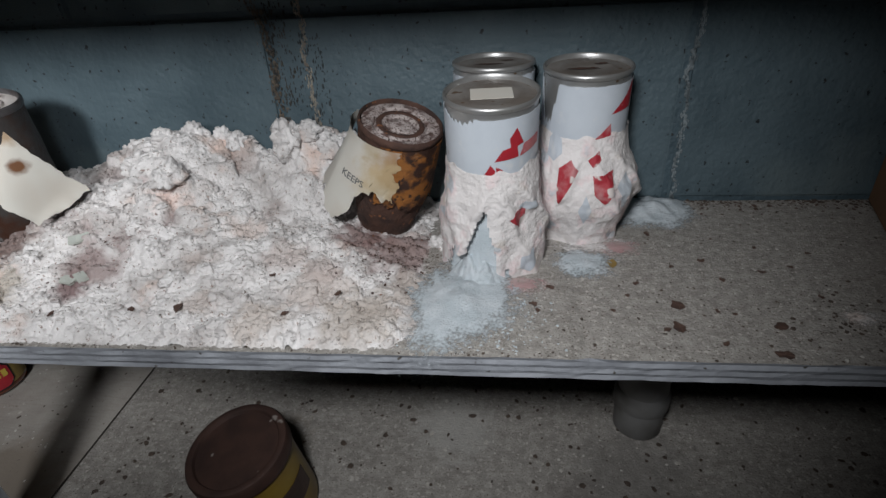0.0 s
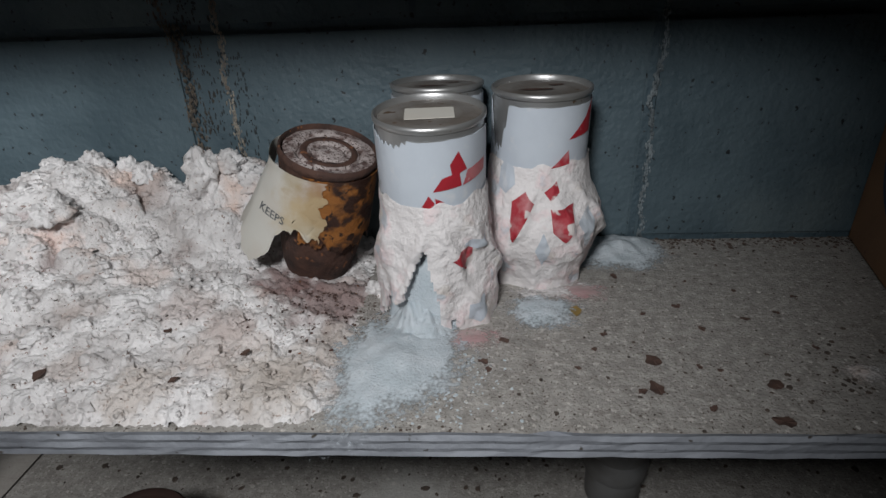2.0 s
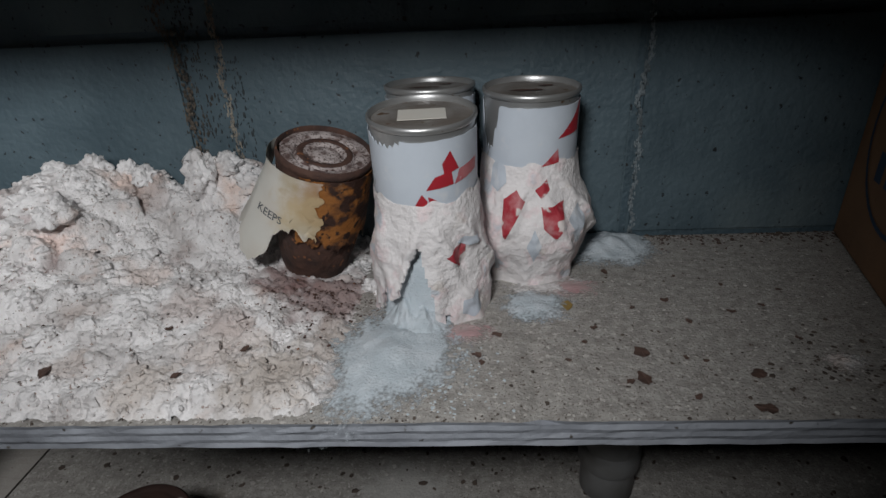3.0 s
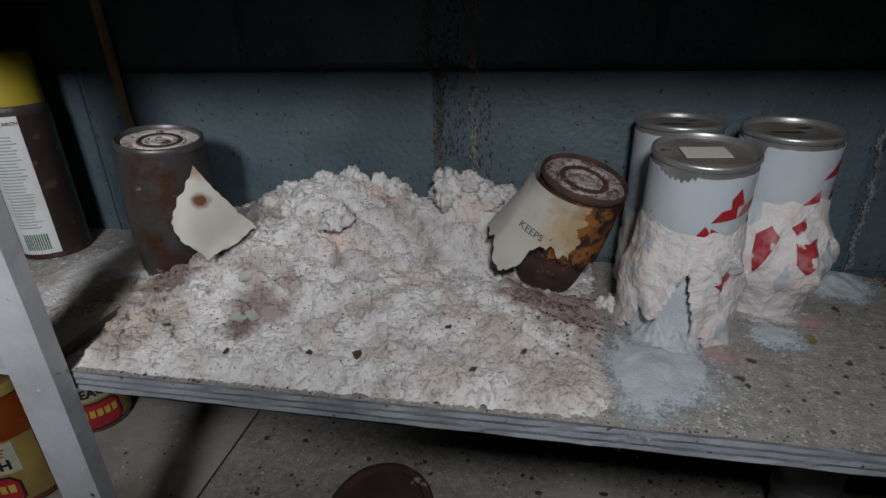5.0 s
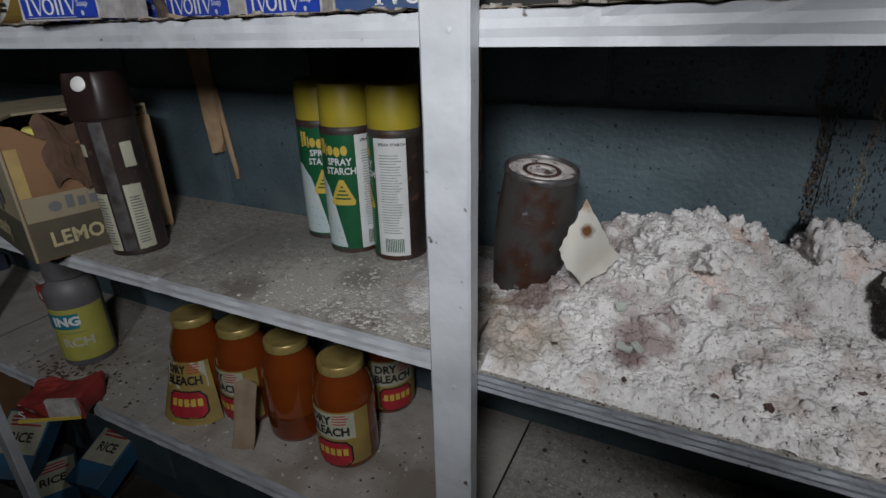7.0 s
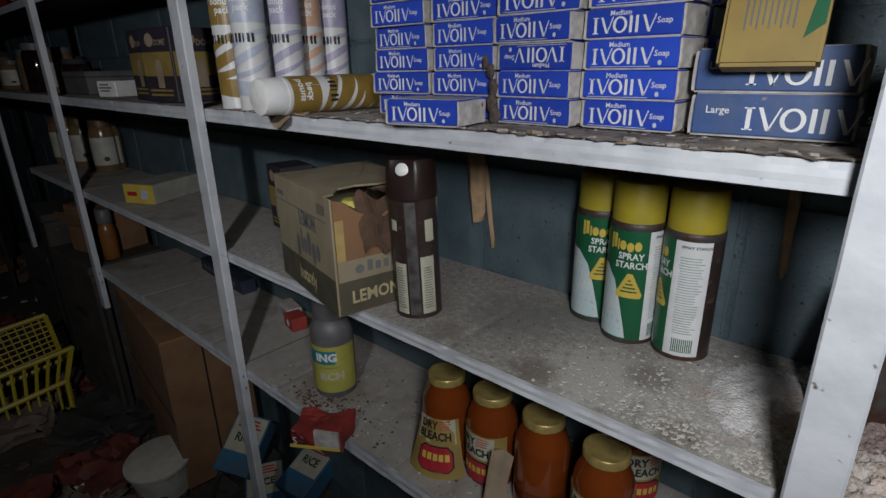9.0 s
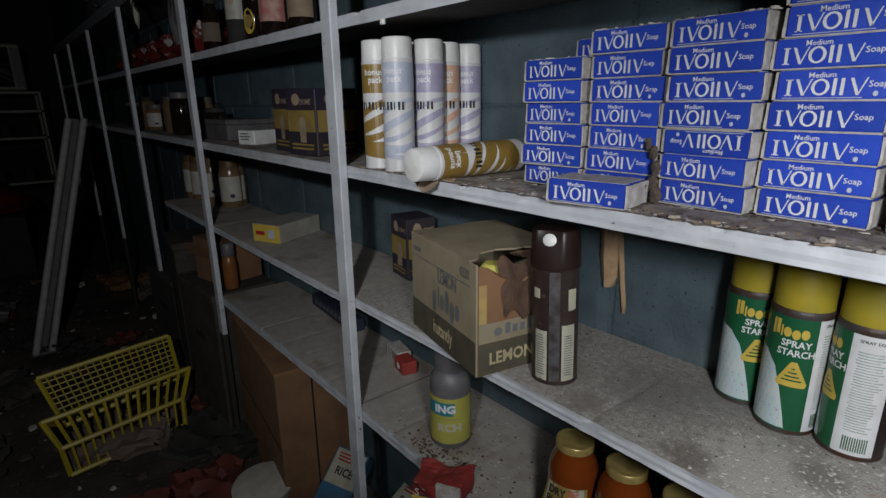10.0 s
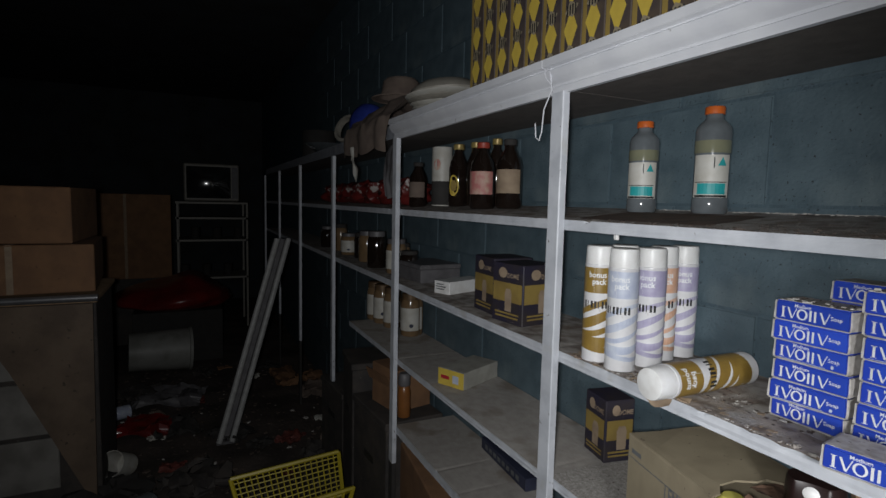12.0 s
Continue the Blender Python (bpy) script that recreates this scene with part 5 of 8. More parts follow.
def pipe_leg():
    ob = thing("drain_pipe", (0.636, 0.172, A), "grey pipe with a collar rising from the bottom shelf", "pipe")
    smooth(part("pipe_shaft", lathe([(0, 0.0), (0.022, 0.0), (0.027, 0.006), (0.0275, 0.045), (0.0275, 0.239)], 40), PIPEM, ob), 50)
    smooth(part("collar", lathe([(0.0275, 0.040), (0.0305, 0.044), (0.0305, 0.062), (0.0275, 0.066)], 40), PIPEM, ob), 50)
    return ob


pipe_leg()
rng = random.Random(31)
scatter("dirt_crumbs", [(rng.uniform(-0.0, 0.95), rng.uniform(0.004, 0.246), A) for _ in range(420)], DEBRIS, "dark dirt and chips on the bottom shelf", "dirt", 12, 0.0008, 0.0055)
scatter("pale_crumbs", [(rng.uniform(-0.0, 0.95), rng.uniform(0.004, 0.246), A) for _ in range(380)], PALEFLAKE, "pale chips on the bottom shelf", "dirt", 13, 0.0008, 0.004)
# ---- middle bay: spray starch, wax carton, bleach jars, soap ----


def starch_can(place, spin, blank=False, label=""):
    ob = thing("spray_can", place, label, "spray can", group="starch cans", turn=(0, 0, spin))
    r = 0.033
    smooth(part("can_wall", lathe([(0, 0.0), (0.0305, 0.0), (0.0335, 0.0015), (0.0335, 0.004), (r, 0.006), (r, 0.155), (0.0335, 0.157), (0.0330, 0.161), (0.028, 0.166), (0, 0.166)], 48), RUSTCAN, ob), 40)
    green = part("green_label", wrapped(r, -184, 42, 0.007, 0.153, n=64), GREEN, ob, "green printed label")
    white = part("white_label", wrapped(r, 42.5, 113, 0.007, 0.153, n=28), WHITE, ob, "white panel of small print")
    part("worn_seam", wrapped(r, 113.5, 175.5, 0.007, 0.153, n=18), BROWNCAN, ob, "bare brown strip of the can")
    pr = [rect(-0.020, -0.0165, 0.128, 0.148), rect(-0.0155, -0.011, 0.130, 0.148), rect(-0.0095, -0.0075, 0.128, 0.142), oval(-0.0025, 0.1345, 0.0042, 0.0062), oval(0.0065, 0.133, 0.0042, 0.0062), oval(0.0155, 0.1345, 0.0042, 0.0062)]
    for k, pts in enumerate(pr):
        part("brand_shape", wrap(flat([pts]), r, -8, 0.0007), YELLOW, green)
    part("label_word", wrap(moved(letters("SPRAY", 0.0118, 0.92, 0.0003), 0, 0, 0.1205), r, 6, 0.0007), WHITE, green, "white printed word")
    part("label_word", wrap(moved(letters("STARCH", 0.0118, 0.88, 0.0003), 0, 0, 0.1090), r, 8, 0.0007), WHITE, green, "white printed word")
    part("pale_field", wrap(flat([[(-0.050, 0.009), (0.010, 0.009), (0.006, 0.030), (-0.001, 0.060), (-0.010, 0.088), (-0.024, 0.104), (-0.050, 0.110)]]), r, -8, 0.0006), AQUA, green, "pale aqua field of the label")
    part("warning_triangle", wrap(flat([[(-0.0145, 0.066), (0.0145, 0.066), (0.0160, 0.071), (0.003, 0.0985), (-0.003, 0.0985), (-0.0160, 0.071)]]), r, 8, 0.0009), YELLOW, green, "yellow printed triangle")
    part("small_print", wrap(flat([rect(-0.010 + 0.0028 * k, 0.010 - 0.0028 * k, 0.0735 + 0.005 * k, 0.0755 + 0.005 * k) for k in range(4)]), r, 8, 0.0012), GREEN, green)
    part("print_block", wrap(moved(flat(bars(-0.014, 0.014, 0.035, 0.134, 30, 0.36, 3)), 0, 0, 0), r, 78, 0.0008), LIGHTINK, white, "tiny illegible print")
    part("label_word", wrap(moved(letters("SPRAY STARCH", 0.0048, 1.0, 0.0001), 0.002, 0, 0.146), r, 80, 0.0007), INK, green)
    for k in range(11):
        part("printed_bar", wrap(flat([rect(-0.011 + 0.0022 * k, -0.0098 + 0.0022 * k, 0.012, 0.030)]), r, 78, 0.0007), GREEN, white)
    smooth(part("cap", lathe([(0.0315, 0.160), (0.0318, 0.163), (0.0312, 0.205), (0.0300, 0.211), (0.026, 0.2125), (0, 0.2115)], 48), YELLOWCAP, ob, "dull yellow plastic cap"), 45)
    return ob


starch_can((-0.318, 0.214, B2), 26, label="green spray starch can with a yellow cap, by the wall")
starch_can((-0.256, 0.185, B2), 8, label="green and white spray starch can with a yellow cap")
starch_can((-0.188, 0.188, B2), -60, label="spray starch can turned to its white printed back")


def wax_spray():
    ob = thing("spray_can", (-0.5225, 0.0575, B2), "dark brown polish spray can with a peeling cream label", "spray can", turn=(-1.3, -1.8, 37))
    ob.scale = (1.08, 1.08, 1.03)
    r = 0.031
    smooth(part("can_wall", lathe([(0, 0), (0.029, 0), (0.0315, 0.0015), (0.0315, 0.004), (r, 0.006), (r, 0.168), (0.0318, 0.170), (0.0312, 0.176), (0.028, 0.180), (0, 0.18)], 48), BROWNCAN, ob), 40)
    part("side_seam", wrapped(r, -13, 13, 0.007, 0.167, n=10), SEAMG, ob, "bare grey soldered seam")
    for a0, a1, z0, z1 in ((-52, -18, 0.008, 0.082), (18, 54, 0.008, 0.091), (34, 58, 0.112, 0.142), (-58, -38, 0.128, 0.142)):
        part("label_scrap", wrapped(r, a0, a1, z0, z1, n=12, zn=6, edge=lambda u, w: 0.0022 * noise.noise(Vector((u * 7, w * 9, a0)))), CREAML, ob, "cream remnant of the label")
    for a in (-35, 36):
        part("print_block", wrap(flat(bars(-0.007, 0.007, 0.014, 0.076, 17, 0.4, int(a + 90))), r, a, 0.0009), GREYINK, ob, "tiny illegible print")
    bm = lathe([(0.0315, 0.170), (0.0320, 0.172), (0.0305, 0.205), (0.0290, 0.219), (0.0275, 0.222), (0, 0.222)], 60)
    for v in bm.verts:
        a = math.atan2(v.co.x, -v.co.y)
        dip = max(0.0, 1 - (a / 0.62) ** 2) * max(0.0, min(1.0, (v.co.z - 0.180) / 0.03))
        v.co.y += 0.008 * dip
    cap = smooth(part("cap", bm, BROWNCAP, ob, "dark brown plastic cap with a hollow front"), 50)
    cap.matrix_basis = Matrix.Diagonal((1.06, 1.06, 1.0, 1.0)) @ Matrix.Rotation(radians(-18), 4, "Z")
    bm = moved(lathe([(0, 0.002), (0.0075, 0.0016), (0.0090, 0)], 24), m=Matrix.Translation((0, -0.0226, 0.2105)) @ Matrix.Rotation(radians(72), 4, "X"))
    button = smooth(part("spray_button", bm, CAPWHITE, ob, "white spray button"), 60)
    button.matrix_basis = Matrix.Diagonal((1.06, 1.06, 1.0, 1.0)) @ Matrix.Rotation(radians(-18), 4, "Z")
    return ob


wax_spray()


def wax_carton():
    """Printed carton with a torn, caved-in top corner, jutting over the shelf's edge."""
    ob = thing("cardboard_carton", (-0.594, -0.038, B2 + 0.0005), "olive and cream printed carton, its top corner torn open", "carton", turn=(0, 0, -13))
    ob.scale = (0.717, 1.27, 1.135)
    L, W, H, t = 0.318, 0.138, 0.156, 0.0028
    def tear(name, bm, material, label=""):
        return part(name, bm, material, ob, label)
    tear("side_panel", slab(-L, 0, 0, t, 0, H, 0.0008), CARTON)
    tear("back_panel", slab(-L, 0, W - t, W, 0, H, 0.0008), CARTON)
    tear("end_panel", slab(-L, -L + t, t, W - t, 0, H), CARTON)
    bm = bmesh.new()
    top = [(W - 0.003, 0.153), (0.118, 0.150), (0.104, 0.143), (0.096, 0.132), (0.082, 0.124), (0.070, 0.130), (0.056, 0.121), (0.042, 0.130), (0.028, 0.138), (0.016, 0.150), (0.0032, 0.154)]
    pts = [(0.0032, 0)] + [(W - 0.003, 0)] + top
    outer = [bm.verts.new((0.0, y, z)) for y, z in pts]
    inner = [bm.verts.new((-t, y, z)) for y, z in pts]
    bm.faces.new(outer)
    bm.faces.new(inner[::-1])
    for i in range(len(pts)):
        j = (i + 1) % len(pts)
        bm.faces.new((outer[j], outer[i], inner[i], inner[j]))
    bmesh.ops.triangulate(bm, faces=[f for f in bm.faces if len(f.verts) > 4])
    tear("front_panel", bm, CARD, "bare brown torn end of the carton")
    bm = bmesh.new()
    edge = [(-L, 0.0), (-0.030, 0.0), (-0.036, 0.014), (-0.062, 0.026), (-0.070, 0.050), (-0.058, 0.075), (-0.064, 0.090), (-0.030, 0.108), (-0.006, 0.118), (0, W), (-L, W)]
    lo = [bm.verts.new((x, y, H)) for x, y in edge]
    hi = [bm.verts.new((x, y, H + t)) for x, y in edge]
    bm.faces.new(lo[::-1])
    bm.faces.new(hi)
    for i in range(len(edge)):
        j = (i + 1) % len(edge)
        bm.faces.new((lo[i], lo[j], hi[j], hi[i]))
    bmesh.ops.triangulate(bm, faces=[f for f in bm.faces if len(f.verts) > 4])
    bmesh.ops.subdivide_edges(bm, edges=[e for e in bm.edges if e.calc_length() > 0.06], cuts=2)
    for v in bm.verts:
        v.co.z += 0.0035 * noise.noise(Vector((v.co.x * 14, v.co.y * 14, 0)))
    tear("top_panel", bm, CARTON, "dusty top of the carton with a ragged hole")
    tear("edge_flap", slab(-0.001, 0.0030, W - 0.018, W + 0.001, 0.004, 0.146, 0.0008), WOOD, "raw tan edge flap of the carton")
    tear("carton_bottom", slab(-L + t, -t, t, W - t, 0.001, 0.004), TORN)
    grid = []
    for j in range(9):
        w = j / 8
        row = []
        for i in range(9):
            u = i / 8
            p = Vector((0.004 + 0.010 * math.sin(w * 2.4) - 0.02 * (1 - w), 0.030 + 0.050 * u + 0.012 * (0.5 - u) * w, 0.150 - 0.070 * w + 0.008 * math.sin(u * 7)))
            row.append(p + noise.noise_vector(p * 45) * 0.006)
        grid.append(row)
    tear("torn_flap", sheet(grid, 0.0012), TORN, "ragged brown flap hanging in the tear")
    grid = [[Vector((-0.055 + 0.03 * w, 0.065 + 0.05 * u, 0.155 - 0.02 * w * u)) + noise.noise_vector(Vector((u, w, 0)) * 6) * 0.006 for u in (0, 0.25, 0.5, 0.75, 1)] for w in (0, 0.25, 0.5, 0.75, 1)]
    tear("torn_flap", sheet(grid, 0.0012), TORN, "ragged brown flap hanging in the tear")
    # printing on the long side and the end
    part("olive_band", slab(-L + 0.0005, -0.0005, -0.0006, 0, 0.0008, 0.050), OLIVE, ob, "dark olive printed band")
    part("end_band", slab(0, 0.0006, 0.0035, W - 0.004, 0.0008, 0.046), OLIVE, ob, "dark olive printed band")
    part("cream_band", slab(0, 0.0006, 0.0035, W - 0.004, 0.0465, 0.074), CARTON, ob, "olive-cream printed band")
    part("amber_edge", slab(0, 0.0006, 0.0035, 0.014, 0.0745, 0.128), PANELY, ob, "amber printed strip")
    def long_side(bm, x, z):
        return moved(bm, m=Matrix.Translation((x, -0.0012, z)))
    def end_side(bm, y, z):
        return moved(bm, m=Matrix.Translation((0.0012, y, z)) @ Matrix.Rotation(radians(90), 4, "Z"))
    part("printed_word", long_side(letters("LEMON", 0.030, 0.9, 0.0006), -0.125, 0.112), GREYINK, ob, "grey printed word")
    for k, (x, w, h0, h1) in enumerate([(-0.190, 0.016, 0.052, 0.086), (-0.167, 0.006, 0.062, 0.098), (-0.150, 0.018, 0.062, 0.086), (-0.126, 0.018, 0.062, 0.098), (-0.102, 0.018, 0.052, 0.086), (-0.078, 0.018, 0.062, 0.086)]):
        part("brand_shape", long_side(flat([oval(x, (h0 + h1) / 2, w / 2, (h1 - h0) / 2, 10)]), 0, 0), GREYINK, ob)
    part("printed_word", long_side(letters("instantly", 0.030, 0.95, 0.0006), -0.150, 0.028), CREAMP, ob, "cream printed word")
    part("flap_line", long_side(flat([rect(-L, -0.02, 0.1235, 0.1250)]), 0, 0), GREYINK, ob)
    part("printed_number", long_side(letters("0338", 0.020), -0.045, 0.138), GREYINK, ob, "printed lot figures")
    part("small_print", long_side(flat([rect(-0.30, -0.262, 0.132, 0.139)]), 0, 0), GREYINK, ob)
    part("printed_word", end_side(letters("LEMON", 0.024, 0.80, 0.0006), 0.050, 0.022), CREAMP, ob, "cream printed word")
    for y, w, z0, z1 in ((0.107, 0.010, 0.008, 0.036), (0.121, 0.004, 0.012, 0.038)):
        part("brand_shape", end_side(flat([rect(y - w / 2, y + w / 2, z0, z1)]), 0, 0), PANELY, ob)
    part("brand_shape", end_side(flat([oval(0.030, 0.060, 0.006, 0.006, 12)]), 0, 0), GREYINK, ob)
    for k in range(6):
        part("brand_shape", end_side(flat([rect(0.040 + 0.0105 * k, 0.047 + 0.0105 * k, 0.055, 0.066 if k % 3 else 0.070)]), 0, 0), GREYINK, ob)
    return ob


wax_carton()
ob = thing("spray_can", (-0.622, 0.024, B2 + 0.0055), "polish can with a yellow top inside the torn carton", "spray can")
ob.scale = (1.0, 1.0, 1.14)
smooth(part("can_wall", lathe([(0, 0), (0.026, 0), (0.026, 0.118), (0.022, 0.124)], 32), BROWNCAN, ob), 40)
smooth(part("cap", lathe([(0.024, 0.112), (0.024, 0.128), (0.014, 0.138), (0, 0.139)], 32), mat("pale_yellow_cap", (0.60, 0.55, 0.13), 0.45), ob, "pale yellow cap"), 40)


def bleach_jar(place, spin, label, peel=0):
    ob = thing("glass_jar", place, label, "jar", group="bleach jars", turn=(0, 0, spin))
    prof = [(0, 0.0), (0.030, 0.0), (0.0345, 0.004), (0.0355, 0.010), (0.0355, 0.095), (0.0345, 0.106), (0.030, 0.120), (0.0255, 0.130), (0.0245, 0.138)]
    ob.scale = (1.11, 1.11, 1.05)
    smooth(part("jar_glass", lathe(prof, 48), AMBER, ob, "amber glass body"), 50)
    smooth(part("jar_fill", lathe([(0.0357, 0.008), (0.0359, 0.012), (0.0359, 0.040), (0.0357, 0.042)], 48), AMBERDK, ob), 50)
    smooth(part("lid", lathe([(0.0250, 0.1345), (0.0268, 0.1355), (0.0270, 0.1455), (0.0258, 0.1470), (0.0225, 0.1472), (0.0215, 0.1462), (0, 0.1460)], 40), GOLDLID, ob, "tarnished gold screw lid"), 40)
    if peel == 2:
        return ob
    r = 0.0364
    if peel == 0:
        tag = part("paper_label", wrapped(r, -75, 75, 0.012, 0.092, n=30), LABELY, ob, "yellow paper label")
        place_print = lambda bm, a: wrap(bm, r + 0.0005, a, 0.0006)
    else:
        def sag(p):
            u, z = p
            a = u / 0.046
            f = 0.004 + 0.020 * max(0.0, (0.085 - z) / 0.08) ** 1.2
            return Vector(((r + f) * math.sin(a), -(r + f) * math.cos(a), z))
        grid = [[sag((-0.036 + 0.072 * i / 14, -0.004 + 0.094 * j / 10 + 0.012 * (i / 14 - 0.5) * (1 - j / 10))) for i in range(15)] for j in range(11)]
        tag = smooth(part("paper_label", sheet(grid), LABELY if peel == 1 else LABELT, ob, "yellow paper label sagging off the jar"), 80)
        def place_print(bm, a):
            long = [e for e in bm.edges if e.calc_length() > 0.008]
            if long:
                bmesh.ops.triangulate(bm, faces=[f for f in bm.faces if len(f.verts) > 4])
                bmesh.ops.subdivide_edges(bm, edges=bm.edges[:], cuts=2)
            for v in bm.verts:
                p = sag((v.co.x + radians(a) * 0.046, v.co.z))
                n = Vector((p.x, p.y, 0)).normalized()
                v.co = p + n * 0.0012
            return bm
    if peel != 3:
        under = place_print(flat([[(-0.030, 0.052), (0.030, 0.052), (0.030, 0.090), (-0.030, 0.090)]]), 0)
        for v in under.verts:
            v.co -= Vector((v.co.x, v.co.y, 0)).normalized() * 0.0004
        part("cream_panel", under, CREAML, tag, "cream upper panel of the label")
        part("label_word", place_print(moved(letters("DRY", 0.017, 0.85, 0.0007), -0.012, 0, 0.079), 0), INK, tag, "black printed word")
        part("label_word", place_print(moved(letters("BLEACH", 0.017, 0.82, 0.0007), -0.002, 0, 0.063), 0), INK, tag, "black printed word")
        part("red_shield", place_print(flat([[(-0.022, 0.018), (-0.014, 0.010), (0.018, 0.010), (0.025, 0.018), (0.025, 0.040), (0.018, 0.049), (-0.016, 0.049), (-0.022, 0.042)]]), 0), INK, tag, "dark border of the label shield")
        m = place_print(flat([[(-0.020, 0.019), (-0.013, 0.012), (0.017, 0.012), (0.023, 0.019), (0.023, 0.039), (0.017, 0.047), (-0.015, 0.047), (-0.020, 0.041)]]), 0)
        for v in m.verts:
            v.co += Vector((v.co.x, v.co.y, 0)).normalized() * 0.0006
        part("red_shield", m, RED, tag, "red label shield")
        m = place_print(flat([rect(-0.016 + 0.0075 * k, -0.0105 + 0.0075 * k, 0.028, 0.0385) for k in range(5)]), 0)
        for v in m.verts:
            v.co += Vector((v.co.x, v.co.y, 0)).normalized() * 0.0012
        part("brand_shape", m, YELLOW, tag)
        m = place_print(flat(bars(0.004, 0.024, 0.072, 0.088, 4, 0.4, 6)), 0)
        part("small_print", m, RED, tag)
    return ob


bleach_jar((-0.500, 0.090, A), 20, "amber jar of dry bleach with a sagging yellow label", 1)
bleach_jar((-0.414, 0.098, A), -6, "amber jar of dry bleach, its label hanging off", 0)
bleach_jar((-0.325, 0.098, A), 30, "amber jar of dry bleach without a label", 2)
bleach_jar((-0.228, 0.090, A), 6, "amber jar of dry bleach with a yellow and red label", 0)
bleach_jar((-0.235, 0.205, A), 48, "amber jar of dry bleach at the back of the shelf", 0)
grid = [[Vector((-0.372 + 0.030 * u - 0.008 * (1 - w), 0.040 - 0.022 * (1 - w) + 0.012 * u, A + 0.004 + 0.098 * w - 0.035 * u * (1 - w) * 0)) + noise.noise_vector(Vector((u * 2, w * 2, 4))) * 0.006 for u in np.linspace(0, 1, 8)] for w in np.linspace(0, 1, 10)]
tagged(smooth(part("label_scrap", sheet(grid), LABELT), 80), "tan peeled label hanging against a bleach jar", "paper label")


def starch_bottle():
    ob = thing("plastic_bottle", (-0.797, 0.085, A), "grey starch bottle with a yellow and teal label", "bottle", turn=(0, 0, 44))
    ob.scale = (1.25, 1.25, 1.08)
    r = 0.033
    smooth(part("bottle_body", lathe([(0, 0), (0.031, 0), (r, 0.004), (r, 0.122), (0.031, 0.135), (0.024, 0.147), (0.021, 0.150)], 44), GREYPL, ob), 50)
    smooth(part("cap", lathe([(0.0215, 0.150), (0.0255, 0.151), (0.0262, 0.170), (0.0250, 0.190), (0.018, 0.194), (0, 0.194)], 40), GREYPL, ob, "dusty grey cap"), 45)
    part("paper_label", wrapped(r, -80, 80, 0.012, 0.104, n=30), STARCHY, ob, "olive-yellow label")
    part("teal_field", wrap(flat([[(-0.032, 0.070), (0.012, 0.070), (0.014, 0.096), (-0.032, 0.096)]]), r, -8, 0.0010), TEAL, ob, "teal label field")
    part("label_word", wrap(moved(letters("ING", 0.021, 0.9, 0.0010), 0, 0, 0.083), r, -10, 0.0016), WHITE, ob, "white printed letters")
    part("label_word", wrap(moved(letters("RCH", 0.021, 0.9, 0.0010), 0, 0, 0.045), r, 2, 0.0012), CREAML, ob, "pale printed letters")
    part("label_rule", wrap(flat([rect(-0.018, 0.014, 0.0625, 0.0635)]), r, 0, 0.0012), GREYINK, ob)
    return ob


starch_bottle()


def red_carton():
    ob = thing("torn_carton", (-0.690, -0.026, A + 0.001), "torn red and white carton flattened on the shelf edge", "carton", turn=(0, 0, 32))
    bm = slab(-0.045, 0.045, -0.03, 0.035, 0, 0.030)
    bmesh.ops.subdivide_edges(bm, edges=bm.edges[:], cuts=5, use_grid_fill=True)
    crumple(bm, 0.010, 32, 5)
    for v in bm.verts:
        v.co.z = max(v.co.z, 0.0)
    part("carton_body", bm, mat("red_carton_print", (0.27, 0.03, 0.026), 0.65, second=(0.18, 0.025, 0.022), scale=30, speck=(0.45, 0.42, 0.40), sscale=50, sfrom=0.70), ob)
    part("torn_window", crumple(slab(0.000, 0.042, -0.036, -0.030, 0.006, 0.036), 0.003, 60), WRAPEND, ob, "torn white paper layer")
    part("yellow_stripe", crumple(slab(-0.045, 0.044, -0.0375, -0.0355, 0.002, 0.007), 0.001, 40), YELLOW, ob, "yellow printed stripe")
    part("label_word", moved(letters("S", 0.020), -0.034, -0.040, 0.018), WHITE, ob)
    return ob


red_carton()
for x, y, w, m, lab in ((-1.150, 0.205, 0.075, WRAPEND, "flat white paper packet numbered 37"), (-1.085, 0.180, 0.055, mat("red_packet", (0.36, 0.05, 0.04), 0.6), "small red paper packet lying on the bottom shelf")):
    ob = thing("paper_packet", (x, y, A + 0.001), lab, "packet", turn=(0, 0, -12))
    part("packet_body", slab(-w / 2, w / 2, -0.02, 0.02, 0, 0.034, 0.002), m, ob)
    if m is WRAPEND:
        part("packet_number", moved(letters("37", 0.024, 1.0, 0.0006), 0.012, -0.0206, 0.018), INK, ob)
    else:
        part("packet_mark", moved(flat([oval(0, 0, 0.009, 0.009)]), 0, -0.0206, 0.018), WHITE, ob)

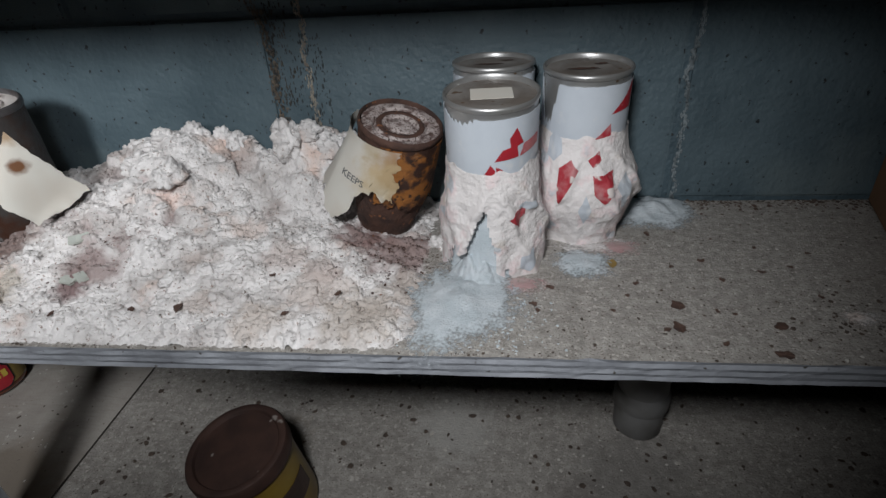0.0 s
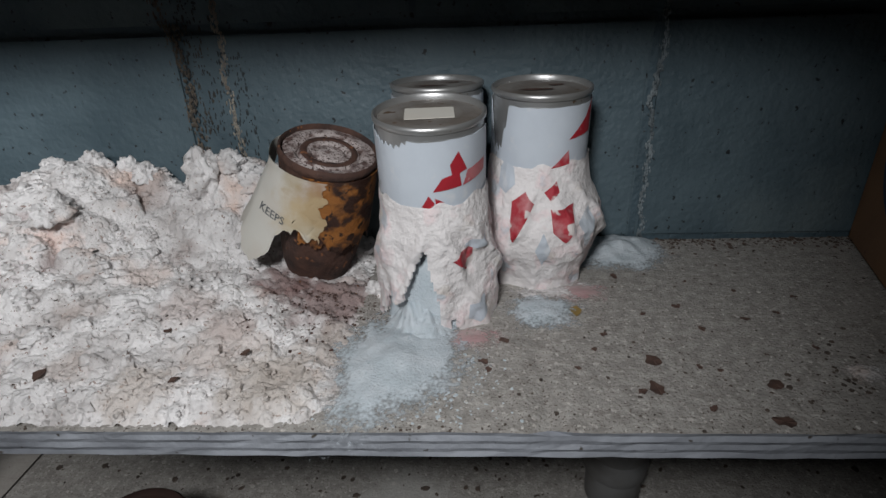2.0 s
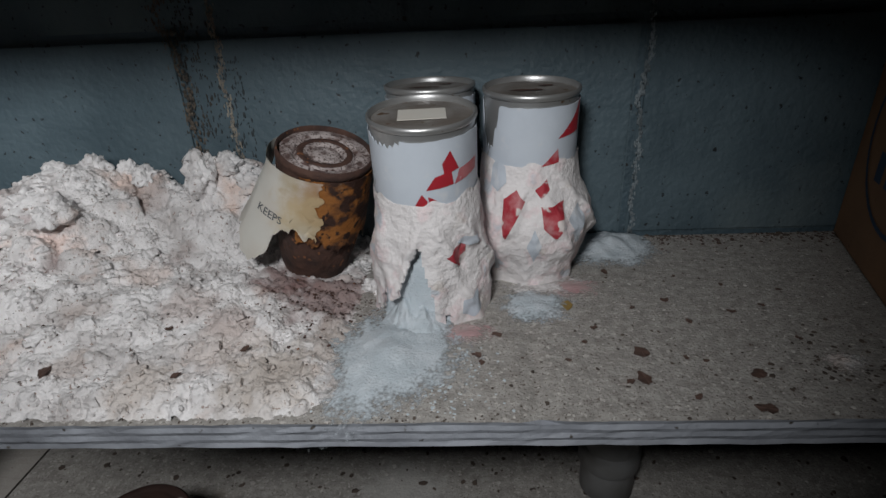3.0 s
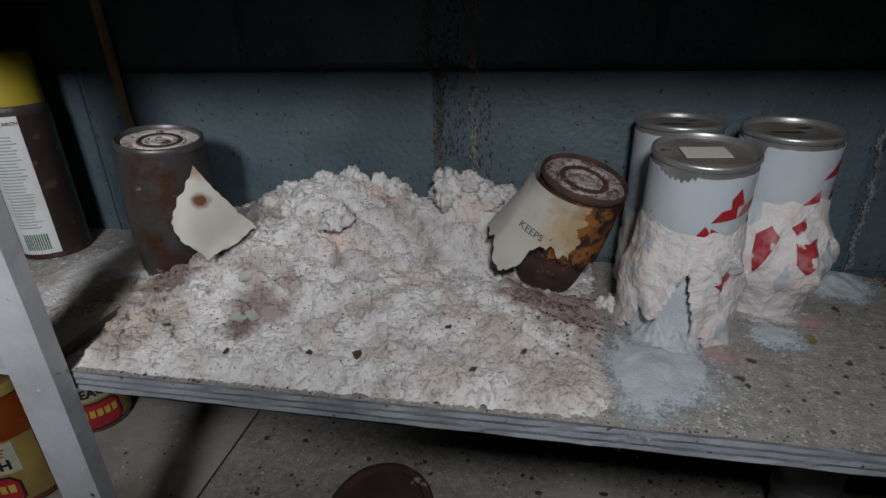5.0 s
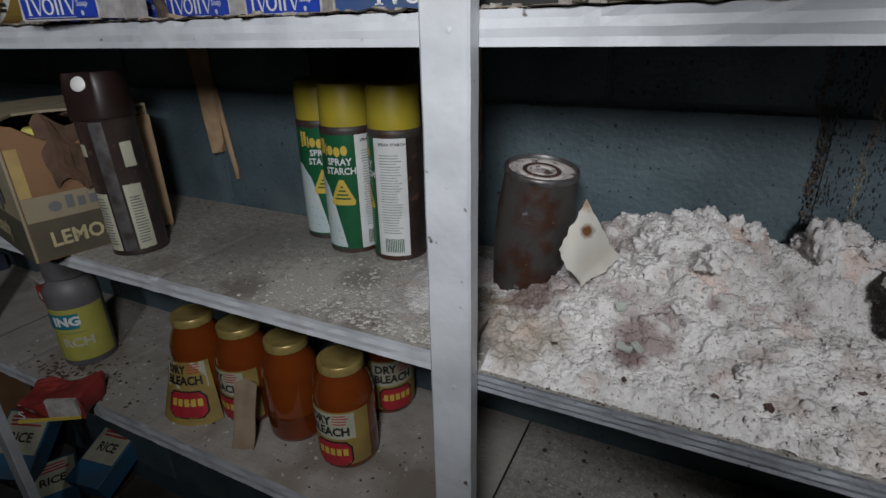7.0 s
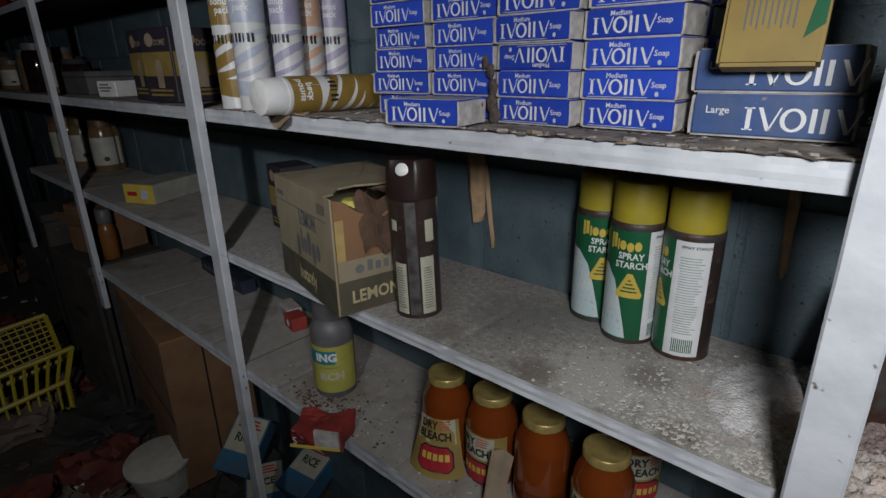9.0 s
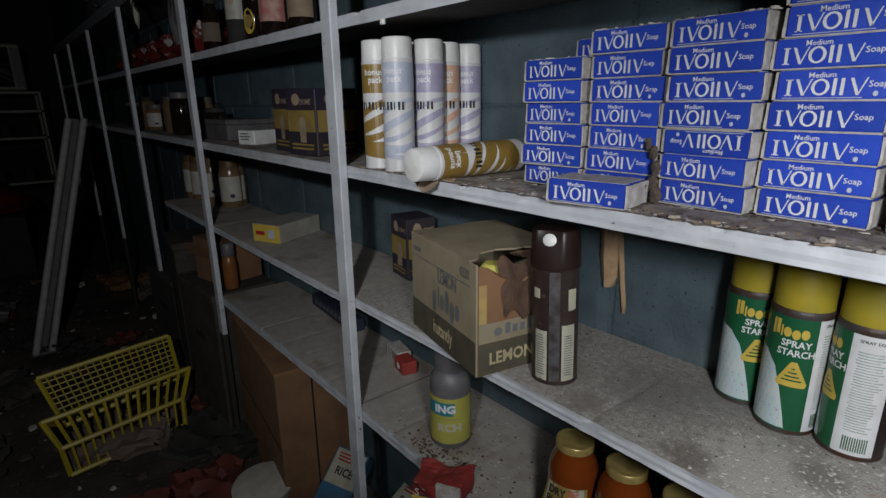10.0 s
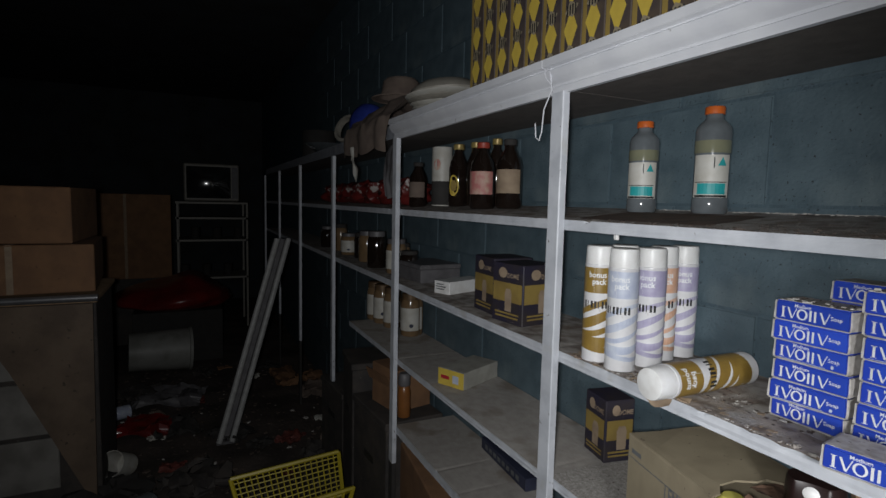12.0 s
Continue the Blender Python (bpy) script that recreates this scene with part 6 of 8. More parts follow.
# soap
def soap_bar(name, w, d, h, wrapper, lab, seal):
    ob = thing(name, (0, 0, 0), lab, "soap bar", group="soap bars")
    bm = slab(-w / 2 + 0.001, w / 2 - 0.001, -d / 2, d / 2, 0.0006, h - 0.0004, 0.0022, segs=2)
    part("wrapper", bm, wrapper, ob, "glossy blue paper wrapper")
    for s in (-1, 1):
        bm = slab(-0.0012, 0.0012, -d / 2 + 0.001, d / 2 - 0.001, 0.0015, h - 0.0015)
        bmesh.ops.subdivide_edges(bm, edges=bm.edges[:], cuts=3, use_grid_fill=True)
        crumple(bm, 0.0012, 120, 3 + s)
        part("end_flap", moved(bm, s * (w / 2 - 0.0004)), WRAPEND, ob, "grimy folded paper end")
    part("top_panel", slab(-w / 2 + 0.003, w / 2 - 0.003, -d / 2 + 0.003, d / 2 - 0.003, h - 0.0003, h + 0.0002), WRAPEND, ob, "dusty paper top")
    part("base_line", slab(-w / 2 + 0.002, w / 2 - 0.002, -d / 2 - 0.0003, -d / 2 + 0.004, 0.0002, 0.0016), WRAPEND, ob, "white lower edge of the wrapper")
    k = h / 0.0287
    big = wrapper is BLUE2
    hh, sx = 0.0150 * k, 0.0130 * k
    z0, x, y = 0.0052 * k, (-0.0400 if not big else -0.018), -d / 2 - 0.0004

    def stroke(a, b, w):
        """A slanted band from a to b (x along the face, z up), w wide."""
        return [(x + sx * a[0] - w * sx, z0 + hh * a[1]), (x + sx * a[0] + w * sx, z0 + hh * a[1]), (x + sx * b[0] + w * sx, z0 + hh * b[1]), (x + sx * b[0] - w * sx, z0 + hh * b[1])]

    def mark(*shapes):
        part("brand_shape", moved(flat(shapes), 0, y, 0), WHITE, ob)

    mark(stroke((0.22, 1), (0.22, 0), 0.11), stroke((0.22, 1), (0.22, 0.94), 0.24), stroke((0.22, 0.06), (0.22, 0), 0.24))
    mark(stroke((0.72, 1), (1.17, 0), 0.10), stroke((1.62, 1), (1.17, 0), 0.045))
    ring = [(x + sx * (2.18 + 0.56 * q * math.cos(2 * math.pi * i / 20)), z0 + hh * (0.5 + 0.50 * (q + (1 - q) * 0.4) * math.sin(2 * math.pi * i / 20))) for q in (1.0, 0.62) for i in range(20)]
    mark(*[[ring[i], ring[(i + 1) % 20], ring[20 + (i + 1) % 20], ring[20 + i]] for i in range(20)])
    mark(stroke((3.02, 1), (3.02, 0), 0.11), stroke((3.48, 1), (3.48, 0), 0.11))
    mark(stroke((3.98, 1), (4.42, 0), 0.10), stroke((4.86, 1), (4.42, 0), 0.045))
    part("label_word", moved(letters("Large" if big else "Medium", 0.0090 if big else 0.0068, 1.0, 0.00008), (-0.040 if big else x + 2.2 * sx), y, (h * 0.62 if big else z0 + hh + 0.0032)), WHITE, ob)
    part("label_word", moved(letters("Soap", 0.0075, 1.0, 0.00008), x + 5.5 * sx, y, z0 + hh * 0.62), WHITE, ob)
    if seal:
        part("printed_seal", moved(flat([oval(x + 5.4 * sx, z0 + 0.0012, 0.0020, 0.0024, 12)]), 0, y, 0), LAVBLUE, ob)
        part("base_print", moved(flat([rect(x - 0.002, x + 0.062, 0.0027, 0.0034)]), 0, y, 0), LAVBLUE, ob)
    return ob


SW, SD, SH = 0.0995, 0.060, 0.0290
rng = random.Random(8)
lab = "blue-wrapped medium soap bar in the stack"
first = soap_bar("soap_bar", SW, SD, SH, BLUE, lab, True)
plain = soap_bar("soap_bar", SW, SD, SH, BLUE, lab, False)
used = {first: False, plain: False}
COLS = [(-0.564, 0.108, 6, 2), (-0.454, 0.106, 7, 0), (-0.345, 0.098, 7, -1), (-0.240, 0.109, 8, 0)]


def put_bar(x, y, z, turn=0.0, flip=0.0, source=None):
    src = source or (first if rng.random() < 0.45 else plain)
    m = pose(x, y, z, 0, flip, turn)
    if flip:
        m = pose(x, y, z + SH, 0, 180, turn)
    if not used[src]:
        used[src] = True
        src.matrix_basis = m
        return src
    return copy_thing(src, m)


for cx, cy, n, tilt in COLS:
    for k in range(n):
        upside = cx == -0.345 and k == 2
        put_bar(cx + rng.uniform(-0.0030, 0.0030), cy + rng.uniform(-0.0045, 0.0045), C + 0.002 + k * SH, tilt + rng.uniform(-4.2, 4.2), 180.0 if upside else 0.0)
for k in range(7):
    put_bar(-0.236 + rng.uniform(-0.004, 0.01), 0.176 + rng.uniform(-0.002, 0.003), C + 0.002 + k * SH, rng.uniform(-3, 3))
for k in range(7):
    put_bar(-0.530 + rng.uniform(-0.003, 0.003), 0.176 + rng.uniform(-0.002, 0.002), C + 0.002 + k * SH, rng.uniform(-2, 2))
put_bar(-0.452, 0.175, C + 0.002 + 0 * SH)
put_bar(-0.285, 0.120, C + 0.0025 + 8 * SH, 6)
loose_bar = put_bar(-0.442, 0.014, C + 0.003, 9.0, source=first)
tagged(loose_bar, "blue-wrapped soap bar lying loose, scuffed and dusty")
LW, LD, LH = 0.125, 0.075, 0.0375
large = soap_bar("soap_bar", LW, LD, LH, BLUE2, "dusty faded blue large soap bar", False)
large.matrix_basis = pose(-0.117, 0.118, C + 0.002, 0, 0, 3)
copy_thing(large, pose(-0.119, 0.122, C + 0.002 + LH + 0.0003, 0, 0, 1))


tops = [(cx, cy, C + 0.002 + n * SH) for cx, cy, n, tilt in COLS]
scatter("stack_dust", [(x + rng.uniform(-0.045, 0.045), y + rng.uniform(-0.028, 0.02), z) for x, y, z in tops for _ in range(60)], DEBRIS, "dirt lying on top of the soap stacks", "dirt", 63, 0.001, 0.0045)
scatter("stack_shreds", [(x + rng.uniform(-0.048, 0.048), y - 0.026 + rng.uniform(-0.003, 0.02), z) for x, y, z in tops for _ in range(14)], PALEFLAKE, "torn white paper on top of the soap stacks", "paper", 64, 0.003, 0.009, 0.5)
spots = [(cx + 0.0535 + rng.uniform(-0.003, 0.003), cy - 0.026 + rng.uniform(0, 0.03), C + 0.004 + rng.randrange(n) * SH) for cx, cy, n, tilt in COLS for _ in range(16)]
scatter("gap_litter", [s for s in spots if s[2] < C + 0.006], DEBRIS, "dirt packed between the soap stacks", "dirt", 65, 0.002, 0.006, 0.8)


def tan_box(name, place, size, turn, material, lab, bands=()):
    ob = thing(name, place, lab, "box", turn=turn)
    w, d, h = size
    bm = slab(-w / 2, w / 2, -d / 2, d / 2, 0, h)
    bmesh.ops.bevel(bm, geom=bm.edges[:], offset=0.003, segments=2, affect="EDGES")
    part("box_body", bm, material, ob)
    for x0, x1, z0, z1, m in bands:
        part("printed_band", slab(x0, x1, -d / 2 - 0.0006, -d / 2, z0, z1), m, ob)
        part("printed_bar", slab(x0 + (x1 - x0) * 0.2, x1 - (x1 - x0) * 0.2, -d / 2 - 0.0011, -d / 2 - 0.0006, z0 + (z1 - z0) * 0.42, z0 + (z1 - z0) * 0.5), YELLOW, ob)
    return ob


mb = tan_box("mustard_box", (-0.120, 0.098, C + 0.002 + 2 * LH + 0.001), (0.072, 0.024, 0.086), (-14, 0, 6), MUSTARD, "mustard cardboard packet leaning on the large soap bars")
mb.location = (-0.118, 0.058, C + 0.060)
part("print_block", moved(flat([rect(-0.020 + 0.0042 * k, -0.0188 + 0.0042 * k, 0.028 + 0.003 * (k % 2), 0.060 + 0.004 * (k % 3)) for k in range(9)]), 0, -0.0125, 0), GREYINK, mb, "tiny illegible print")
part("green_corner", moved(flat([[(0.022, 0.02), (0.0345, 0.03), (0.0345, 0.082), (0.03, 0.075)]]), 0, -0.0128, 0), GREEN, mb)
mb2 = tan_box("soap_packet", (0.014, 0.062, C + 0.002), (0.062, 0.05, 0.085), (0, 0, -4), CREAML, "green and cream packet with torn paper", ((-0.031, 0.030, 0.0015, 0.020, INK),))
part("green_panel", slab(-0.031, 0.026, -0.0262, -0.0255, 0.021, 0.080), GREEN, mb2, "green printed panel")
part("cream_disc", moved(flat([oval(0.0, 0.045, 0.02, 0.018, 18)]), 0, -0.0268, 0), CREAML, mb2)
part("label_word", moved(letters("VE", 0.016, 1.0, 0.0004), 0.008, -0.0274, 0.010), YELLOW, mb2, "yellow printed letters")
tan_box("long_carton", (0.155, 0.092, C + 0.002), (0.205, 0.06, 0.085), (0, 0, -2), CARTON, "tan waxed-paper bar with black bands", ((-0.1, -0.083, 0, 0.085, INK), (0.072, 0.098, 0, 0.085, INK)))
tan_box("long_carton", (0.385, 0.118, C + 0.002), (0.22, 0.06, 0.085), (0, 0, 3), CARTON, "tan waxed-paper bar lying by the wall", ((0.09, 0.105, 0, 0.085, INK),))
tan_box("long_carton", (0.10, 0.18, C + 0.002), (0.2, 0.06, 0.1), (0, 0, 1), CARTON, "tan waxed-paper bar in the back row")


def freshener(place, turn, top, lab, wave=None, rich=1.0):
    """Air freshener can: coloured upper band, white body with sweeping colour waves."""
    wave = wave or top
    ob = thing("spray_can", place, lab, "spray can", group="air freshener cans", turn=turn)
    r = 0.0272
    smooth(part("can_wall", lathe([(0, 0), (0.025, 0), (0.0276, 0.0015), (0.0276, 0.004), (r, 0.006), (r, 0.186), (0.0277, 0.188), (0.0272, 0.191), (0.022, 0.194), (0, 0.194)], 44), CANWHITE, ob), 40)
    smooth(part("cap", lathe([(0.0262, 0.190), (0.0266, 0.193), (0.0258, 0.222), (0.0248, 0.2255), (0.0225, 0.2265), (0, 0.2265)], 40), CAPWHITE, ob, "white plastic cap"), 45)
    part("colour_band", wrapped(r, 0, 359, 0.136, 0.185, n=48), top, ob, "coloured upper band")
    for k in range(5):
        z0 = 0.012 + 0.020 * k
        lo, hi = [], []
        for i in range(29):
            u = i / 28
            a = -0.085 + 0.17 * u
            zc = z0 + 0.030 * u + 0.010 * math.sin(u * 6.0 + k * 0.9)
            th = 0.0055 * (0.35 + math.sin(math.pi * u)) * (1 if k % 2 else 0.6) * rich
            lo.append((a, max(0.008, zc - th)))
            hi.append((a, min(0.134, max(0.009, zc + th))))
        bm = bmesh.new()
        vl, vh = [bm.verts.new((x, 0, z)) for x, z in lo], [bm.verts.new((x, 0, z)) for x, z in hi]
        for i in range(28):
            bm.faces.new((vl[i], vl[i + 1], vh[i + 1], vh[i]))
        for v in bm.verts:
            a = v.co.x / r
            v.co = Vector(((r + 0.0006 + 0.0001 * k) * math.sin(a), -(r + 0.0006 + 0.0001 * k) * math.cos(a), v.co.z))
        part("colour_wave", bm, wave, ob)
    part("label_word", wrap(moved(letters("bonus", 0.0155, 0.9, 0.0004), 0, 0, 0.171), r, 12, 0.0009), WHITE, ob, "white printed word")
    part("label_word", wrap(moved(letters("pack", 0.0155, 0.9, 0.0004), 0.003, 0, 0.158), r, 12, 0.0009), WHITE, ob, "white printed word")
    for k in range(7):
        part("brand_shape", wrap(flat([rect(-0.023 + 0.0066 * k, -0.0190 + 0.0066 * k - (0.0020 if k % 3 == 1 else 0.0), 0.107, 0.1205)]), r, 10, 0.0014), INK, ob)
    return ob


freshener((-0.931, 0.030, C + 0.001), (0, 0, 30), GOLD, "gold-banded air freshener can with a white cap", rich=1.4)
freshener((-0.868, 0.031, C + 0.001), (0, 0, 22), LAVBLUE, "grey-blue air freshener can with a white cap")
freshener((-0.866, 0.099, C + 0.001), (0, 0, 12), LILAC, "lilac air freshener can with a white cap")
freshener((-0.892, 0.160, C + 0.001), (0, 0, 34), PEACH, "peach air freshener can with a white cap")
freshener((-0.892, 0.218, C + 0.001), (0, 0, 25), LILAC, "lilac air freshener can by the wall")
freshener((-0.931, 0.094, C + 0.001), (0, 0, 22), LAVBLUE, "grey-blue air freshener can in the back row")
lying = freshener((0, 0, 0), (0, 0, 0), GOLD, "gold air freshener can lying on its side", rich=1.75)
axis = Vector((0.0, -0.22, 0.0)).normalized()
upv = Vector((0, 0, 1))
side = axis.cross(upv)
spin = Matrix.Rotation(radians(-122), 4, "Z")
lying.matrix_basis = Matrix(((side.x, upv.x, axis.x, -0.722), (side.y, upv.y, axis.y, 0.176), (side.z, upv.z, axis.z, C + 0.029), (0, 0, 0, 1))) @ spin

rng = random.Random(41)
scatter("dirt_crumbs", [(rng.uniform(-0.98, -0.03), abs(rng.gauss(0.03, 0.05)) % 0.24 + 0.004, C) for _ in range(1100)], DEBRIS, "dirt and droppings scattered along the soap shelf", "dirt", 16, 0.0012, 0.0065)
scatter("pale_crumbs", [(rng.uniform(-0.98, 0.6), rng.uniform(0.004, 0.10), C) for _ in range(520)], PALEFLAKE, "pale paper crumbs on the soap shelf", "dirt", 17, 0.0012, 0.0075, 0.2)
scatter("paper_shreds", [(rng.uniform(-0.98, 0.5), abs(rng.gauss(0.004, 0.03)) + 0.001, C + 0.001) for _ in range(330)], LABELT, "brown paper shreds along the soap shelf", "dirt", 15, 0.004, 0.014, 0.12)
scatter("dirt_crumbs", [(rng.uniform(0.03, 0.9), rng.uniform(0.004, 0.2), C) for _ in range(420)], DEBRIS, "dirt and droppings on the shelf", "dirt", 18, 0.001, 0.004)
scatter("dirt_crumbs", [(rng.uniform(-0.98, -0.05), rng.uniform(0.004, 0.24), B2) for _ in range(420)], DEBRIS, "dark specks on the dusty shelf", "dirt", 19, 0.0007, 0.0028)
scatter("pale_crumbs", [(-0.045 - abs(rng.gauss(0, 0.10)), 0.006 + abs(rng.gauss(0, 0.09)) % 0.23, B2) for _ in range(1500)], PALEFLAKE, "white powder crumbs drifted on the shelf", "dirt", 20, 0.0005, 0.0042, 0.4)
scatter("pale_crumbs", [(rng.uniform(-0.95, -0.05), rng.uniform(0.004, 0.24), A) for _ in range(420)], PALEFLAKE, "pale crumbs on the bottom shelf", "dirt", 22, 0.0008, 0.004)
scatter("dirt_crumbs", [(rng.uniform(-0.95, -0.05), rng.uniform(0.004, 0.24), A) for _ in range(260)], DEBRIS, "dark specks on the bottom shelf", "dirt", 23, 0.001, 0.004)
scatter("rust_crumbs", [(rng.gauss(-0.76, 0.07), abs(rng.gauss(0.02, 0.04)) + 0.005, A) for _ in range(260)], FLAKE, "rusty crumbs on the bottom shelf edge", "dirt", 24, 0.001, 0.006)


LINING = mat("grimy_lining_paper", (0.36, 0.315, 0.275), 0.9, second=(0.17, 0.135, 0.11), scale=32, bump=0.0015, bscale=180, speck=(0.07, 0.05, 0.04), sscale=110, sfrom=0.66, stain=(0.36, 0.34, 0.32), stscale=20, stfrom=0.56)
for k, (x, y, z, s) in enumerate([(-0.402, 0.070, C + 0.024, 0.011), (-0.399, 0.069, C + 0.042, 0.009), (-0.404, 0.070, C + 0.060, 0.008), (-0.412, 0.070, C + 0.070, 0.007), (-0.396, 0.068, C + 0.010, 0.011)]):
    bm = bmesh.new()
    bmesh.ops.create_icosphere(bm, subdivisions=3, radius=1.0)
    for v in bm.verts:
        d = v.co.normalized()
        v.co = Vector((d.x * s * 0.6, d.y * s * 0.45, d.z * s)) * (1 + 0.4 * noise.noise(d * 2 + Vector((k, 0, 0))) + 0.15 * noise.noise(d * 7))
    o = smooth(part("mud_clot", bm, DEBRIS), 70)
    o.location = (x, y, z)
    tagged(o, "brown mud clot stuck to the soap stack", "mud", group="mud clots")


def paper_curl(x0, x1, seed, z=C):
    grid = []
    n = max(6, int((x1 - x0) / 0.01))
    for j in range(5):
        w = j / 4
        grid.append([Vector((x0 + (x1 - x0) * i / n, 0.062 * w - 0.0035 + 0.004 * noise.noise(Vector((i * 0.6, j, seed))), z + 0.0012 + 0.003 * abs(noise.noise(Vector((i * 0.35, w * 2, seed)))) + (0.0025 if j == 0 else 0) * noise.noise(Vector((i * 0.5, 7, seed))))) for i in range(n + 1)])
    return tagged(smooth(part("shelf_lining", sheet(grid, 0.0005), LINING), 80), "curling dirty lining paper along the shelf's front edge", "lining paper")


paper_curl(-0.74, -0.46, 3.0)
paper_curl(-0.40, -0.17, 5.0)
paper_curl(-0.155, -0.045, 6.0)
paper_curl(0.03, 0.30, 8.0)
for k, (x, s) in enumerate(((-0.735, 0.020), (-0.70, 0.010), (-0.41, 0.008), (-0.30, 0.007))):
    bm = slab(-s, s, -0.006, 0.006, 0, 0.003)
    bmesh.ops.subdivide_edges(bm, edges=bm.edges[:], cuts=4, use_grid_fill=True)
    crumple(bm, s * 0.5, 60, k * 3.0)
    for v in bm.verts:
        v.co.z = max(v.co.z, 0.0)
    ob = part("paper_scrap", bm, LABELT)
    ob.matrix_basis = pose(x, 0.0045, C + 0.002, 0, 0, 20 * k)
    tagged(ob, "torn brown paper scrap on the shelf's edge", "paper scrap", group="paper scraps")

grid = []
for j in range(9):
    w = j / 8
    row = []
    for i in range(9):
        u = i / 8
        over = max(0.0, w - 0.45)
        p = Vector((-0.762 + 0.046 * u + 0.006 * w, 0.022 - 0.055 * w + 0.030 * over, C + 0.0035 + 0.004 * math.sin(3 * u) * (1 - w) - 0.034 * over * (0.8 + 0.35 * math.sin(u * 4.3))))
        row.append(p + noise.noise_vector(p * 60) * 0.0025)
    grid.append(row)
tagged(smooth(part("torn_paper", sheet(grid, 0.0006), LABELT), 80), "torn tan paper flap curling over the shelf's edge", "paper scrap")
spots = [(rng.uniform(-0.98, -0.03), 0.003 + abs(rng.gauss(0, 0.035))) for _ in range(520)]
scatter("dirt_crumbs", [(x, y, on_d(y)) for x, y in spots], DEBRIS, "dirt along the upper shelf's front", "dirt", 27, 0.001, 0.006)
scatter("edge_flakes", [(rng.uniform(-0.98, 0.95), 0.0015 + abs(rng.gauss(0, 0.006)), C + 0.0008) for _ in range(420)], SHELFDIRT, "broken dirt flakes along the soap shelf's edge", "dirt", 28, 0.002, 0.009, 0.5)

# upper shelf: two clear bottles, dark bottles
def clear_bottle(place, s, lab):
    ob = thing("plastic_bottle", place, lab, "bottle", group="clear bottles", turn=(0, 0, 38))
    r = 0.0315 * s
    prof = [(0, 0), (r * 0.9, 0), (r, 0.004), (r, 0.026), (r * 0.965, 0.029), (r * 0.965, 0.112), (r, 0.116), (r, 0.152), (r * 0.95, 0.160), (r * 0.78, 0.168), (r * 0.55, 0.174), (r * 0.48, 0.180), (r * 0.48, 0.190)]
    smooth(part("bottle_body", lathe([(a, z * s) for a, z in prof], 40), DULLGLASS, ob, "dusty clear ribbed body"), 50)
    smooth(part("bottle_liquid", lathe([(r * 1.001, 0.112 * s), (r * 1.006, 0.116 * s), (r * 1.006, 0.134 * s), (r * 1.001, 0.135 * s)], 40), LIQUID, ob, "cloudy yellowish liquid"), 50)
    smooth(part("cap", lathe([(r * 0.50, 0.184 * s), (r * 0.55, 0.185 * s), (r * 0.55, 0.196 * s), (r * 0.51, 0.198 * s), (0, 0.198 * s)], 32), ORANGE, ob, "orange screw cap"), 40)
    q = r * 1.004
    part("paper_label", wrapped(q, -62, 62, 0.030 * s, 0.108 * s, n=24), CREAMP if s < 0.9 else JARW, ob, "cream label with teal stripe")
    part("teal_stripe", wrap(flat([rect(-0.024 * s, 0.026 * s, 0.036 * s, 0.056 * s)]), q, 0, 0.0008), TEAL2, ob, "teal printed stripe")
    part("label_bars", wrap(flat([rect(-0.030 * s, 0.030 * s, 0.0305 * s, 0.0345 * s)]), q, 0, 0.0009), INK, ob)
    part("label_bars", wrap(flat([rect(-0.030 * s, 0.028 * s, 0.0575 * s, 0.0590 * s)]), q, 0, 0.0009), INK, ob)
    part("label_bars", wrap(flat([rect(0.003 * s, 0.005 * s, 0.084 * s, 0.104 * s)]), q, 0, 0.0009), INK, ob)
    part("label_emblem", wrap(flat([[(0.010 * s, 0.088 * s), (0.026 * s, 0.088 * s), (0.018 * s, 0.104 * s)]]), q, 0, 0.0009), TEAL2, ob, "teal printed emblem")
    return ob


TEAL2 = mat("bright_teal_print", (0.02, 0.32, 0.33), 0.5)
clear_bottle((-0.963, 0.163, on_d(0.163) + 0.0025), 0.94, "clear plastic bottle with an orange cap and teal label")
clear_bottle((-0.8145, 0.179, on_d(0.179) + 0.0025), 0.98, "taller clear plastic bottle with an orange cap and teal label")
grid = [[Vector((-1.0 + 0.30 * i / 14, 0.03 + 0.14 * j / 6 + 0.01 * noise.noise(Vector((i * 0.4, j, 1))), on_d(0.03 + 0.14 * j / 6) + 0.0016)) for i in range(15)] for j in range(7)]
tagged(part("cardboard_sheet", sheet(grid, 0.0012), TORN), "dark flat cardboard under the clear bottles", "cardboard")
spots = [(rng.uniform(-0.98, 0.2), 0.248 - abs(rng.gauss(0, 0.010))) for _ in range(900)]
scatter("pale_crumbs", [(x, y, on_d(y)) for x, y in spots], PALEFLAKE, "fallen paint crumbs along the wall", "dirt", 25, 0.001, 0.005)
spots = [(rng.uniform(-0.98, 0.2), rng.uniform(0.004, 0.24)) for _ in range(260)]
scatter("dirt_crumbs", [(x, y, on_d(y)) for x, y in spots], DEBRIS, "dark specks on the upper shelf", "dirt", 26, 0.0008, 0.003)


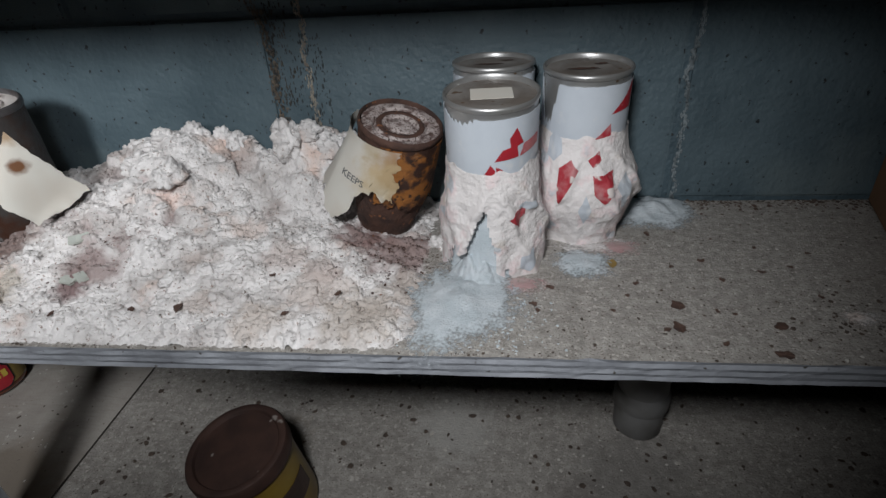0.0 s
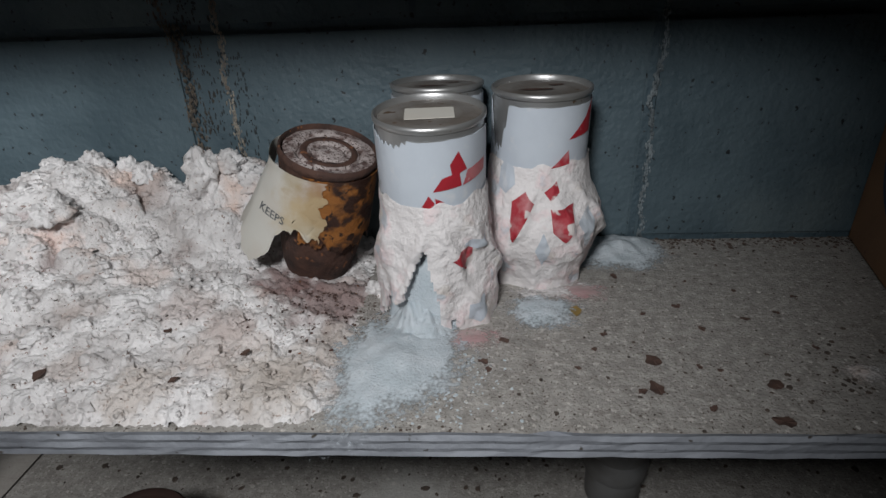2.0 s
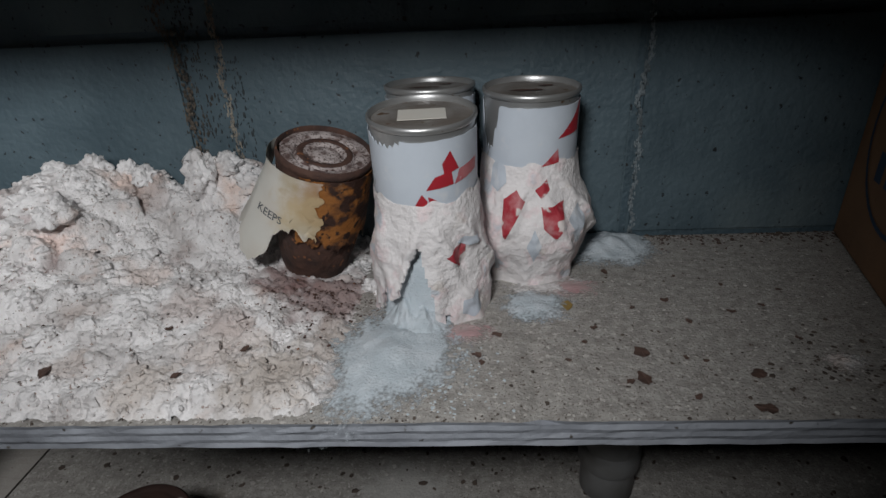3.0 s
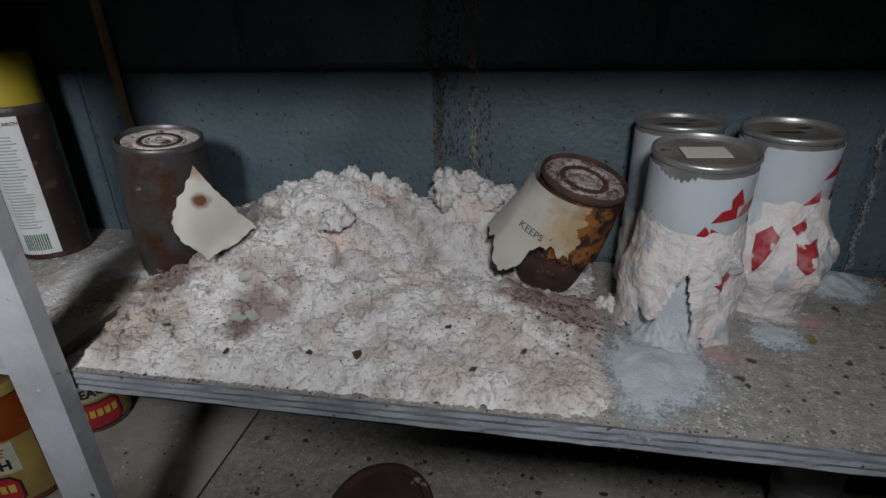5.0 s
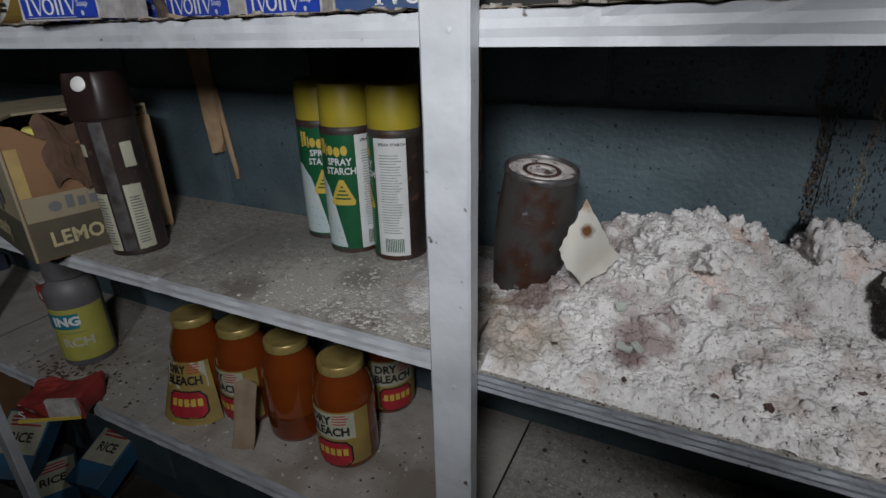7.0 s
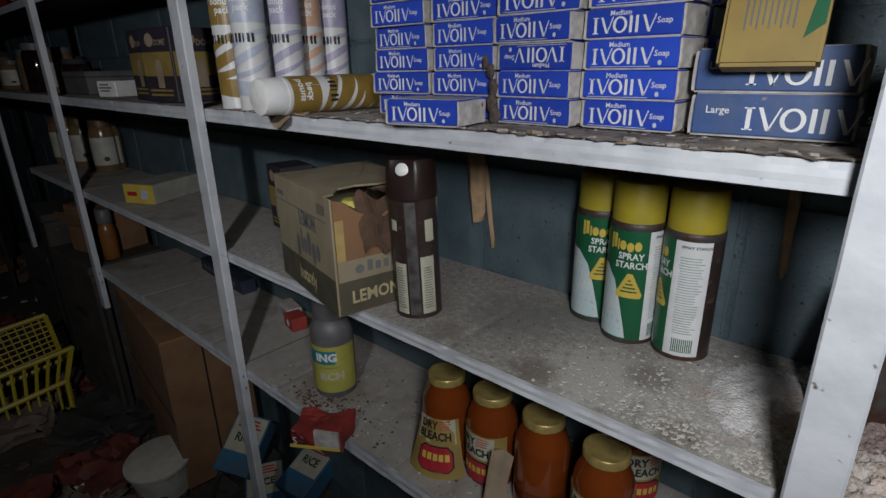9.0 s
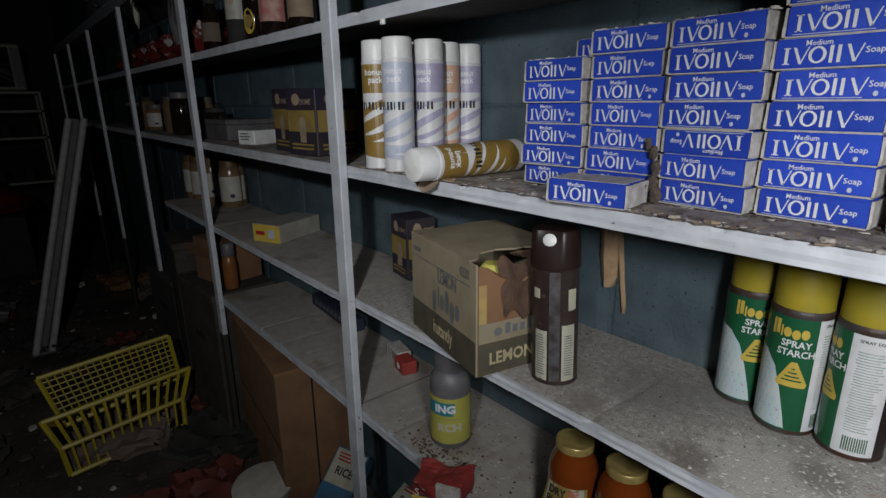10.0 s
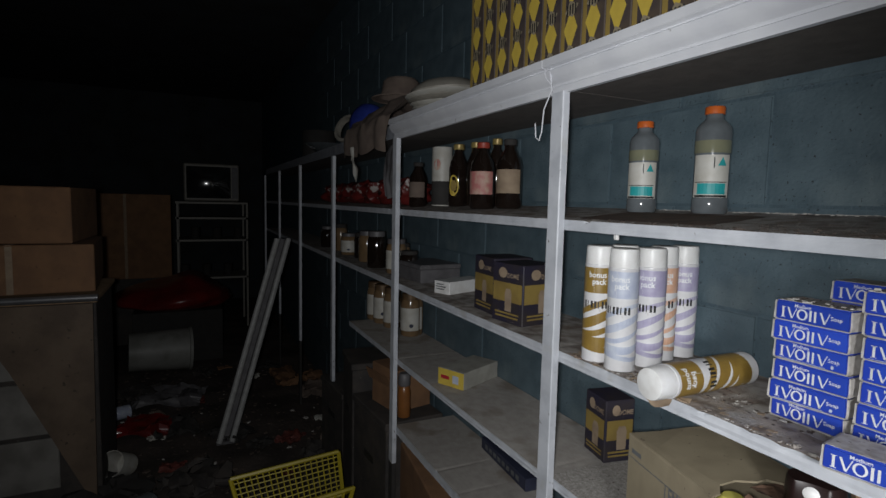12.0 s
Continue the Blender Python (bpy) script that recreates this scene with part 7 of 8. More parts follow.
def dark_bottle(place, h, r, neck, capm, lab, labelm=None, oval_label=False):
    ob = thing("glass_bottle", place, lab, "bottle", group="syrup bottles", turn=(0, 0, 42))
    smooth(part("bottle_body", lathe([(0, 0), (r * 0.9, 0), (r, 0.005), (r, h * 0.60), (r * 0.9, h * 0.70), (neck, h * 0.86), (neck, h * 0.93)], 36), DARKGLASS, ob, "dark glass body"), 50)
    smooth(part("cap", lathe([(neck * 1.15, h * 0.91), (neck * 1.2, h * 0.915), (neck * 1.2, h * 0.99), (neck * 1.05, h), (0, h)], 28), capm, ob, "screw cap"), 40)
    if labelm:
        if oval_label:
            part("paper_label", wrap(flat([oval(0, h * 0.33, r * 0.55, h * 0.17, 20)]), r, -8, 0.0012), labelm, ob, "oval printed label")
            part("label_centre", wrap(flat([oval(0, h * 0.33, r * 0.35, h * 0.09, 16)]), r, -8, 0.0018), MUSTARD, ob)
        else:
            part("paper_label", wrapped(r, -70, 70, h * 0.22, h * 0.56, n=24), labelm, ob, "faded paper label")
    return ob


PINKL = mat("pink_label", (0.42, 0.15, 0.14), 0.6, second=(0.5, 0.36, 0.28), scale=40)
dark_bottle((-1.545, 0.112, on_d(0.112) + 0.0005), 0.200, 0.038, 0.016, REDCAP, "dark glass bottle with a pink label", PINKL)
dark_bottle((-1.455, 0.150, on_d(0.150) + 0.0005), 0.200, 0.037, 0.016, FOOT, "dark glass bottle with a tan label", LABELT)
dark_bottle((-1.61, 0.200, on_d(0.200) + 0.0005), 0.215, 0.030, 0.013, GOLDLID, "dark syrup bottle with a yellow cap")
dark_bottle((-1.80, 0.160, on_d(0.160) + 0.0005), 0.215, 0.034, 0.016, GOLDLID, "dark syrup bottle with an oval yellow label", YELLOW, True)
dark_bottle((-1.73, 0.190, on_d(0.190) + 0.0005), 0.215, 0.032, 0.015, GOLDLID, "dark syrup bottle with a yellow cap")
ob = thing("tin_can", (-1.915, 0.150, on_d(0.150) + 0.0005), "white lithographed tin with a dented foot", "can")
smooth(part("can_wall", lathe([(0, 0), (0.036, 0), (0.037, 0.004), (0.037, 0.21), (0.036, 0.214), (0, 0.213)], 36), JARW, ob), 40)
part("red_print", wrap(flat([oval(0, 0.15, 0.014, 0.02)]), 0.037, 36, 0.0006), PINKL, ob)
part("lower_band", wrapped(0.037, -90, 120, 0.004, 0.09, n=24), FOOT, ob)
dark_bottle((-2.02, 0.10, on_d(0.075) + 0.0005), 0.17, 0.034, 0.016, FOOT, "dusty dark bottle behind the post", CLOTH)

# top shelf: printed cartons
def printed_carton(x, w, h, lab):
    ob = thing("printed_carton", (x, 0.085, E + 0.006), lab, "carton", group="yellow cartons")
    part("box_body", slab(-w / 2, w / 2, -0.085, 0.085, 0, h, 0.0015), mat("dark_stripe_carton", (0.060, 0.048, 0.050), 0.55, second=(0.10, 0.075, 0.055), scale=22), ob)
    part("amber_edge", slab(-w / 2 + 0.001, -w / 2 + 0.012, -0.0856, -0.085, 0.002, h - 0.002), MUSTARD, ob)
    for k in range(3):
        z = 0.045 + k * 0.085
        part("yellow_diamond", moved(flat([[(0, z - 0.032), (w * 0.33, z + 0.012), (0, z + 0.052), (-w * 0.33, z + 0.012)]]), 0, -0.0862, 0), YELLOW, ob, "yellow printed diamond")
        part("brand_shape", moved(flat([[(-w * 0.30, z - 0.040), (w * 0.10, z - 0.052), (w * 0.34, z - 0.030), (-w * 0.05, z - 0.018)]]), 0, -0.0868, 0), CARTON, ob)
        part("brand_shape", moved(flat([rect(w * (-0.2 + 0.13 * i), w * (-0.13 + 0.13 * i), z - 0.046, z - 0.026) for i in range(4)]), 0, -0.0872, 0), INK, ob)
    return ob


for k in range(12):
    w = 0.062
    printed_carton(-1.400 + k * 0.0645, w, 0.27, "yellow and black printed carton in a row on the top shelf")
def draped_paper(x0, x1, rows, folds, seed, material, name, label, cat):
    """A crumpled sheet lying on the pile and falling over the shelf's front; rows of (y, z)."""
    grid = []
    n = 46
    for j, (y, z) in enumerate(rows):
        w = j / (len(rows) - 1)
        row = []
        for i in range(n + 1):
            u = i / n
            sag = folds * (math.sin(u * 17 + seed) * 0.5 + noise.noise(Vector((u * 6, w * 2.2, seed)))) * (0.35 + w)
            tail = -0.05 * max(0.0, w - 0.6) * (1 + 1.6 * noise.noise(Vector((u * 4.5, 1.0, seed))))
            p = Vector((x0 + (x1 - x0) * u + 0.02 * noise.noise(Vector((w * 5, u * 3, seed))), y + sag * (0.55 if w > 0.5 else 0.0), z + (sag * 0.9 if w <= 0.6 else 0.0) + tail))
            row.append(p + noise.noise_vector(p * 22 + Vector((seed, 0, 0))) * 0.007)
        grid.append(row)
    return tagged(smooth(part(name, sheet(grid, 0.0012), material), 60), label, cat)


draped_paper(-2.54, -1.95, [(0.20, E + 0.03), (0.16, E + 0.085), (0.11, E + 0.115), (0.06, E + 0.10), (0.015, E + 0.075), (-0.02, E + 0.045), (-0.046, E + 0.02), (-0.058, E - 0.01), (-0.060, E - 0.045), (-0.060, E - 0.075)], 0.030, 2.0, CLOTH,
             "paper_bag", "crumpled brown paper bag drooping over the top shelf", "paper bag")
draped_paper(-2.12, -1.99, [(0.02, E - 0.075), (0.005, E - 0.10), (-0.002, E - 0.15), (0.0, E - 0.20), (0.01, E - 0.25)], 0.022, 5.0, GREYPL, "plastic_scrap", "torn grey plastic hanging below the top shelf", "plastic scrap")
grid = [[Vector((-2.44 + 0.09 * u + 0.03 * w, -0.056 + 0.006 * math.sin(u * 6), E - 0.065 - 0.10 * w * (0.5 + u))) + noise.noise_vector(Vector((u * 2, w * 3, 1))) * 0.016 for u in np.linspace(0, 1, 8)] for w in np.linspace(0, 1, 10)]
tagged(smooth(part("cloth_scrap", sheet(grid), JARW), 80), "torn white cloth strip hanging from the top shelf", "cloth")
for x, y, z, m, nm, lab, sz, tilt in ((-2.56, 0.07, 0.070, mat("blue_plastic", (0.03, 0.05, 0.30), 0.35), "blue_bowl", "blue plastic bowl tipped on its side", 0.090, 70),
                                      (-2.22, 0.10, 0.125, CLOTH, "felt_hat", "dusty brown hat on the pile", 0.085, 0),
                                      (-2.86, 0.06, 0.070, BEIGE, "plastic_ring", "pale plastic ring standing on edge", 0.075, 70)):
    prof = [(sz, 0.0), (sz * 0.97, sz * 0.3), (sz * 0.8, sz * 0.62), (sz * 0.45, sz * 0.8), (0, sz * 0.85), (0, sz * 0.8), (sz * 0.42, sz * 0.74), (sz * 0.76, sz * 0.55), (sz * 0.93, sz * 0.25), (sz * 0.95, 0.0)]
    if nm == "plastic_ring":
        prof = [(sz, 0), (sz, 0.03), (sz * 0.78, 0.03), (sz * 0.78, 0.0), (sz, 0)]
    if nm == "felt_hat":
        prof = [(0.120, 0.0), (0.122, 0.004), (0.088, 0.010), (0.080, 0.030), (0.074, 0.070), (0.060, 0.084), (0, 0.080)]
    o = smooth(part(nm, lathe(prof, 36), m), 45)
    o.matrix_basis = pose(x, y, E + 0.002 + z, tilt, 0, 30)
    tagged(o, lab, nm.replace("_", " "))
for k in range(4):
    o = smooth(part("plastic_plate", lathe([(0, 0.004), (0.085, 0.004), (0.130, 0.020), (0.132, 0.022), (0.086, 0.008), (0, 0.008)], 44), JARW if k != 2 else BEIGE), 45)
    o.matrix_basis = pose(-1.74 - 0.022 * k, 0.100, E + 0.004 + 0.017 * k, 4, 3 - 2 * k, 0)
    tagged(o, "pale plastic plate stacked on the top shelf", "plate", group="plates")
o = smooth(part("serving_lid", lathe([(0.125, 0.0), (0.127, 0.006), (0.118, 0.020), (0.090, 0.040), (0.045, 0.052), (0, 0.055)], 44), BEIGE), 45)
o.matrix_basis = pose(-1.80, 0.105, E + 0.075, 3, -4, 0)
tagged(o, "dull domed lid lying on the stacked plates", "lid")
tagged(smooth(part("glass_bowl", moved(lathe([(0, 0), (0.06, 0), (0.13, 0.05), (0.135, 0.052), (0.06, 0.006), (0, 0.006)], 36), -3.45, 0.08, E), DULLGLASS), 45), "dusty glass bowl on the dim top shelf", "bowl")
tagged(smooth(part("storage_tin", moved(lathe([(0, 0), (0.11, 0), (0.11, 0.16), (0.105, 0.165), (0, 0.165)], 32), -3.75, 0.10, E), FOOT), 45), "dark tin standing far along the top shelf", "tin")
bm = tube([(-1.030, -0.024, 0.885), (-1.035, -0.030, 0.862), (-1.032, -0.026, 0.825), (-1.060, -0.024, 0.79), (-1.062, -0.026, 0.745), (-1.070, -0.026, 0.728), (-1.082, -0.026, 0.735), (-1.086, -0.026, 0.765)], 0.0014, seg=6)
tagged(part("wire_hook", bm, MOULD), "bent white wire hook hanging from the moulding", "hook")
tagged(part("price_clip", slab(-0.861, -0.852, -0.006, 0.0, DF - 0.0300, DF - 0.0212, 0.001), CAPWHITE), "small white clip under the shelf's edge", "clip")

# ---- next bays ----
def canning_box(place, size, turn, lab):
    w, d, h = size
    ob = thing("canning_box", place, lab, "box", group="canning lid boxes", turn=turn)
    part("box_body", slab(-w / 2, w / 2, -d / 2, d / 2, 0, h, 0.002), PURPLE, ob)
    for rot in (0, 90):
        hw, hd = (w / 2, d / 2) if rot == 0 else (d / 2, w / 2)
        R = Matrix.Rotation(radians(rot), 4, "Z")
        part("mustard_band", moved(flat([rect(-hw + 0.004, hw - 0.004, h * 0.36, h * 0.68)]), 0, 0, 0, m=R @ Matrix.Translation((0, -hd - 0.0006, 0))), MUSTARD, ob, "mustard printed band")
        part("brand_shape", moved(flat([oval(-hw * 0.3, h * 0.84, hw * 0.28, h * 0.09, 12)]), m=R @ Matrix.Translation((0, -hd - 0.0008, 0))), LABELT, ob)
        part("printed_jar", moved(flat([[(-0.012, h * 0.2), (0.012, h * 0.2), (0.013, h * 0.5), (0.008, h * 0.58), (-0.008, h * 0.58), (-0.013, h * 0.5)]]), m=R @ Matrix.Translation((0.005, -hd - 0.0012, 0))), LABELT, ob, "printed picture of a jar")
        part("label_word", moved(letters("DOME", h * 0.11, 0.9, 0.0003), m=R @ Matrix.Translation((hw * 0.35, -hd - 0.001, h * 0.80))), LABELT, ob)
        part("small_print", moved(flat(bars(-hw * 0.8, hw * 0.8, h * 0.06, h * 0.18, 2, 0.5, 4)), m=R @ Matrix.Translation((0, -hd - 0.001, 0))), MUSTARD, ob)
    return ob


canning_box((-1.270, 0.090, C + 0.001), (0.118, 0.118, 0.152), (0, 0, 8), "purple and mustard canning lid box")
canning_box((-1.402, 0.105, C + 0.001), (0.118, 0.118, 0.155), (0, 0, -3), "purple and mustard canning lid box")
canning_box((-1.050, 0.190, 0.011), (0.085, 0.075, 0.145), (0, 0, -10), "purple canning lid box behind the carton")
ob = thing("white_box", (-1.725, 0.135, C + 0.001), "small white printed box", "box", turn=(0, 0, 20))
part("box_body", slab(-0.035, 0.035, -0.085, 0.085, 0, 0.042, 0.0015), CAPWHITE, ob)
part("print_block", moved(flat(bars(-0.028, 0.02, 0.01, 0.034, 3, 0.5, 2)), 0, -0.0856, 0), GREYINK, ob)
ob = thing("metal_tray", (-2.03, 0.150, C + 0.001), "dark metal tray box with a lid", "box", turn=(0, 0, 4))
part("box_body", slab(-0.11, 0.11, -0.085, 0.085, 0, 0.05, 0.002), GREYPL, ob)
part("lid", slab(-0.113, 0.113, -0.088, 0.088, 0.0505, 0.068, 0.003), GREYPL, ob)
ob = thing("film_box", (-1.640, 0.130, 0.005), "grey box with a bright yellow printed end", "box", turn=(0, 0, 24))
part("box_body", slab(-0.052, 0.052, -0.086, 0.10, 0, 0.055, 0.0015), mat("grey_card", (0.36, 0.35, 0.31), 0.7, second=(0.28, 0.27, 0.24), scale=20), ob)
part("yellow_end", slab(-0.052, 0.052, -0.088, -0.0865, 0.001, 0.054), YELLOW, ob, "bright yellow printed end")
part("blue_patch", slab(0.008, 0.032, -0.0888, -0.0882, 0.014, 0.040), LAVBLUE, ob, "blue printed patch")
part("printed_bar", slab(-0.04, -0.006, -0.0888, -0.0882, 0.022, 0.034), RED, ob)


LIDDIM = mat("tarnished_jar_lid", (0.16, 0.10, 0.05), 0.5, 0.3, second=(0.09, 0.055, 0.035), scale=60)


def preserve_jar(place, lab, labelled=True, lidm=None, body=None):
    ob = thing("glass_jar", place, lab, "jar", group="preserve jars", turn=(0, 0, 40))
    smooth(part("jar_glass", lathe([(0, 0), (0.038, 0), (0.041, 0.004), (0.041, 0.095), (0.036, 0.110), (0.034, 0.116)], 36), body or JARC, ob, "cloudy brown glass"), 50)
    smooth(part("lid", lathe([(0.0345, 0.112), (0.0365, 0.113), (0.0365, 0.130), (0.033, 0.132), (0, 0.132)], 32), lidm or LIDDIM, ob, "dull tarnished lid"), 40)
    if labelled:
        part("paper_label", wrapped(0.0412, -85, 85, 0.018, 0.088, n=24), JARW, ob, "milky white label")
        part("label_mark", wrap(flat([oval(0.01, 0.034, 0.009, 0.006)]), 0.0416, 20, 0.0008), NAVY, ob)
    return ob


for x, y in ((-2.283, 0.200), (-2.267, 0.178), (-2.440, 0.158), (-2.543, 0.143), (-2.635, 0.139)):
    jar = preserve_jar((x, y, 0.005), "tall jar with a milky label and a dull lid")
    jar.scale = (1.05, 1.05, 1.42)
for k, (x, y, hs) in enumerate([(-2.10, 0.10, 0.8), (-2.22, 0.09, 1.1), (-2.31, 0.15, 0.9), (-2.42, 0.07, 1.25), (-2.54, 0.12, 0.85), (-2.66, 0.10, 1.15), (-2.82, 0.12, 1.0), (-3.0, 0.10, 0.9), (-3.25, 0.12, 1.2), (-3.5, 0.1, 1.0)]):
    jar = preserve_jar((x, y, C + 0.001), "dusty dark jar in the dim part of the shelf", k % 3 == 1, GREYPL if k % 2 else FOOT, JARC if k % 3 else DARKGLASS)
    jar.scale = (0.95 + 0.1 * (k % 2), 0.95 + 0.1 * (k % 2), hs)
REDBAG = mat("red_foil_bag", (0.15, 0.018, 0.016), 0.45, second=(0.09, 0.013, 0.012), scale=24, speck=(0.38, 0.34, 0.32), sscale=26, sfrom=0.58)
for k in range(7):
    bm = bmesh.new()
    bmesh.ops.create_icosphere(bm, subdivisions=3, radius=1.0)
    for v in bm.verts:
        d = v.co.normalized()
        s = 0.9 + 0.45 * noise.noise(d * 2 + Vector((k, 0, 0))) + 0.28 * abs(noise.noise(d * 5 + Vector((0, k, 0))))
        v.co = Vector((d.x * 0.100 * s, d.y * 0.075 * s, max(-0.05, d.z * 0.058 * s)))
    o = smooth(part("foil_bag", bm, REDBAG), 60)
    o.location = (-2.12 - 0.21 * k, 0.12, on_d(0.12) + 0.052)
    tagged(o, "crumpled red foil bag on the upper shelf", "bag", group="red bags")
ob = thing("open_carton", (-2.17, 0.09, A + 0.001), "brown open cardboard carton on the bottom shelf", "carton", turn=(0, 0, 12))
part("box_body", slab(-0.09, 0.09, -0.075, 0.10, 0, 0.17, 0.002), CARD, ob)
part("carton_flap", moved(slab(-0.09, 0.09, -0.075, -0.072, 0, 0.05), m=Matrix.Translation((0, -0.02, 0.13)) @ Matrix.Rotation(radians(20), 4, "X")), CARD, ob)
ob = thing("plastic_bottle", (-2.03, 0.06, A + 0.001), "clear and amber plastic squeeze bottle", "bottle")
smooth(part("bottle_body", lathe([(0, 0), (0.024, 0), (0.026, 0.004), (0.026, 0.10), (0.02, 0.125), (0.011, 0.135)], 28), mat("amber_plastic", (0.25, 0.10, 0.03), 0.3), ob), 45)
smooth(part("cap", lathe([(0.02, 0.125), (0.024, 0.13), (0.024, 0.17), (0.018, 0.176), (0, 0.176)], 28), GREYPL, ob), 45)
ob = thing("flat_box", (-1.52, 0.222, A + 0.001), "long flat dark blue box at the back of the shelf", "box", turn=(0, 0, -4))
part("box_body", slab(-0.15, 0.15, -0.022, 0.022, 0, 0.04, 0.0015), NAVY, ob)
part("print_block", moved(flat([rect(-0.12 + 0.03 * k, -0.10 + 0.03 * k, 0.012, 0.028) for k in range(8)]), 0, -0.0226, 0), GREYINK, ob)

for x, y, w, d, z0, h, turn in ((-2.175, 0.080, 0.36, 0.24, GROUND + 0.004, A - GROUND - 0.005, 4), (-2.52, 0.10, 0.26, 0.26, GROUND + 0.004, 0.70, -6), (-2.86, 0.10, 0.34, 0.26, GROUND + 0.004, 0.46, 5)):
    ob = thing("storage_box", (x, y, z0), "dark dusty storage box stacked past the bottom shelf", "box", group="dark boxes", turn=(0, 0, turn))
    part("box_body", slab(-w / 2, w / 2, -d / 2, d / 2, 0, h - 0.03, 0.004), DARKBOX, ob)
    part("lid", slab(-w / 2 - 0.006, w / 2 + 0.006, -d / 2 - 0.006, d / 2 + 0.006, h - 0.0295, h, 0.004), DARKBOX, ob)
    part("hand_slot", slab(-0.05, 0.05, -d / 2 - 0.0012, -d / 2 - 0.0002, h * 0.62, h * 0.62 + 0.03), INK, ob)

# ---- floor and aisle ----
ob = thing("cardboard_box", (-1.66, 0.16, GROUND + 0.004), "large brown cardboard carton under the bottom shelf", "carton", turn=(0, 0, -7))
part("box_body", slab(-0.32, 0.24, -0.165, 0.07, 0, 0.50, 0.004), CARD, ob)
part("box_seam", slab(0.2404, 0.2416, -0.06, -0.055, 0.01, 0.49), INK, ob)
part("box_seam", slab(-0.32, 0.24, -0.1664, -0.1652, 0.240, 0.244), INK, ob)


def cereal_box(place, turn, m, lab):
    ob = thing("food_carton", place, lab, "carton", group="food cartons", turn=turn)
    part("box_body", slab(-0.055, 0.055, -0.03, 0.03, 0, 0.17, 0.0015), m, ob)
    part("cream_panel", slab(-0.05, 0.05, -0.0306, -0.03, 0.06, 0.165), CREAML, ob)
    part("label_word", moved(letters("RICE", 0.034, 0.85, 0.001), 0.0, -0.0312, 0.10), INK, ob, "bold printed word")
    part("printed_bar", moved(flat(bars(-0.04, 0.04, 0.125, 0.155, 3, 0.5, 3)), 0, -0.0314, 0), RED, ob)
    return ob


BLUEBOX = mat("light_blue_carton", (0.03, 0.13, 0.25), 0.6, second=(0.05, 0.10, 0.16), scale=15)
cereal_box((-1.315, 0.05, GROUND + 0.08), (-52, 8, 28), BLUEBOX, "blue and cream rice carton lying on the rubbish")
cereal_box((-1.14, 0.13, GROUND + 0.05), (-70, 0, 10), BLUEBOX, "blue food carton lying under the shelf")
cereal_box((-1.16, 0.06, GROUND + 0.01), (-78, 0, 60), BLUEBOX, "blue food carton lying on the floor")
o = smooth(part("plastic_tub", lathe([(0, 0.0), (0.075, 0), (0.088, 0.10), (0.094, 0.102), (0.094, 0.112), (0.088, 0.116), (0, 0.117)], 40), JARW), 40)
o.matrix_basis = pose(-1.52, -0.07, GROUND + 0.004, 4, 3, 0)
tagged(o, "pale plastic tub with a lid on the floor", "tub")


def basket():
    """Yellow plastic shopping basket, tipped on the rubbish, its two halves of slats and lattice."""
    ob = thing("shopping_basket", (-2.26, -0.345, GROUND + 0.10), "yellow plastic shopping basket with slatted sides, tipped over", "basket", turn=(0, 0, 0))
    def bar_at(a, b, r, name):
        part(name, tube([a, b], r, seg=6), YBASKET, ob)
    # upright lattice side at the back: top rail, sides, mesh
    TL, TR = Vector((-0.05, -0.222, 0.222)), Vector((-0.05, 0.215, 0.254))
    BL, BR = Vector((-0.01, -0.175, 0.030)), Vector((-0.01, 0.225, 0.080))
    for a, b in ((TL, TR), (TL, BL), (TR, BR), (BL, BR)):
        bar_at(a, b, 0.009, "rim")
    for k in range(1, 18):
        u = k / 18
        bar_at(TL.lerp(TR, u), BL.lerp(BR, u), 0.0028, "lattice_bar")
    for k in range(1, 9):
        u = k / 9
        bar_at(TL.lerp(BL, u), TR.lerp(BR, u), 0.0028, "lattice_bar")
    # nearer side with long slots
    FL, FR = Vector((0.09, -0.235, 0.118)), Vector((0.08, 0.245, 0.150))
    GL, GR = Vector((0.12, -0.20, 0.015)), Vector((0.11, 0.20, 0.045))
    for a, b in ((FL, FR), (GL, GR), (FL, GL), (FR, GR), (FL, BL), (FR, BR)):
        bar_at(a, b, 0.0095, "rim")
    for k in range(1, 13):
        u = k / 13
        bar_at(FL.lerp(FR, u), GL.lerp(GR, u), 0.006, "slat")
    HL, HR = Vector((0.14, -0.19, -0.085)), Vector((0.135, 0.19, -0.055))
    for a, b in ((GL, HL), (GR, HR), (HL, HR)):
        bar_at(a, b, 0.009, "rim")
    for k in range(1, 13):
        u = k / 13
        bar_at(GL.lerp(GR, u), HL.lerp(HR, u), 0.0045, "slat")
    return ob


basket()
TUBE = mat("enamelled_rail", (0.40, 0.40, 0.39), 0.4)
ob = thing("lamp_housing", (-3.36, -0.53, GROUND), "long white fluorescent lamp housing leaning on the shelves", "lamp housing")
for dx in (-0.035, 0.035):
    part("lamp_tube", tube([(0, dx, 0.012), (-0.195, dx + 0.36, 1.19)], 0.0165, seg=12), TUBE, ob, "white enamelled tube")
part("housing_back", tube([(-0.04, 0.0, 0.02), (-0.235, 0.36, 1.185)], 0.030, seg=8), GREYPL, ob)
part("end_cap", moved(slab(-0.02, 0.02, -0.05, 0.05, -0.004, 0.012, 0.002), -0.01, 0, 0.005), GREYPL, ob)


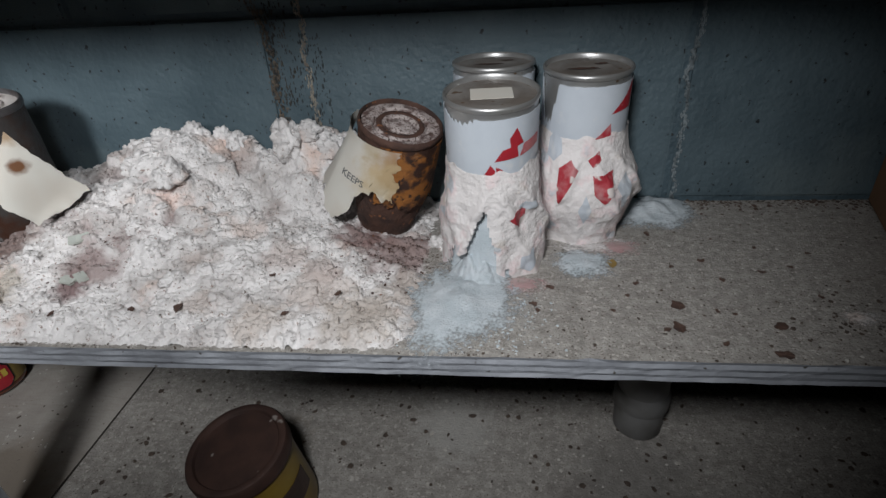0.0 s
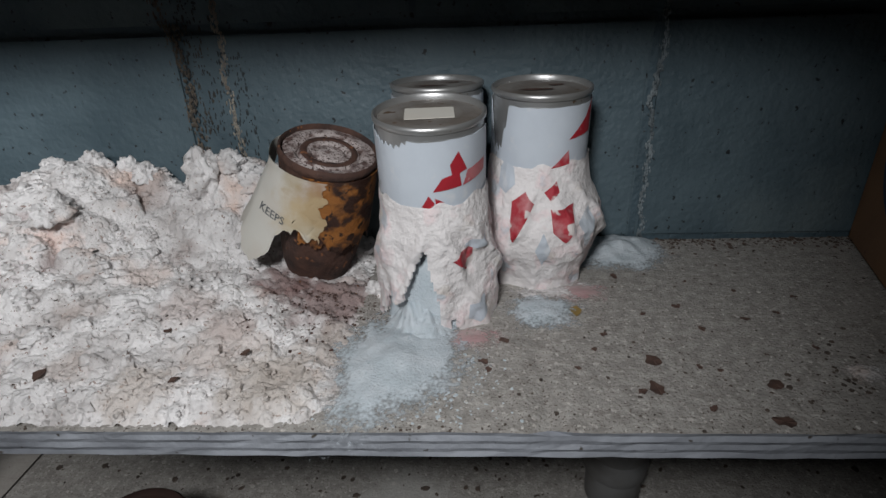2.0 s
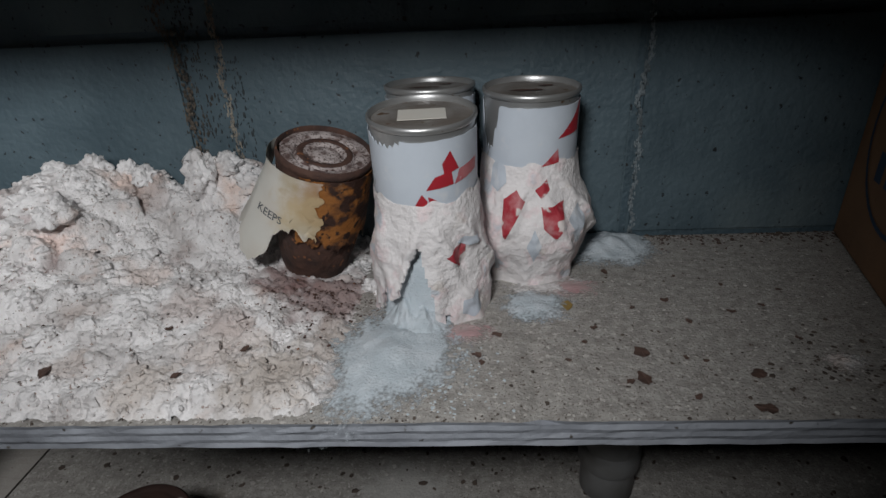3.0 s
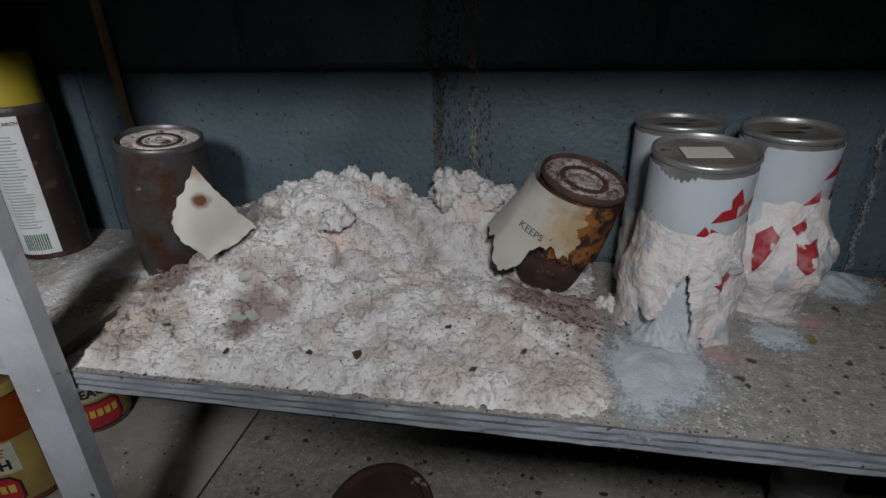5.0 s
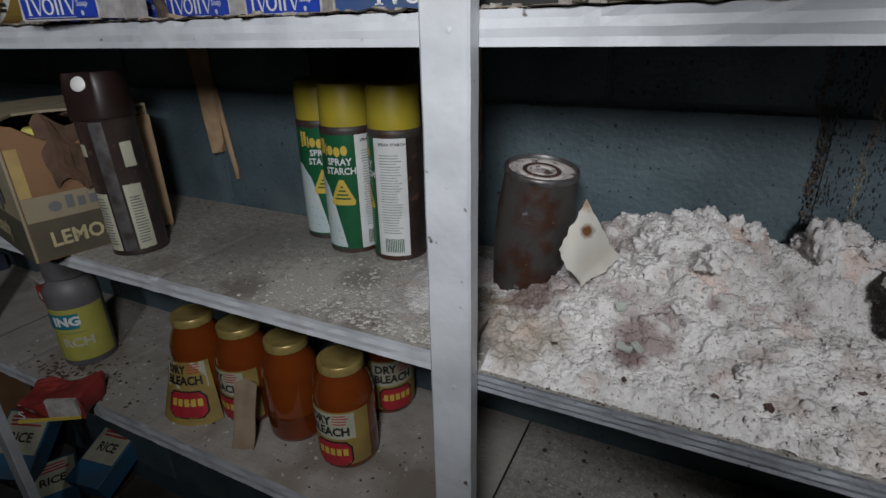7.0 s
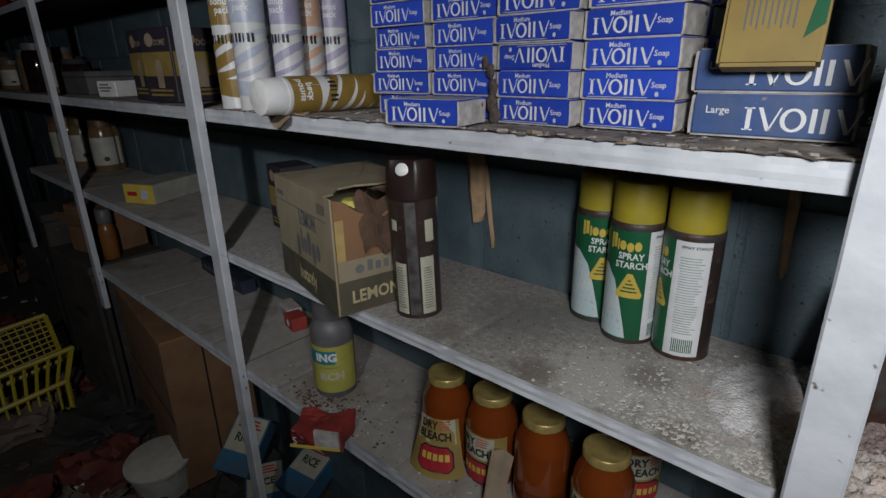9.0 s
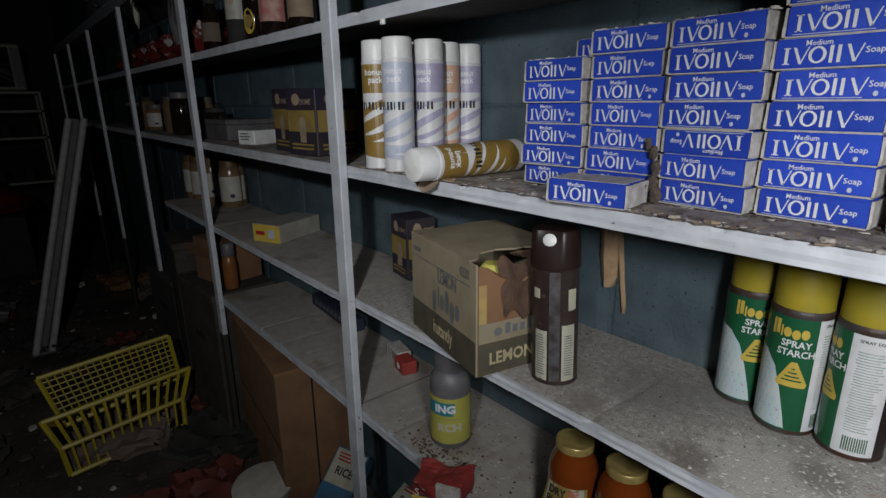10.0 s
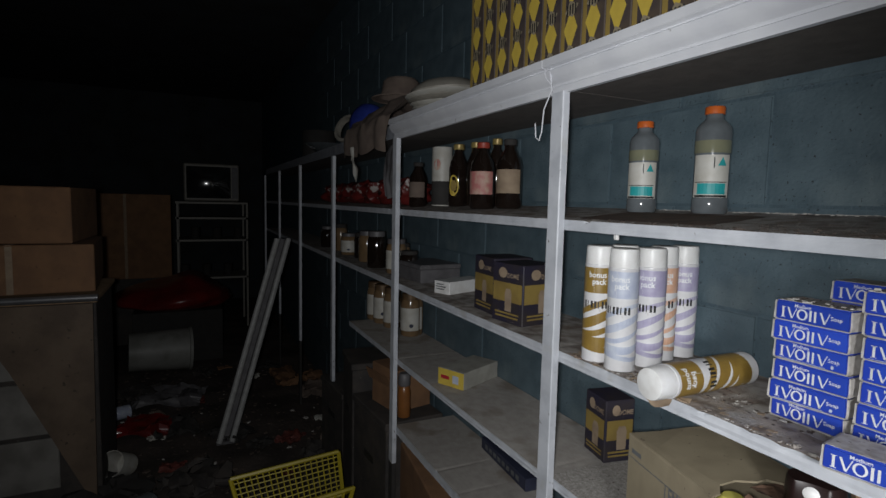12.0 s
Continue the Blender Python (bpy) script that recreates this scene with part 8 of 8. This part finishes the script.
def aisle_carton(place, size, turn, lab, strap=True, m=CARD):
    w, d, h = size
    ob = thing("cardboard_box", place, lab, "carton", group="aisle cartons", turn=turn)
    part("box_body", slab(-w / 2, w / 2, -d / 2, d / 2, 0, h, 0.004), m, ob)
    if strap:
        part("strap", slab(w / 2 + 0.0003, w / 2 + 0.002, -0.012, 0.012, 0.004, h - 0.004), LABELT, ob, "pale packing strap")
        part("strap", slab(-w / 2, w / 2, -0.012, 0.012, h + 0.0003, h + 0.002), LABELT, ob, "pale packing strap")
    return ob


aisle_carton((-3.17, -1.40, 0.160), (0.55, 0.60, 0.212), (0, 0, 4), "brown carton with a pale strap, stacked on the counter")
aisle_carton((-3.20, -1.44, 0.376), (0.55, 0.58, 0.245), (0, 0, -2), "brown carton with a pale strap, on top of another")
aisle_carton((-6.15, -1.26, -0.199), (0.60, 0.76, 0.80), (0, 0, 3), "large brown carton standing on a crate in the aisle")
aisle_carton((-6.20, -1.26, GROUND), (0.56, 0.78, 0.65), (0, 0, 0), "dark wooden crate under the carton", False, DARKBOX)
ob = thing("wooden_counter", (-3.2, -1.45, GROUND), "wooden counter with a chromed edge, boards showing", "counter")
part("counter_body", slab(-0.30, 0.22, -0.45, 0.36, 0, 0.96, 0.003), DARKBOX, ob)
PLY = mat("worn_plywood", (0.155, 0.110, 0.075), 0.7, second=(0.105, 0.073, 0.050), scale=7, bump=0.001, bscale=60, speck=(0.06, 0.045, 0.03), sscale=40, sfrom=0.68)
bm = bmesh.new()
ends = [[bm.verts.new((x, y, z)) for y, z in ((-0.25, 0.955), (0.355, 0.955), (0.345, 0.03), (0.325, 0.03), (0.22, 0.27), (0.05, 0.66), (-0.06, 0.88))] for x in (0.268, 0.280)]
bm.faces.new(ends[1])
bm.faces.new(ends[0][::-1])
for i in range(7):
    bm.faces.new((ends[0][i], ends[0][(i + 1) % 7], ends[1][(i + 1) % 7], ends[1][i]))
bmesh.ops.recalc_face_normals(bm, faces=bm.faces[:])
part("plywood_panel", bm, PLY, ob, "broken plywood facing with a slanted edge")
for k in range(3):
    part("drawer_front", slab(0.222, 0.238, -0.40, 0.20, 0.10 + 0.26 * k, 0.34 + 0.26 * k, 0.004), mat("grubby_white_paint", (0.24, 0.23, 0.21), 0.6, second=(0.16, 0.15, 0.135), scale=9), ob, "grubby white drawer front")
part("counter_top", slab(-0.32, 0.30, -0.47, 0.375, 0.962, 0.985, 0.003), WOOD, ob)
smooth(part("metal_edge", tube([(0.305, -0.47, 0.985), (0.305, 0.38, 0.985)], 0.017, seg=10), GREYM, ob, "chromed edge rail"), 60)
ob = thing("television", (-6.62, -0.478, 0.545), "old television with a dark glossy screen", "television")
part("casing", slab(-0.22, 0.20, -0.275, 0.275, 0, 0.40, 0.012), BEIGE, ob)
bm = slab(0.2, 0.206, -0.25, 0.19, 0.03, 0.37)
bmesh.ops.subdivide_edges(bm, edges=bm.edges[:], cuts=8, use_grid_fill=True)
for v in bm.verts:
    if v.co.x > 0.203:
        v.co.x += 0.03 * (1 - ((v.co.y + 0.03) / 0.23) ** 2) * (1 - ((v.co.z - 0.2) / 0.18) ** 2)
smooth(part("screen", bm, SCREEN, ob, "dark glass screen"), 60)
part("control_panel", slab(0.2, 0.207, 0.20, 0.265, 0.03, 0.37), GREYPL, ob)
ob = thing("shelf_cabinet", (-6.62, -0.478, GROUND), "pale metal shelf rack under the television, holding clutter", "rack")
for k, z in enumerate((0.55, 0.96, 1.20, 1.365)):
    part("rack_shelf", slab(-0.25, 0.26, -0.36, 0.36, z, z + 0.02), BEIGE, ob)
for sx in (-0.24, 0.24):
    for sy in (-0.35, 0.34):
        part("rack_leg", slab(sx, sx + 0.02, sy, sy + 0.02, 0, 1.364), BEIGE, ob)
for k in range(6):
    o = smooth(part("tin_can", lathe([(0, 0), (0.045, 0), (0.045, 0.12), (0.04, 0.125), (0, 0.125)], 20), FOOT), 40)
    o.location = (-6.55, -0.76 + 0.11 * k, GROUND + (0.9802 if k % 2 else 0.5702))
    tagged(o, "dim tin standing on the rack", "can", group="rack tins")
bm = bmesh.new()
bmesh.ops.create_icosphere(bm, subdivisions=4, radius=1.0)
for v in bm.verts:
    d = v.co.normalized()
    v.co = Vector((d.x * 0.5, d.y * 0.47, d.z * (0.16 if d.z > 0 else 0.10) + 0.10 * max(0.0, d.z) * math.exp(-((d.y - 0.35) / 0.3) ** 2))) * (1 + 0.12 * noise.noise(d * 2))
o = smooth(part("plastic_toy_car", bm, REDPL), 60)
o.location = (-5.45, -0.84, GROUND + 0.53)
tagged(o, "glossy red plastic hood of a ride-on toy", "toy")
tagged(part("wooden_crate", slab(-5.75, -5.15, -1.15, -0.45, GROUND, GROUND + 0.45, 0.004), FOOT), "dark crate holding the red plastic hood", "crate")
o = smooth(part("plastic_bucket", lathe([(0, 0), (0.150, 0), (0.172, 0.43), (0.184, 0.435), (0.184, 0.455), (0.168, 0.450), (0.145, 0.01)], 40), mat("dirty_white_plastic", (0.28, 0.28, 0.26), 0.5, second=(0.2, 0.2, 0.18), scale=10)), 40)
o.matrix_basis = pose(-4.93, -1.16, GROUND + 0.185, -92, 0, 6)
tagged(o, "dirty white plastic bucket lying on its side", "bucket")
o = smooth(part("paper_cup", lathe([(0, 0.0), (0.055, 0), (0.062, 0.13), (0.064, 0.132), (0.060, 0.131), (0.053, 0.004)], 32), JARW), 40)
o.matrix_basis = pose(-3.20, -1.01, GROUND + 0.05, 62, 0, 60)
tagged(o, "white paper cup lying on the floor", "cup")
o = smooth(part("tin_can", lathe([(0, 0.0), (0.04, 0), (0.042, 0.003), (0.042, 0.13), (0.04, 0.133), (0, 0.132)], 32), LAVBLUE), 40)
o.matrix_basis = pose(-4.0, -1.07, GROUND + 0.045, 90, 0, 20)
tagged(o, "blue and white tin lying on the floor", "can")
o = smooth(part("glass_jar", lathe([(0, 0.0), (0.055, 0), (0.06, 0.004), (0.06, 0.12), (0.045, 0.14), (0.045, 0.155), (0, 0.156)], 32), DULLGLASS), 40)
o.matrix_basis = pose(-2.72, -0.88, GROUND + 0.06, 80, 0, 50)
tagged(o, "dusty glass jar lying on the floor", "jar")


def rubbish(x, y, sx, sy, sz, m, seed, lab, cat, name):
    bm = slab(-sx, sx, -sy, sy, 0, sz)
    bmesh.ops.subdivide_edges(bm, edges=bm.edges[:], cuts=9, use_grid_fill=True)
    crumple(bm, min(sx, sy) * 0.42, 5.0 / max(sx, sy) * 0.35, seed)
    crumple(bm, min(sx, sy) * 0.20, 5.0 / max(sx, sy) * 1.1, seed + 3)
    for v in bm.verts:
        v.co.z = max(v.co.z, -0.012)
    o = smooth(part(name, bm, m), 28)
    o.matrix_basis = pose(x, y, GROUND + 0.006, 0, 0, seed * 47)
    return tagged(o, lab, cat, group="floor rubbish")


DKRED = mat("dull_red_paper", (0.16, 0.04, 0.03), 0.7, second=(0.10, 0.03, 0.025), scale=15)
rng = random.Random(77)
for k in range(54):
    x, y = rng.uniform(-4.9, -1.2), rng.uniform(-1.1, 0.22)
    if -2.5 < x < -2.0 and -0.65 < y < 0.0:
        y -= 0.55
    if -1.95 < x < -1.35 and y > -0.05:
        y -= 0.35
    m, lab, cat, nm = rng.choice([(CARD, "crushed brown cardboard on the floor", "cardboard", "crushed_cardboard"), (DKRED, "dull red crumpled packet on the floor", "packet", "crumpled_packet"), (CLOTH, "dirty brown rag on the floor", "rag", "floor_rag"),
                                  (DARKBOX, "crushed dark fibre box on the floor", "cardboard", "crushed_cardboard"), (JARW, "crumpled pale paper on the floor", "paper", "crumpled_paper"), (FOOT, "black plastic scrap on the floor", "rubbish", "plastic_scrap"), (DARKBOX, "crushed dark fibre box on the floor", "cardboard", "crushed_cardboard"), (FOOT, "black plastic scrap on the floor", "rubbish", "plastic_scrap"), (CLOTH, "dirty brown rag on the floor", "rag", "floor_rag"), (FOOT, "black plastic scrap on the floor", "rubbish", "plastic_scrap")])
    s = rng.uniform(0.05, 0.16) if m is not JARW else rng.uniform(0.035, 0.08)
    rubbish(x, y, s, s * rng.uniform(0.5, 1.0), s * rng.uniform(0.12, 0.42), m, k + 1.5, lab, cat, nm)
for x, y, s, m in ((-3.72, -0.97, 0.15, REDPL), (-4.2, -0.84, 0.2, GREYPL)):
    rubbish(x, y, s, s * 0.6, 0.06, m, 9.0 + s, "plastic scrap lying on the dark floor", "rubbish", "plastic_scrap")
rubbish(-2.24, -0.34, 0.13, 0.16, 0.06, CLOTH, 3.3, "dirty crumpled rag under the basket", "rag", "floor_rag")
scatter("floor_litter", [(rng.uniform(-5, -1.1), rng.uniform(-1.3, 0.22), GROUND) for _ in range(900)], DEBRIS, "litter and dirt over the floor", "litter", 61, 0.006, 0.03, 0.4)
scatter("floor_litter", [(rng.uniform(-4.5, -1.1), rng.uniform(-1.2, 0.22), GROUND) for _ in range(60)], PALEFLAKE, "pale paper litter over the floor", "litter", 62, 0.006, 0.028, 0.3)

# ---- wall blocks, last ----
def wall_blocks():
    pitch, rise, gap = 0.40, 0.20, 0.006
    bm = slab(-pitch / 2 + gap / 2, pitch / 2 - gap / 2, 0, 0.03, -rise / 2 + gap / 2, rise / 2 - gap / 2)
    bmesh.ops.bevel(bm, geom=[e for e in bm.edges if all(v.co.y < 0.001 for v in e.verts)], offset=0.0028, segments=2, affect="EDGES")
    me = bpy.data.meshes.new("wall_block")
    bm.to_mesh(me)
    bm.free()
    me.materials.append(WALL)
    for row in range(-4, 9):
        z = 0.10 + rise * row
        shift = 0.0 if row % 2 == 0 else 0.2
        for k in range(-13, 4):
            o = new("wall_block", me)
            o.parent = wall
            o.location = (0.648 + pitch / 2 + shift + pitch * k, WALLY, z)


wall_blocks()
